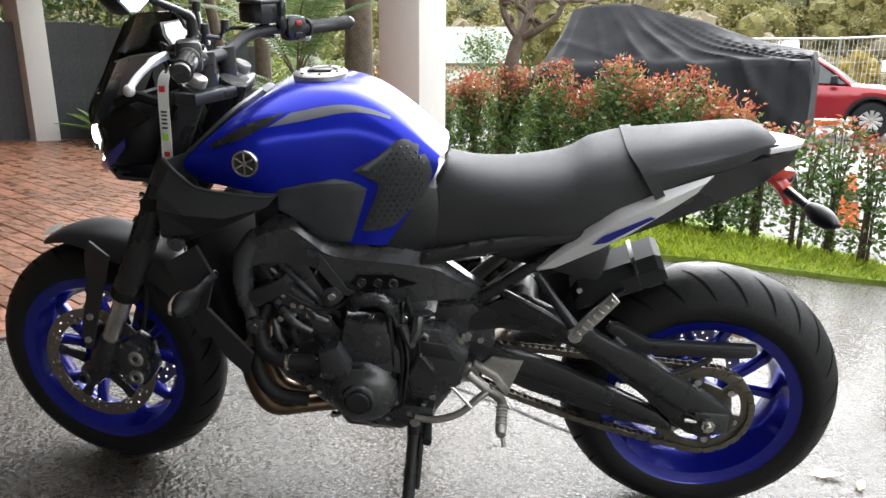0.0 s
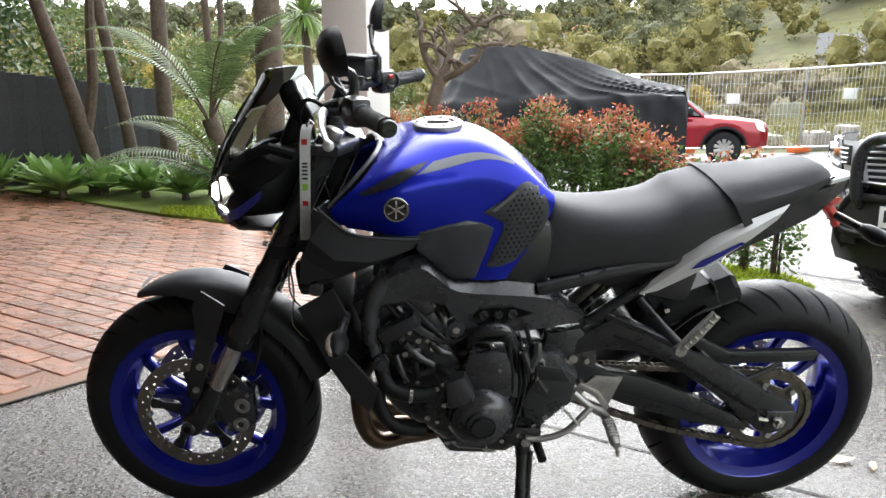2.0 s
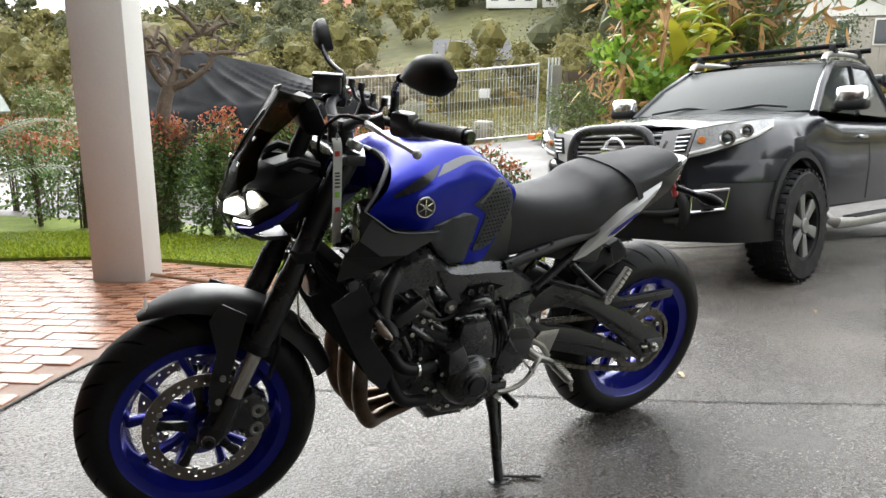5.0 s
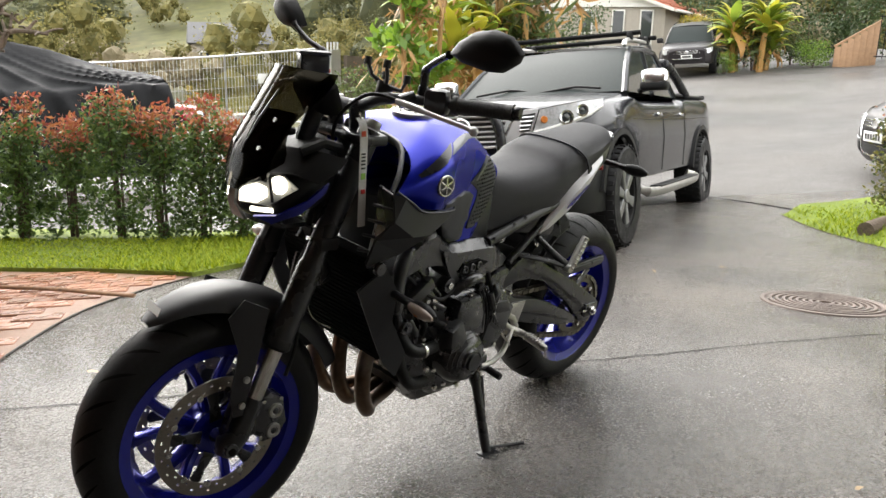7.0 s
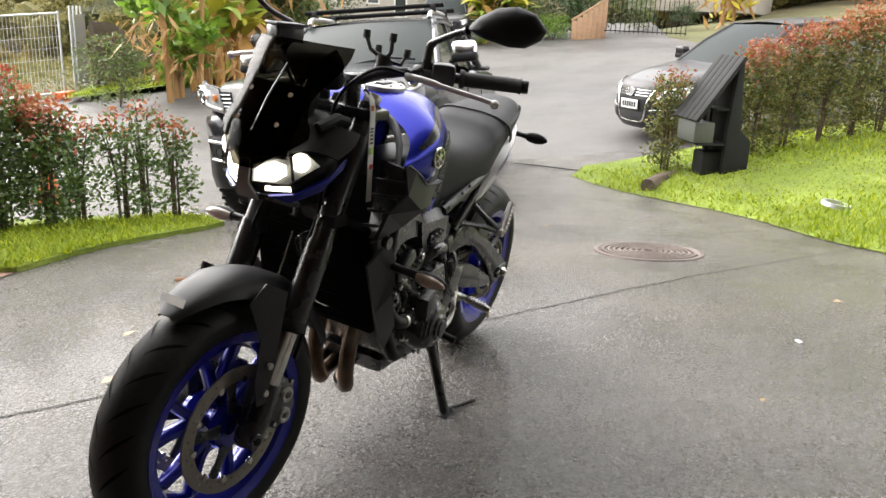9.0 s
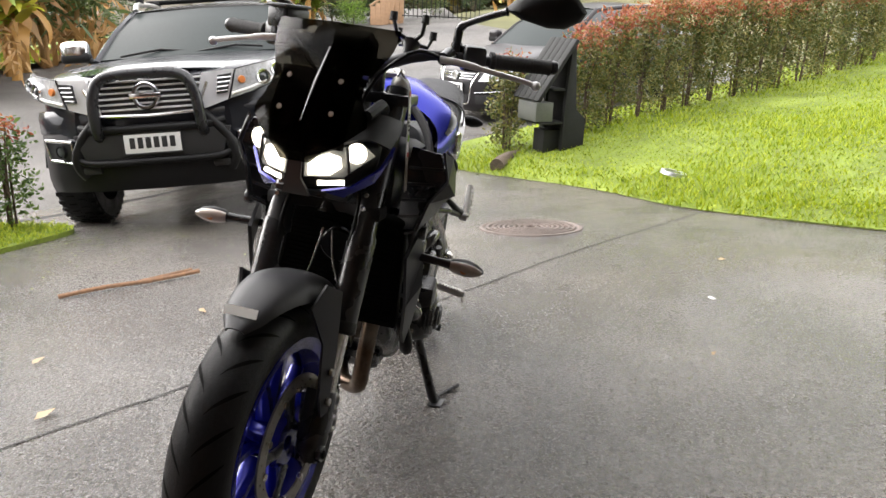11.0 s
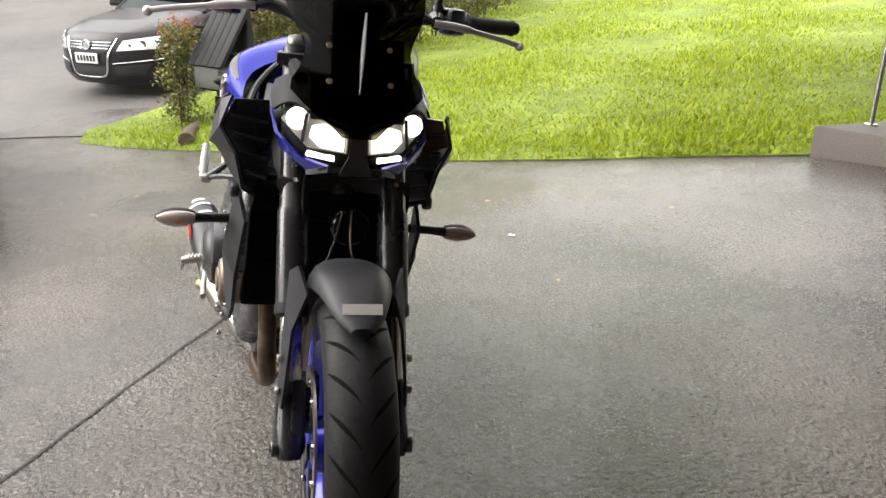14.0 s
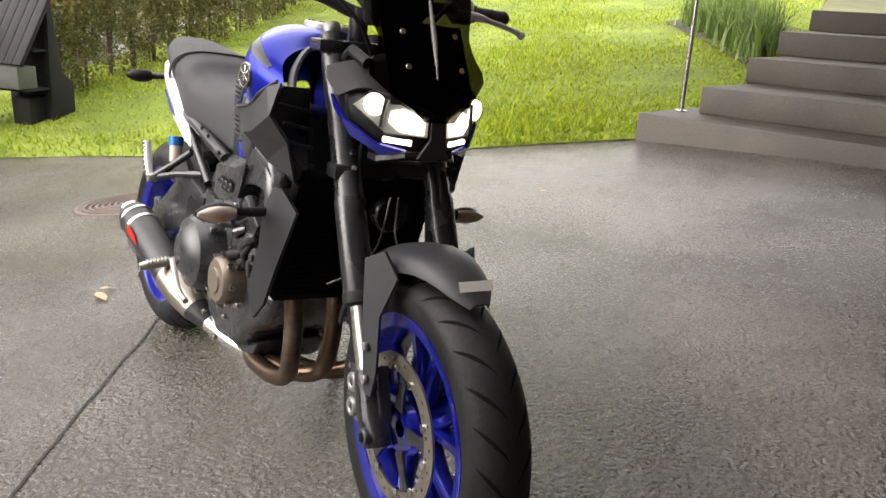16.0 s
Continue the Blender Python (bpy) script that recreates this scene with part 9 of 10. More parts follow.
RED_CAR = dict(category="car", nose=0.88, tail=-3.72, base=2.69, r=0.365, tread=0.22, sill=0.38, spokes=10, rim_mat=ALLOY, mirror=BUMPER, flares=True, panes=3,
               deck=[(0.88, 0.86), (0.78, 0.94), (0.3, 1.00), (-0.45, 1.06), (-3.5, 1.10), (-3.72, 1.0)], wide=[(0.88, 0.60), (0.70, 0.80), (0.30, 0.90), (-3.4, 0.92), (-3.72, 0.80)],
               cab=[(-0.45, 1.06, 0.80), (-1.15, 1.55, 0.64), (-3.05, 1.60, 0.62), (-3.62, 1.12, 0.76)])
SEDAN = dict(category="car", nose=0.86, tail=-3.70, base=2.58, r=0.315, tread=0.21, sill=0.30, spokes=10, rim_mat=ALLOY, mirror=DARK_PAINT, panes=2,
             deck=[(0.86, 0.70), (0.78, 0.76), (0.3, 0.87), (-0.45, 0.97), (-2.7, 1.0), (-3.5, 0.99), (-3.70, 0.85)], wide=[(0.86, 0.36), (0.80, 0.50), (0.70, 0.64), (0.55, 0.77), (0.42, 0.83), (0.25, 0.87), (-3.4, 0.88), (-3.70, 0.74)],
             cab=[(-0.40, 0.95, 0.76), (-1.20, 1.42, 0.58), (-2.45, 1.42, 0.57), (-3.05, 1.02, 0.70)])
FAR_SUV = dict(RED_CAR, rim_mat=DULL_RIM, mirror=DARK_PAINT)
vehicle("red_car", "dark red car parked across the road", on_slope(8.4 + 0.42, 15.4 + 0.80, -28), RED_PAINT, RED_CAR)
sedan = vehicle("sedan_car", "charcoal sedan parked at the kerb", on_slope(10.15, 1.12, 131) @ Matrix.Scale(1.06, 4), DARK_PAINT, SEDAN)
suv = vehicle("dark_car", "dark off-road car parked far up the road", on_slope(25.4, 10.05, 196), DARK_PAINT, FAR_SUV)


def face(ob, z, w, paint):
    """Grille, lamps and plate on a car's nose."""
    g = part("grille", box((0.03, w * 0.95, 0.10), (0.865, 0, z), 0.01), BLACK_MARK, ob)
    for k in range(3):
        part("grille_slat", box((0.02, w * 0.98, 0.012), (0.885, 0, z - 0.04 + 0.04 * k), 0.003), CHROME, g)
    part("emblem", disc((0.895, 0, z), (1, 0, 0), 0.055, 0.02, 20), CHROME, g)
    low = part("lower_intake", box((0.03, w * 1.25, 0.10), (0.865, 0, z - 0.27), 0.01), BLACK_MARK, ob)
    part("intake_trim", box((0.02, w * 1.3, 0.015), (0.885, 0, z - 0.21), 0.003), CHROME, low)
    p = part("number_plate", box((0.012, 0.36, 0.12), (0.893, 0, z - 0.14), 0.003), PLATE, ob, "white number plate")
    part("plate_mark", box((0.004, 0.28, 0.055), (0.901, 0, z - 0.14), 0.0), BLACK_MARK, p, "dark bar of plate lettering")
    for s in (-1, 1):
        part("headlamp", shell([(0.86, s * w * 0.55, z + 0.06), (0.76, s * 0.74, z + 0.11), (0.60, s * 0.80, z + 0.13), (0.66, s * 0.80, z - 0.01), (0.80, s * 0.72, z - 0.06), (0.87, s * w * 0.55, z - 0.04)], [(0, 1, 4, 5), (1, 2, 3, 4)], 0.03), HEADLAMP, ob, "clear headlamp")



NOSE = [(0.79, -0.12), (0.75, -0.06), (0.68, -0.01), (0.58, 0.02), (0.45, 0.035), (0.32, 0.03), (0.24, 0.0), (0.17, -0.07)]


def nose_at(y, z, d=0.0):
    """A point of the sedan's rounded nose, d proud of it."""
    return Vector((0.93 - 0.46 * (min(1, abs(y) / 0.87)) ** 2.6 + spread(NOSE, z) + d, y * (1 + 0.3 * d), z))


def nose_patch(name, corners, d, mat, parent, label="", thick=0.012, nu=8, nv=4):
    """A piece that follows the nose between four corners (y, z): low inner, low outer, high outer, high inner."""
    a, b, c, e = (Vector(q) for q in corners)
    pts, faces = [], []
    for j in range(nv + 1):
        for i in range(nu + 1):
            q = a.lerp(b, i / nu).lerp(e.lerp(c, i / nu), j / nv)
            pts.append(nose_at(q.x, q.y, d))
    for j in range(nv):
        for i in range(nu):
            k = j * (nu + 1) + i
            faces.append((k, k + 1, k + nu + 2, k + nu + 1))
    return part(name, shell(pts, faces, thick), mat, parent, label, angle=60)


def nose_strip(name, pts, r, mat, parent, label=""):
    return part(name, tube(smooth_path([nose_at(y, z, 0.012) for y, z in pts], 3), r, 6), mat, parent, label)


bumper = nose_patch("front_bumper", ((-0.87, 0.17), (0.87, 0.17), (0.87, 0.62), (-0.87, 0.62)), 0.0, DARK_PAINT, sedan, nu=30, nv=10)
nose_patch("bonnet_edge", ((-0.87, 0.615), (0.87, 0.615), (0.74, 0.785), (-0.74, 0.785)), 0.0, DARK_PAINT, sedan, nu=30, nv=8)
grille = nose_patch("grille", ((-0.30, 0.59), (0.30, 0.59), (0.36, 0.715), (-0.36, 0.715)), 0.010, BLACK_MARK, sedan)
for k in range(3):
    z, y = 0.615 + 0.035 * k, 0.305 + 0.016 * k
    nose_strip("grille_slat", [(-y, z), (-y / 2, z), (0, z), (y / 2, z), (y, z)], 0.008, CHROME, grille)
nose_strip("chrome_surround", [(-0.40, 0.725), (-0.34, 0.60), (-0.30, 0.50), (-0.27, 0.34), (-0.20, 0.275), (0, 0.265), (0.20, 0.275), (0.27, 0.34), (0.30, 0.50), (0.34, 0.60), (0.40, 0.725)], 0.014, CHROME, sedan, "chrome grille surround")
ring = turned(lathe([(0.048, 0.0), (0.050, 0.014), (0.062, 0.014), (0.066, 0.0)], "x", 28), Matrix.Translation((0.965, 0, 0.655)))
emblem = part("emblem", ring, CHROME, grille, "round chrome emblem")
part("emblem_disc", disc((0.962, 0, 0.655), (1, 0, 0), 0.05, 0.012, 20), ALLOY, grille)
nose_patch("lower_intake", ((-0.20, 0.285), (0.20, 0.285), (0.265, 0.40), (-0.265, 0.40)), 0.008, BLACK_MARK, sedan)
for k in range(3):
    nose_strip("intake_slat", [(-0.21, 0.31 + 0.03 * k), (0, 0.31 + 0.03 * k), (0.21, 0.31 + 0.03 * k)], 0.005, BUMPER, sedan)
nose_patch("plate_backing", ((-0.28, 0.42), (0.28, 0.42), (0.29, 0.57), (-0.29, 0.57)), 0.008, BUMPER, sedan)
plate = part("number_plate", box((0.012, 0.36, 0.125), (0.992, 0, 0.497), 0.003), PLATE, sedan, "white number plate")
for k in range(6):
    part("plate_mark", box((0.004, 0.034, 0.070), (0.9995, -0.1275 + 0.051 * k, 0.497), 0.0), BLACK_MARK, plate, "dark bar on the plate")
for s in (-1, 1):
    nose_patch("side_intake", ((s * 0.36, 0.28), (s * 0.66, 0.29), (s * 0.74, 0.42), (s * 0.37, 0.40)), 0.008, BLACK_MARK, sedan)
    for k in range(3):
        nose_strip("intake_slat", [(s * 0.37, 0.31 + 0.03 * k), (s * 0.54, 0.312 + 0.032 * k), (s * (0.66 + 0.02 * k), 0.315 + 0.034 * k)], 0.005, BUMPER, sedan)
    nose_strip("chrome_strip", [(s * 0.36, 0.435), (s * 0.55, 0.45), (s * 0.74, 0.465), (s * 0.84, 0.475)], 0.009, CHROME, sedan)
    lamp = nose_patch("headlamp", ((s * 0.41, 0.585), (s * 0.80, 0.595), (s * 0.82, 0.745), (s * 0.47, 0.700)), 0.010, HEADLAMP, sedan, "clear headlamp", 0.02)
    part("lamp_bowl", disc(nose_at(s * 0.66, 0.66, 0.012), (1, s * 0.5, 0), 0.052, 0.012, 20), CHROME, lamp)
    part("lamp_bowl", disc(nose_at(s * 0.53, 0.645, 0.012), (1, s * 0.3, 0), 0.040, 0.012, 20), CHROME, lamp)

face(suv, 0.80, 0.72, DARK_PAINT)
face(bpy.data.objects["red_car"], 0.78, 0.72, RED_PAINT)
for s in (-1, 1):
    part("roof_rail", tube([(-1.3, s * 0.58, 1.66), (-2.9, s * 0.58, 1.68)], 0.02, 6), BUMPER, suv)

# ---- covered boat on its trailer ----
COVER = material("black_tarpaulin", (0.012, 0.0125, 0.014), 0.7, vary=0.25, scale=3, fine=150, bump=0.25, bump_scale=30, rough_vary=0.1, spec=0.2)
rows = []
ridge = [(-1.78, 1.05), (-1.66, 1.58), (-1.52, 2.0), (-1.2, 2.05), (-0.65, 2.07), (0.2, 1.87), (0.6, 1.75), (1.05, 1.63), (1.5, 1.53), (1.65, 1.50), (1.70, 1.3)]
for i in range(141):
    u = -1.78 + 3.48 * i / 140
    top = next(za + (zb - za) * (u - ua) / (ub - ua) for (ua, za), (ub, zb) in zip(ridge, ridge[1:]) if ua <= u <= ub + 1e-9)
    row = []
    for j in range(81):
        v = -1.0 + 2.0 * j / 80
        hang = abs(v)
        y = math.copysign(0.80 * min(1, hang * 1.6) ** 0.9 + 0.28 * max(0, hang - 0.55) / 0.45, v)
        edge = min(top - 0.05, 1.35 + 0.07 * u)
        z = top - (top - edge) * min(1, hang * 1.6) ** 0.9 - max(0, hang - 0.62) / 0.38 * (edge - 0.32)
        fold = 0.07 * math.sin(u * 9 + 2.1 * math.sin(u * 3.3)) * max(0, hang - 0.4) * 2 + 0.09 * math.sin(u * 23 + v * 3) * max(0, hang - 0.55) + 0.025 * noise.noise(Vector((u * 3, v * 3, 1))) + 0.03 * math.sin(u * 5 + v * 7) + 0.075 * (1 - abs(math.sin((u + 1.35) * 5.2 / (abs(v) + 0.30) + 0.6 * noise.noise(Vector((u * 2, v * 2, 5)))))) ** 2 * min(1, hang * 2.5) * (0.5 + 0.5 * noise.noise(Vector((u * 1.5, v, 9))) + 0.35) + 0.02 * (1 - abs(math.sin(hang * 9 - u * 2.2))) ** 3 * min(1, hang * 3)
        row.append(Vector((u - 0.12 * max(0, hang - 0.6) * (1 if u < 0 else -0.3), y + fold * (1 if v > 0 else -1), max(z, 0.02) + 0.4 * fold)))
    rows.append(row)
boat = thing("covered_boat", "boat on a trailer under a black tarpaulin", "boat", pose(3.16, 10.79, slope(3.16, 10.79) - 0.02, 0, 0, -27))
bm = sheet_mesh(rows)
for k in (0, -1):
    bm.faces.new([bm.verts.new(p) for p in rows[k]])
part("tarpaulin", bm, COVER, boat, "black draped tarpaulin", angle=80)
part("trailer_bar", tube([(-1.7, 0, 0.42), (-2.4, 0, 0.45)], 0.04, 8), GALV, boat)
for s in (-1, 1):
    part("trailer_wheel", turned(lathe([(0.10, -0.08), (0.27, -0.08), (0.30, -0.04), (0.30, 0.04), (0.27, 0.08), (0.10, 0.08)], "y", 24, closed=True), Matrix.Translation((-0.3, s * 0.85, 0.30))), RUBBER, boat)

# ---- beyond the road ----
WHITE_BOARD = material("white_weatherboard", (0.62, 0.61, 0.58), 0.7, vary=0.06, scale=3)
GREEN_ROOF = material("grey_green_roof", (0.16, 0.19, 0.16), 0.6, vary=0.1)
DARK_ROOF = material("dark_tile_roof", (0.045, 0.045, 0.05), 0.6, vary=0.2)
RED_ROOF = material("terracotta_tile_roof", (0.34, 0.12, 0.07), 0.7, vary=0.25, scale=3, fine=20)
TAN_BOARD = material("tan_cladding", (0.32, 0.29, 0.25), 0.7, vary=0.08)
RAW_TIMBER = material("raw_pine", (0.30, 0.18, 0.10), 0.7, vary=0.25, scale=8, fine=60)
BROWN_TIMBER = material("weathered_brown_timber", (0.085, 0.065, 0.05), 0.8, vary=0.3, scale=5)
ORANGE = material("orange_plastic", (0.62, 0.13, 0.03), 0.45, vary=0.1)
PALE_GRAVEL = material("pale_gravel", (0.30, 0.28, 0.25), 0.9, vary=0.3, scale=3)


def house(at, yaw, w, d, h, rise, wall, roof, z, label, windows=3):
    """A far house: walls, pitched roof with eaves, framed windows on two sides."""
    ob = thing("house", label, "house", pose(at[0], at[1], z, 0, 0, yaw))
    part("wall", box((w, d, h), (0, 0, h / 2), 0.02), wall, ob)
    e = 0.35
    pts = [(-w / 2 - e, -d / 2 - e, h - 0.05), (w / 2 + e, -d / 2 - e, h - 0.05), (w / 2 + e, d / 2 + e, h - 0.05), (-w / 2 - e, d / 2 + e, h - 0.05), (-w / 2 - e * 0.5, 0, h + rise), (w / 2 + e * 0.5, 0, h + rise)]
    part("roof", shell(pts, [(0, 1, 5, 4), (2, 3, 4, 5), (1, 2, 5), (3, 0, 4)], 0.14), roof, ob, angle=20)
    for k in range(windows):
        for s in (-1, 1):
            x = -w / 2 + w * (k + 0.5) / windows
            win = part("window", box((w / windows * 0.5, 0.06, h * 0.42), (x, s * (d / 2 + 0.01), h * 0.55), 0.01), WHITE_BOARD, ob)
            part("pane", box((w / windows * 0.42, 0.03, h * 0.34), (x, s * (d / 2 + 0.035), h * 0.55), 0.0), CAR_GLASS, win)
    for s in (-1, 1):
        win = part("window", box((0.06, d * 0.35, h * 0.42), (s * (w / 2 + 0.01), 0, h * 0.55), 0.01), WHITE_BOARD, ob)
        part("pane", box((0.03, d * 0.30, h * 0.34), (s * (w / 2 + 0.035), 0, h * 0.55), 0.0), CAR_GLASS, win)
    return ob


house((0.9, 40.0), 4, 4.4, 5.0, 2.3, 1.5, WHITE_BOARD, GREEN_ROOF, -3.7, "white weatherboard cottage with a grey-green roof")
house((97, 113), -40, 9.0, 6.0, 3.2, 1.6, WHITE_BOARD, GALV, 8.6, "white house high on the far hill")
house((104, 108), -40, 6.0, 5.0, 2.6, 0.4, WHITE_BOARD, GALV, 8.8, "pale flat-roofed outbuilding on the hill")
house((48, 62.5), -35, 7.0, 6.0, 3.0, 1.8, TAN_BOARD, DARK_ROOF, -2.6, "dark-roofed house among the valley trees")


def gable_house(at, yaw, w, d, h, rise, z, label):
    """A boarded house seen at its gable end: x runs along the ridge, y across."""
    ob = thing("house", label, "house", pose(at[0], at[1], z, 0, 0, yaw))
    body = part("wall", box((d, w, h), (d / 2, 0, h / 2), 0.02), TAN_BOARD, ob)
    for k in range(int(w / 0.30)):
        part("batten", box((0.02, 0.03, h - 0.02), (-0.012, -w / 2 + 0.15 + 0.30 * k, h / 2), 0.0), TAN_BOARD, body)
    part("gable", slab([(-w / 2 - 0.3, h), (w / 2 + 0.3, h), (0, h + rise)], 0.10, "x", -0.06), WHITE_BOARD, ob, "white gable board")
    for s in (-1, 1):
        part("barge_board", tube([(-0.36, s * (w / 2 + 0.42), h - 0.12), (-0.36, 0, h + rise + 0.06)], 0.085, 4), WHITE_BOARD, ob, "white barge board")
        roof = part("roof", shell([(-0.36, s * (w / 2 + 0.45), h - 0.10), (d + 0.3, s * (w / 2 + 0.45), h - 0.10), (d + 0.3, 0, h + rise + 0.10), (-0.36, 0, h + rise + 0.10)], [(0, 1, 2, 3)], 0.08), RED_ROOF, ob, "terracotta tiled roof slope")
        for k in range(9):
            q = (k + 0.5) / 9
            part("tile_course", tube([(-0.38, s * (w / 2 + 0.45) * (1 - q), h + 0.0 + (rise + 0.2) * q), (d + 0.3, s * (w / 2 + 0.45) * (1 - q), h + 0.0 + (rise + 0.2) * q)], 0.045, 5), RED_ROOF, roof)
        part("gutter", tube([(-0.36, s * (w / 2 + 0.50), h - 0.14), (d + 0.3, s * (w / 2 + 0.50), h - 0.14)], 0.06, 6), WHITE_BOARD, ob)
    for y, tall in ((-w / 2 + 0.73, 1.5), (-w / 2 + 1.92, 1.0), (-w / 2 + 3.3, 1.0), (-w / 2 + 5.2, 1.2)):
        win = part("window", box((0.07, 0.56, tall), (-0.03, y, h - 0.10 - tall / 2), 0.01), WHITE_BOARD, ob, "white framed window")
        part("pane", box((0.02, 0.44, tall - 0.12), (-0.065, y, h - 0.10 - tall / 2), 0.0), CAR_GLASS, win)
    return ob


gable_house((29.9, 16.5), 10, 7.0, 9.0, 2.5, 1.2, 0.15, "tan boarded house with a white gable and terracotta roof")
house((43.0, 1.7), 172, 8.0, 6.0, 3.2, 1.6, TAN_BOARD, TAN_BOARD, 1.9, "pale house with a low roof up the road")
house((60, 175), -20, 9.0, 7.0, 3.0, 1.8, WHITE_BOARD, RED_ROOF, terrain(60, 175), "far pale house on the ridge")
house((30, 150), -10, 9.0, 6.0, 3.0, 1.8, WHITE_BOARD, DARK_ROOF, terrain(30, 150), "far pale house on the slope")
house((80, 150), -30, 8.0, 6.0, 3.0, 1.8, TAN_BOARD, RED_ROOF, terrain(80, 150), "far tan house on the slope")
house((22, 62), -20, 9.0, 6.0, 3.0, 1.2, WHITE_BOARD, GALV, terrain(22, 62) - 0.5, "pale shed in the valley")


# woods on the hillsides, joined, in a few tones
def woods(name, mat, count, seed, label, r0, r1, tall, az0=-34, az1=105, fill=1.0, skip=True):
    r = np.random.default_rng(seed)
    pts, sizes, lumps = [], [], []
    ball = bmesh.new()
    bmesh.ops.create_icosphere(ball, subdivisions=2, radius=1.0)
    ball.verts.ensure_lookup_table()
    round_v = np.array([v.co[:] for v in ball.verts])
    round_f = np.array([[v.index for v in f.verts] for f in ball.faces])
    ball.free()
    n = 0
    while n < count:
        az, rad = math.radians(r.uniform(az0, az1)), r0 + (r1 - r0) * r.uniform() ** 0.8
        x, y = rad * math.sin(az), rad * math.cos(az)
        a = math.degrees(az)
        if skip and ((38 < a < 44 and 122 < rad < 150) or (8 < a < 22 and 95 < rad < 118 and r.uniform() < 0.7) or noise.noise(Vector((x * 0.02, y * 0.02, 3))) < -0.28):
            n += 0.15
            continue
        n += 1
        h = tall * r.uniform(0.55, 1.3)
        z = terrain(x, y) - 0.1
        clumps = 9
        core = np.array([(r.normal() * h * 0.20, r.normal() * h * 0.20, h * r.uniform(0.18, 0.88)) for _ in range(clumps)])
        girth = h * r.uniform(0.13, 0.24, clumps)
        lumps.append(core[:, None, :] + round_v[None] * (girth[:, None, None] * r.uniform(0.45, 0.80, (clumps, len(round_v), 1))) + np.array([x, y, z]))
        leaf = max(0.17, rad * 0.0034)
        leaves = int(min(2600, 0.72 * h * h / (leaf * leaf * 0.4)) * fill)
        pick = r.integers(0, clumps, leaves)
        way = r.normal(size=(leaves, 3))
        way /= np.linalg.norm(way, axis=1)[:, None]
        c = core[pick] + way * (girth[pick] * r.uniform(0.62, 1.15, leaves))[:, None]
        pts.append(c + np.array([x, y, z]))
        sizes.append(np.full(leaves, leaf))
    me = leaves_mesh(name, np.concatenate(pts), np.concatenate(sizes), r, 0.1, 0.75)
    me.materials.append(mat)
    ob = tagged(new(name, me), label, "trees", kind="stuff")
    body = np.concatenate(lumps).reshape(-1, len(round_v), 3)
    corners = body[:, round_f].reshape(-1, 3)
    mass = raw_mesh("crown_mass", corners, np.arange(len(corners)).reshape(-1, 3))
    mass.materials.append(mat)
    part("crown_mass", mass, None, ob)
    return ob


# Far tones: distance haze is put into these paler leaf colours.
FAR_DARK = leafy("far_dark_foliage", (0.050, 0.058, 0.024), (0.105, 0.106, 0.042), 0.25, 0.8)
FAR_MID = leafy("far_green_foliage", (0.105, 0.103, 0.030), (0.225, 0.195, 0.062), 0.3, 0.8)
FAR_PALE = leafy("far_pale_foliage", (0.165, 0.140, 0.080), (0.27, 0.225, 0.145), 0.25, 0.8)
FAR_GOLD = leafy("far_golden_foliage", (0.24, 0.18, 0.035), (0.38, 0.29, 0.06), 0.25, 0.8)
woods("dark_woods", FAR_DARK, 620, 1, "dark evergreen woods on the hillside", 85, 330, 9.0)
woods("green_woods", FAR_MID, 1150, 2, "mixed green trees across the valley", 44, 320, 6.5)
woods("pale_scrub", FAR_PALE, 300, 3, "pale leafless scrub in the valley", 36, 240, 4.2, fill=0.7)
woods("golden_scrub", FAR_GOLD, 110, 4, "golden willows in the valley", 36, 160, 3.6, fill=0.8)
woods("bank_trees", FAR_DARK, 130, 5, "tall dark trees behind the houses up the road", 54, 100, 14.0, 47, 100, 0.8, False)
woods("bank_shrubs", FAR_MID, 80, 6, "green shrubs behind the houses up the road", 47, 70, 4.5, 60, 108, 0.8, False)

# ---- building-site fence across the road ----
fposts = [(7.0, 20.2), (9.2, 18.75), (11.45, 17.25), (13.5, 15.95)]
for k, ((x0, y0), (x1, y1)) in enumerate(zip(fposts, fposts[1:])):
    a, b = Vector((x0, y0, slope(x0, y0))), Vector((x1, y1, slope(x1, y1)))
    panel = thing("site_fence_panel", "galvanised wire mesh site fence panel", "fence", group="site fence panels")
    upv = Vector((0, 0, 2.05))
    for p in (a, b):
        part("post", tube([p + Vector((0, 0, 0.0)), p + upv], 0.028, 8), GALV, panel)
    for h in (0.12, 2.0):
        part("rail", tube([a + Vector((0, 0, h)), b + Vector((0, 0, h))], 0.024, 8), GALV, panel)
    mesh_bm = bmesh.new()
    for i in range(1, 30):
        p = a.lerp(b, i / 30)
        tube([p + Vector((0, 0, 0.14)), p + Vector((0, 0, 1.98))], 0.006, 4, mesh_bm, caps=False)
    for i in range(1, 7):
        h = 0.14 + 1.84 * i / 7
        tube([a + Vector((0, 0, h)), b + Vector((0, 0, h))], 0.006, 4, mesh_bm, caps=False)
    part("wire_mesh", mesh_bm, GALV, panel)
    part("sign", box((0.35, 0.02, 0.25), a.lerp(b, 0.4) + Vector((0, 0, 1.35)), 0.004), WHITE_MARK, panel)
    for p in (b,):
        foot = solid("fence_foot", box((0.62, 0.24, 0.14), (0, 0, 0.07), 0.03), ORANGE, "orange plastic site fence foot", "fence foot", pose(p.x, p.y, p.z, 0, 0, 20), group="site fence feet")
stack = thing("stacked_fence_panel", "loose site fence panels stood on end", "fence", pose(13.85, 15.95, slope(13.85, 15.95)))
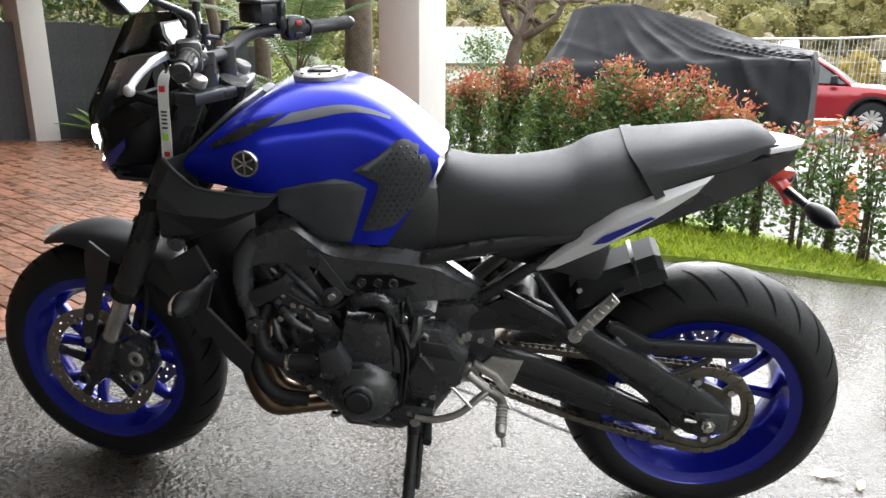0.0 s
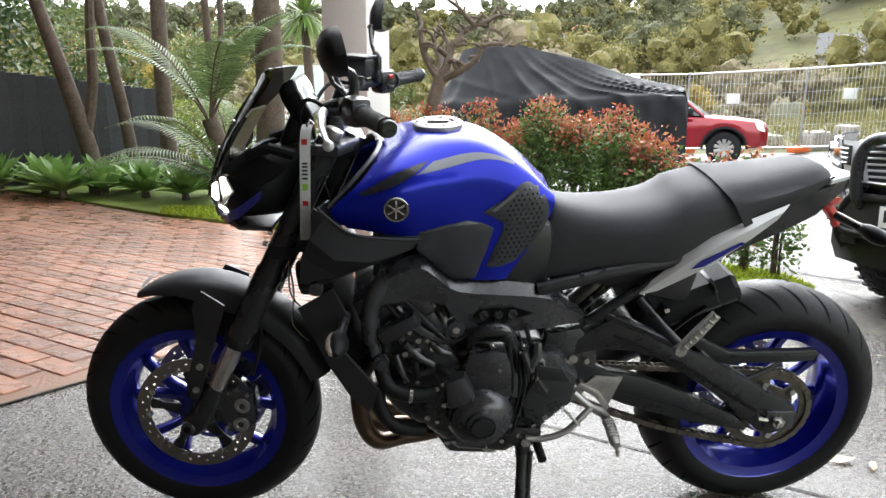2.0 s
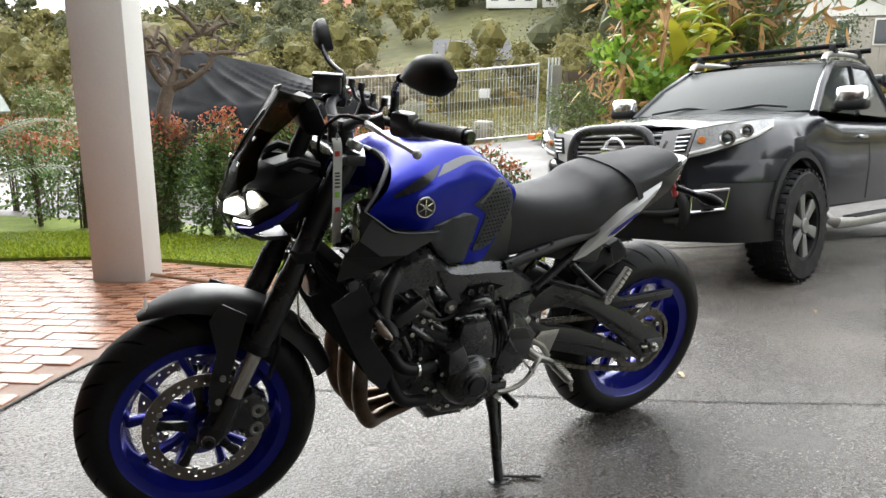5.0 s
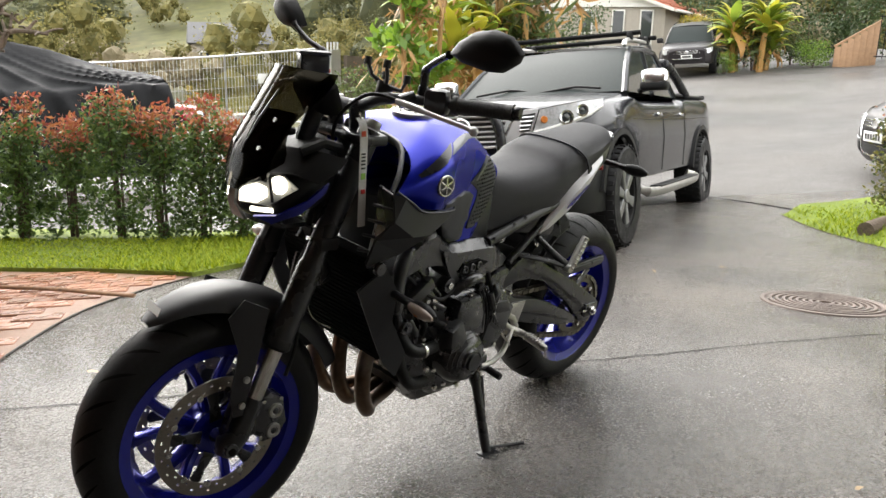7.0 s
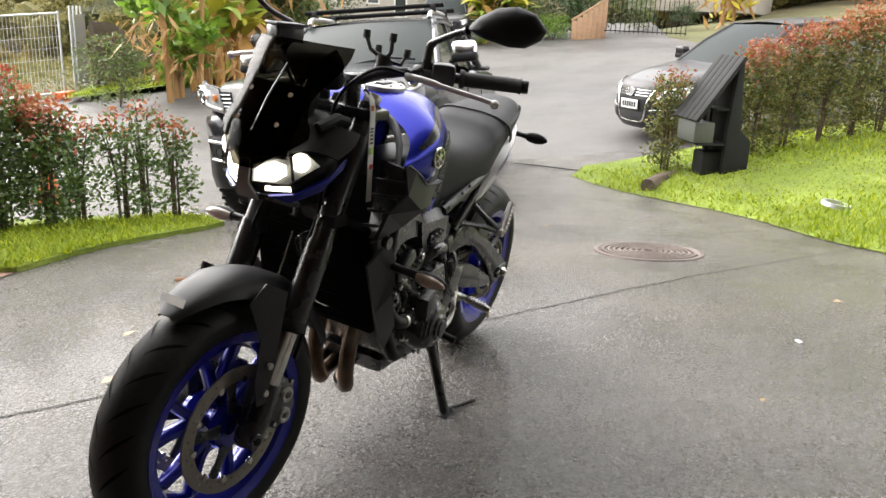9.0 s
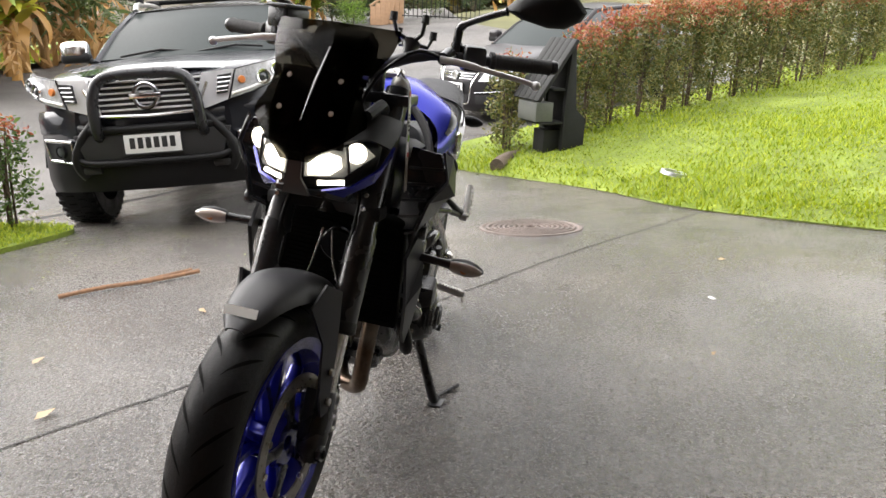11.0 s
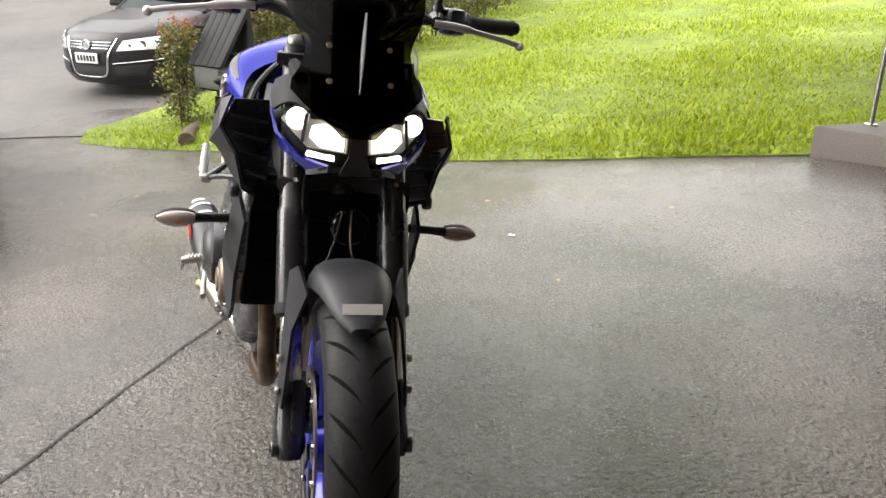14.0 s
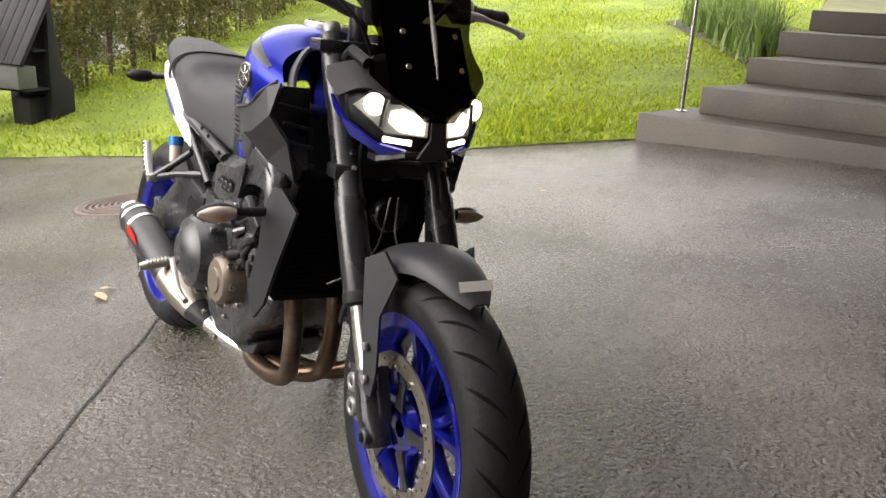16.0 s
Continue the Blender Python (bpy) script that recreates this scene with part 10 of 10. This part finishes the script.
for k in range(4):
    part("post", tube([(0.18 * k, 0.05 * k, 0), (0.18 * k + 0.03, 0.05 * k, 2.15)], 0.028, 8), GALV, stack)
part("mesh_sheet", box((0.5, 0.02, 1.7), (0.35, 0.08, 1.1), 0.0), GALV, stack)
wall_bm = slab([(0, 0), (3.4, 0), (3.4, 1.0), (2.3, 1.35), (0.9, 1.75), (0, 1.8)], 0.12, "y", 0.0, 0.01)
solid("timber_wall", wall_bm, BROWN_TIMBER, "brown weathered timber retaining wall", "wall", pose(14.4, 15.8, slope(14.4, 15.8) - 0.05, 0, 0, 12), kind="structure")
for k, (x, y, w, h) in enumerate(((12.6, 18.2, 0.6, 0.5), (13.3, 18.0, 0.5, 0.6), (9.6, 22, 2.5, 0.25), (12.2, 20.0, 1.2, 0.4))):
    solid("rubble_block", box((w, 0.5, h), (0, 0, h / 2), 0.06), PALE_GRAVEL, "pale broken concrete block on the site", "rubble", pose(x, y, terrain(x, y) - 0.12, 0, 0, 30 * k), group="site rubble")
r = np.random.default_rng(77)
pos = np.stack([r.uniform(9, 20, 9000), r.uniform(14.5, 24, 9000), r.uniform(0, 0.5, 9000)], 1)
keep = (pos[:, 1] > 33.2 - 1.25 * pos[:, 0]) | (pos[:, 0] > 14.6)
keep &= np.array([not inside(x, y, road_outline) for x, y in pos[:, :2]])
pos = pos[keep]
pos[:, 2] += np.array([terrain(x, y) - 0.1 for x, y in pos[:, :2]])
me = leaves_mesh("site_weeds", pos, 0.16, r, 0.8, 0.3)
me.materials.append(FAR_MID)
tagged(new("site_weeds", me), "olive weeds growing on the building site", "weeds", kind="stuff")

# ---- planting on the far bank: big-leaved clumps, palms ----
DRY = leafy("dry_banana_leaf", (0.26, 0.14, 0.05), (0.42, 0.25, 0.09), 0.3)


def big_leaf_clump(name, at, label, seed, h, w, n, leaf, aspect, green, dry, stalks=5):
    """Broad leaves on a few stalks, with dead leaves hanging under them."""
    r = np.random.default_rng(seed)
    ob = thing(name, label, "plant", pose(at[0], at[1], slope(*at)))
    for k in range(stalks):
        a = 2.0 * k + seed
        part("stalk", tube([(0.2 * w * math.cos(a), 0.2 * w * math.sin(a), -0.1), (0.3 * w * math.cos(a), 0.3 * w * math.sin(a), h * 0.6)], [0.075, 0.05], 8), DRY, ob)
    for mat, count, z0, z1, up, size, asp in ((green, n, 0.12, 1.0, 0.5, leaf, aspect), (dry, n // 6, 0.12, 0.7, -1.1, leaf * 1.3, 0.18)):
        spots = np.stack([r.normal(size=26) * w * 0.36, r.normal(size=26) * w * 0.36, h * r.uniform(z0, z1, 26)], 1)
        c = spots[r.integers(0, 26, count)] + r.normal(size=(count, 3)) * leaf * 0.55
        c[:, 2] = np.maximum(c[:, 2], 0.15)
        me = leaves_mesh("foliage", c, size, r, up, asp)
        me.materials.append(mat)
        part("foliage", me, None, ob, kind="stuff")
    return ob


YELLOW_GREEN = leafy("yellow_green_leaf", (0.28, 0.32, 0.03), (0.60, 0.46, 0.04), 0.4)
ORANGE_DRY = leafy("orange_dry_leaf", (0.34, 0.17, 0.05), (0.55, 0.33, 0.10), 0.35)
big_leaf_clump("leafy_clump", (13.5, 12.5), "tall glossy bright green shrub on the bank", 1, 5.6, 2.0, 2600, 0.30, 0.5, BRIGHT_LEAF, DRY, 4)


def banana_plant(name, at, label, seed, h, spread_w, n, length):
    """Leaning stems, each with a crown of long arching folded blades and dead ones hanging under it."""
    rnd = random.Random(seed)
    ob = thing(name, label, "plant", pose(at[0], at[1], slope(*at)))
    crowns = []
    for k in range(5):
        a = 2 * math.pi * k / 5 + rnd.uniform(-0.4, 0.4)
        foot = Vector((0.5 * spread_w * math.cos(a), 0.5 * spread_w * math.sin(a), -0.1))
        head = Vector((1.2 * foot.x, 1.2 * foot.y, h * rnd.uniform(0.65, 1.1)))
        crowns.append(head)
        part("stem", tube([foot, foot.lerp(head, 0.5) + Vector((0.03, 0.02, 0)), head], [0.12, 0.10, 0.06], 8), ORANGE_DRY, ob, "orange-brown stem")
    for k in range(n):
        head, dead = crowns[k % 5], rnd.random() < 0.16
        a = rnd.uniform(0, 2 * math.pi)
        up_a = rnd.uniform(-0.5, 0.2) if dead else rnd.uniform(0.35, 1.45)
        reach, half = length * rnd.uniform(0.6, 1.1), length * rnd.uniform(0.08, 0.135)
        rows, p = [], head - Vector((0, 0, rnd.uniform(0, 0.45) * h))
        side = Vector((-math.sin(a), math.cos(a), 0))
        for i in range(9):
            e = up_a - (1.5 if not dead else 1.9) * (i / 8) ** 1.6
            wd = half * (0.12 + math.sin(math.pi * min(1, (i + 0.4) / 8.4) ** 0.8)) * rnd.uniform(0.85, 1.1)
            rows.append([p - side * wd + Vector((0, 0, -0.35 * wd)), p.copy(), p + side * wd + Vector((0, 0, -0.35 * wd))])
            p = p + Vector((math.cos(a) * math.cos(e), math.sin(a) * math.cos(e), math.sin(e))) * reach / 8
            p.z = max(p.z, 0.1)
        part("leaf", sheet_mesh(rows), ORANGE_DRY if dead else YELLOW_GREEN if k % 2 else BANANA_GREEN, ob)
    return ob


BANANA_GREEN = leafy("banana_leaf", (0.16, 0.26, 0.03), (0.34, 0.40, 0.05), 0.4)
banana_plant("banana_plant", (15.4, 12.9), "tall banana clump hung with orange dry leaves", 2, 2.6, 1.2, 80, 1.6)
banana_plant("banana_plant", (16.6, 13.4), "tall banana clump with broad green leaves", 8, 3.0, 1.2, 60, 1.6)
big_leaf_clump("palm_clump", (18.0, 12.6), "dark green fan palm clump behind the truck", 3, 5.6, 2.2, 2200, 0.62, 0.16, MID_LEAF, DRY, 4)
banana_plant("banana_plant", (26.4, 8.35), "yellow and green banana clump up the road", 4, 1.9, 1.1, 190, 1.25)
big_leaf_clump("yellow_clump", (32.0, 0.6), "yellow-green broad-leaved clump by the far house", 5, 3.0, 1.2, 320, 0.6, 0.3, YELLOW_LEAF, DRY, 4)
for k, (x, y, h, w, mat) in enumerate(((20.5, 12.6, 1.3, 1.2, LEAF), (22.0, 12.6, 2.6, 2.0, DARK_LEAF), (26.6, 8.3, 2.2, 1.8, MID_LEAF), (28.5, 7.5, 1.4, 1.6, MID_LEAF), (17, 13.6, 1.0, 1.0, BRIGHT_LEAF), (14.9, 13.6, 0.8, 1.0, BRIGHT_LEAF), (29.5, 6.2, 1.6, 1.6, DARK_LEAF), (12.4, 13.4, 1.6, 1.6, MID_LEAF), (25.6, 8.9, 0.7, 0.8, BRIGHT_LEAF), (28.4, 6.9, 3.4, 2.8, DARK_LEAF), (29.2, 5.4, 2.8, 2.6, DARK_LEAF), (30.2, 3.8, 1.3, 1.4, MID_LEAF), (31.0, 2.2, 0.9, 1.2, DARK_LEAF), (28.2, 9.0, 3.8, 2.8, DARK_LEAF), (30.0, 11.6, 1.9, 1.4, YELLOW_LEAF), (34.5, 12.6, 4.6, 3.6, DARK_LEAF), (27.2, 6.5, 0.9, 1.2, BRIGHT_LEAF))):
    ob = bush("bank_shrub", 120 + k, h, w, 2200, 0.0, 0.05, "green shrub on the roadside bank", "bank shrubs", mat)
    stand_at(ob, x, y, slope(x, y), 40 * k)
bank = patch([(12.6, 15.2), (14.6, 14.1), (16.6, 13.2), (20, 12.3), (22.9, 11.6), (24.0, 14.5), (16, 17.0)], lambda x, y: slope(x, y) + 0.10, 0.8)
solid("roadside_verge", bank, TURF, "green grass bank beside the far kerb", "grass", kind="structure")
blades("bank_grass", [(12.8, 15.2), (14.7, 14.2), (16.7, 13.3), (20, 12.4), (22.9, 11.7), (23.4, 13), (16, 16)], lambda x, y: slope(x, y) + 0.10, 9000, 0.14, 9, "green grass on the far bank")

# raw timber ramp fence and dark gate up the road
ramp = thing("timber_rail_fence", "new pine boarded fence stepping up a bank", "fence", pose(26.84, 5.72, slope(26.84, 5.72), 0, 0, -52))
for k in range(7):
    part("board", box((0.195, 0.03, 0.65 + 0.13 * k), (0.20 * k, 0, (0.65 + 0.13 * k) / 2), 0.005), RAW_TIMBER, ramp)
part("cap_rail", tube([(-0.12, 0, 0.66), (1.32, 0, 1.50)], 0.045, 4), RAW_TIMBER, ramp)
gate = thing("steel_gate", "dark grey vertical-bar driveway gate", "gate", pose(27.25, 3.3, slope(27.25, 3.3), 0, 0, 98))
for k in range(18):
    part("bar", tube([(0.16 * k - 1.4, 0, 0.05), (0.16 * k - 1.4, 0, 1.4)], 0.018, 4), BUMPER, gate)
for h in (0.12, 1.35):
    part("gate_rail", tube([(-1.45, 0, h), (1.4, 0, h)], 0.025, 4), BUMPER, gate)

# ---- letterbox at the lawn's corner ----
DARK_TIMBER = material("dark_grey_painted_timber", (0.022, 0.0225, 0.022), 0.65, spec=0.12, vary=0.2, scale=6, fine=60, bump=0.15, bump_scale=50)
OLIVE_TIMBER = material("olive_grey_painted_timber", (0.085, 0.09, 0.078), 0.6, vary=0.15, scale=6)
box_at = (5.72, 0.78)
lb = thing("letterbox", "dark grey timber letterbox with a steep plank roof", "letterbox", pose(box_at[0], box_at[1], lawn_height(*box_at) - 0.02, 0, 0, 118) @ Matrix.Scale(0.98, 4))
part("post", slab([(-0.28, 0.0), (-0.02, 0.0), (-0.02, 0.45), (-0.06, 1.10), (-0.10, 1.10), (-0.16, 0.45), (-0.28, 0.35)], 0.05, "y", -0.22, 0.006), DARK_TIMBER, lb)
part("back_post", slab([(-0.28, 0.0), (-0.02, 0.0), (-0.02, 0.45), (-0.06, 1.10), (-0.10, 1.10), (-0.16, 0.45), (-0.28, 0.35)], 0.05, "y", 0.16, 0.006), DARK_TIMBER, lb)
part("body", slab([(-0.26, 0.0), (-0.04, 0.0), (-0.04, 0.45), (-0.07, 1.07), (-0.10, 1.07), (-0.15, 0.45), (-0.26, 0.34)], 0.326, "y", -0.03, 0.004), DARK_TIMBER, lb)
roof = part("roof", turned(box((0.72, 0.50, 0.02), (0, 0, 0), 0.005), Matrix.Translation((0.12, 0, 0.83)) @ pose(0, 0, 0, 0, 56, 0)), DARK_TIMBER, lb, "steep roof of dark planks")
for k in range(5):
    part("plank", turned(box((0.72, 0.094, 0.014), (0, -0.198 + 0.099 * k, 0.017), 0.004), Matrix.Translation((0.12, 0, 0.83)) @ pose(0, 0, 0, 0, 56, 0)), DARK_TIMBER, roof)
part("mail_bin", box((0.20, 0.36, 0.19), (0.20, -0.02, 0.42), 0.006), OLIVE_TIMBER, lb, "olive-grey mail bin")
part("shelf", box((0.30, 0.38, 0.02), (0.10, -0.02, 0.31), 0.004), DARK_TIMBER, lb)
part("upper_shelf", box((0.22, 0.36, 0.02), (0.0, -0.02, 0.64), 0.004), DARK_TIMBER, lb)
part("base_block", box((0.24, 0.20, 0.24), (0.02, -0.02, 0.11), 0.008), DARK_TIMBER, lb)
part("side_block", box((0.20, 0.22, 0.26), (-0.16, -0.24, 0.12), 0.01), DARK_TIMBER, lb)
solid("garden_log", tube(smooth_path([(0, 0, 0), (0.35, 0.02, 0.01), (0.75, -0.03, 0.0)], 4), [0.07] * 9, 12), BARK, "dark round log edging the garden", "log", pose(5.25, 1.32, lawn_height(5.25, 1.32) + 0.05, 0, 0, -20))

# ---- small things on the ground ----
COVER_IRON = material("rusty_cast_iron", (0.13, 0.10, 0.085), 0.5, metal=0.1, vary=0.35, scale=8, fine=90, bump=0.2)
prof = [(0.0, 0.004)]
for k in range(8):
    r0 = 0.03 + 0.034 * k
    prof += [(r0, -0.006), (r0 + 0.003, 0.009), (r0 + 0.018, 0.009), (r0 + 0.021, -0.006)]
prof += [(0.305, 0.002), (0.310, 0.008), (0.330, 0.006), (0.335, -0.01)]
mh = Vector((0.0441 + 0.06, 0.0609, 1)).normalized()
solid("manhole_cover", lathe(prof, "z", 56), COVER_IRON, "rust-brown manhole cover with concentric rings", "manhole cover", Matrix.Translation((2.62, 1.12, slope(2.62, 1.12) + 0.002)) @ mh.to_track_quat("Z", "Y").to_matrix().to_4x4())
DRY_STALK = material("dry_palm_stalk", (0.20, 0.10, 0.045), 0.7, vary=0.4, scale=30)


def lie(points, radius, name, label, category, mat, flat=0.4):
    pts = [(x, y, slope(x, y) + 0.012 + dz) for x, y, dz in points]
    return solid(name, tube(smooth_path(pts, 5), radius, 6, flat=flat), mat, label, category)


lie([(0.93, 3.33, 0), (1.05, 3.17, 0.01), (1.18, 3.0, 0.004), (1.32, 2.82, 0.012)], 0.012, "palm_stalk", "dry brown palm stalk lying on the driveway", "debris", DRY_STALK)
lie([(0.95, 3.32, 0.0), (1.12, 3.12, 0.0), (1.33, 2.86, 0.02)], 0.007, "palm_stalk", "thin dry palm stalk lying on the driveway", "debris", DRY_STALK)
lie([(-0.10, 5.0, 0.02), (0.10, 4.55, 0.025), (0.22, 4.25, 0.02), (0.28, 3.98, 0.03)], 0.013, "palm_stalk", "dark dry palm stalk across the paving edge", "debris", DRY_STALK)
FALLEN = leafy("fallen_leaf", (0.42, 0.34, 0.20), (0.50, 0.36, 0.20), 0.2)
for k, (x, y, s) in enumerate(((1.05, 1.86, 0.05), (1.12, 1.81, 0.03), (-0.4, 3.2, 0.03), (0.2, 3.0, 0.035), (0.75, 2.6, 0.03), (1.6, 0.2, 0.03), (-0.2, 2.75, 0.04), (2.9, 2.2, 0.03), (3.4, 1.9, 0.03), (0.3, 0.6, 0.02), (0.9, -0.5, 0.025))):
    bm = sheet_mesh([[Vector((-s, 0, 0.004)), Vector((-s, 0.001, 0.004))], [Vector((-0.3 * s, -0.4 * s, 0.006)), Vector((-0.3 * s, 0.4 * s, 0.012))], [Vector((0.5 * s, -0.3 * s, 0.010)), Vector((0.5 * s, 0.3 * s, 0.005))], [Vector((s, 0, 0.006)), Vector((s, 0.001, 0.006))]])
    solid("fallen_leaf", bm, FALLEN, "fallen yellow-brown leaf on wet concrete", "leaf", pose(x, y, slope(x, y) + 0.004, 0, 0, 57 * k), group="fallen leaves")
r = np.random.default_rng(5)
litter = np.stack([2.15 + r.normal(size=340) * 0.45, 3.75 + r.normal(size=340) * 0.35, np.zeros(340)], 1)
litter[:, 2] = [slope(x, y) + 0.003 for x, y in litter[:, :2]]
me = leaves_mesh("leaf_litter", litter, 0.022, r, 0.0, 0.5)
me.vertices.foreach_get("co", co := np.zeros(len(me.vertices) * 3, np.float32))
flat_z = np.repeat(litter[:, 2], 4)
co[2::3] = flat_z + (co[2::3] - flat_z) * 0.12 + 0.003
me.vertices.foreach_set("co", co)
me.materials.append(leafy("mossy_litter", (0.08, 0.13, 0.02), (0.26, 0.30, 0.07), 0.2))
tagged(new("leaf_litter", me), "scattered green moss and leaf crumbs on wet concrete", "leaf litter", kind="stuff")
solid("paper_scrap", box((0.035, 0.018, 0.006), (0, 0, 0.004), 0.002), WHITE_MARK, "small white scrap on the driveway", "litter", pose(0.95, 0.43, slope(0.95, 0.43), 0, 0, 30))
solid("plastic_ring", turned(lathe([(0.085, 0.0), (0.085, 0.03), (0.105, 0.03), (0.11, 0.0)], "z", 28, closed=True), Matrix.Rotation(radians(8), 4, "X")), GALV, "small pale ring lying in the lawn", "ring", pose(4.24, -0.13, lawn_height(4.24, -0.13) + 0.02))
cone = thing("traffic_cone", "orange traffic cone beside the road", "cone", pose(3.62, 6.80, slope(3.62, 6.80) - 0.03))
part("body", lathe([(0.03, 0.46), (0.035, 0.455), (0.12, 0.04), (0.12, 0.03)], "z", 24), ORANGE, cone)
part("band", lathe([(0.066, 0.30), (0.085, 0.21)], "z", 24), WHITE_MARK, cone, "pale reflective band")
part("base", box((0.30, 0.30, 0.035), (0, 0, 0.0175), 0.012), ORANGE, cone)
post = (9.55, -3.72)
solid("marker_post", tube([(0, 0, -0.1), (0, 0, 0.75)], [0.06, 0.06], 12), GALV, "grey marker post beside the hedge", "post", pose(post[0], post[1], lawn_height(*post)))
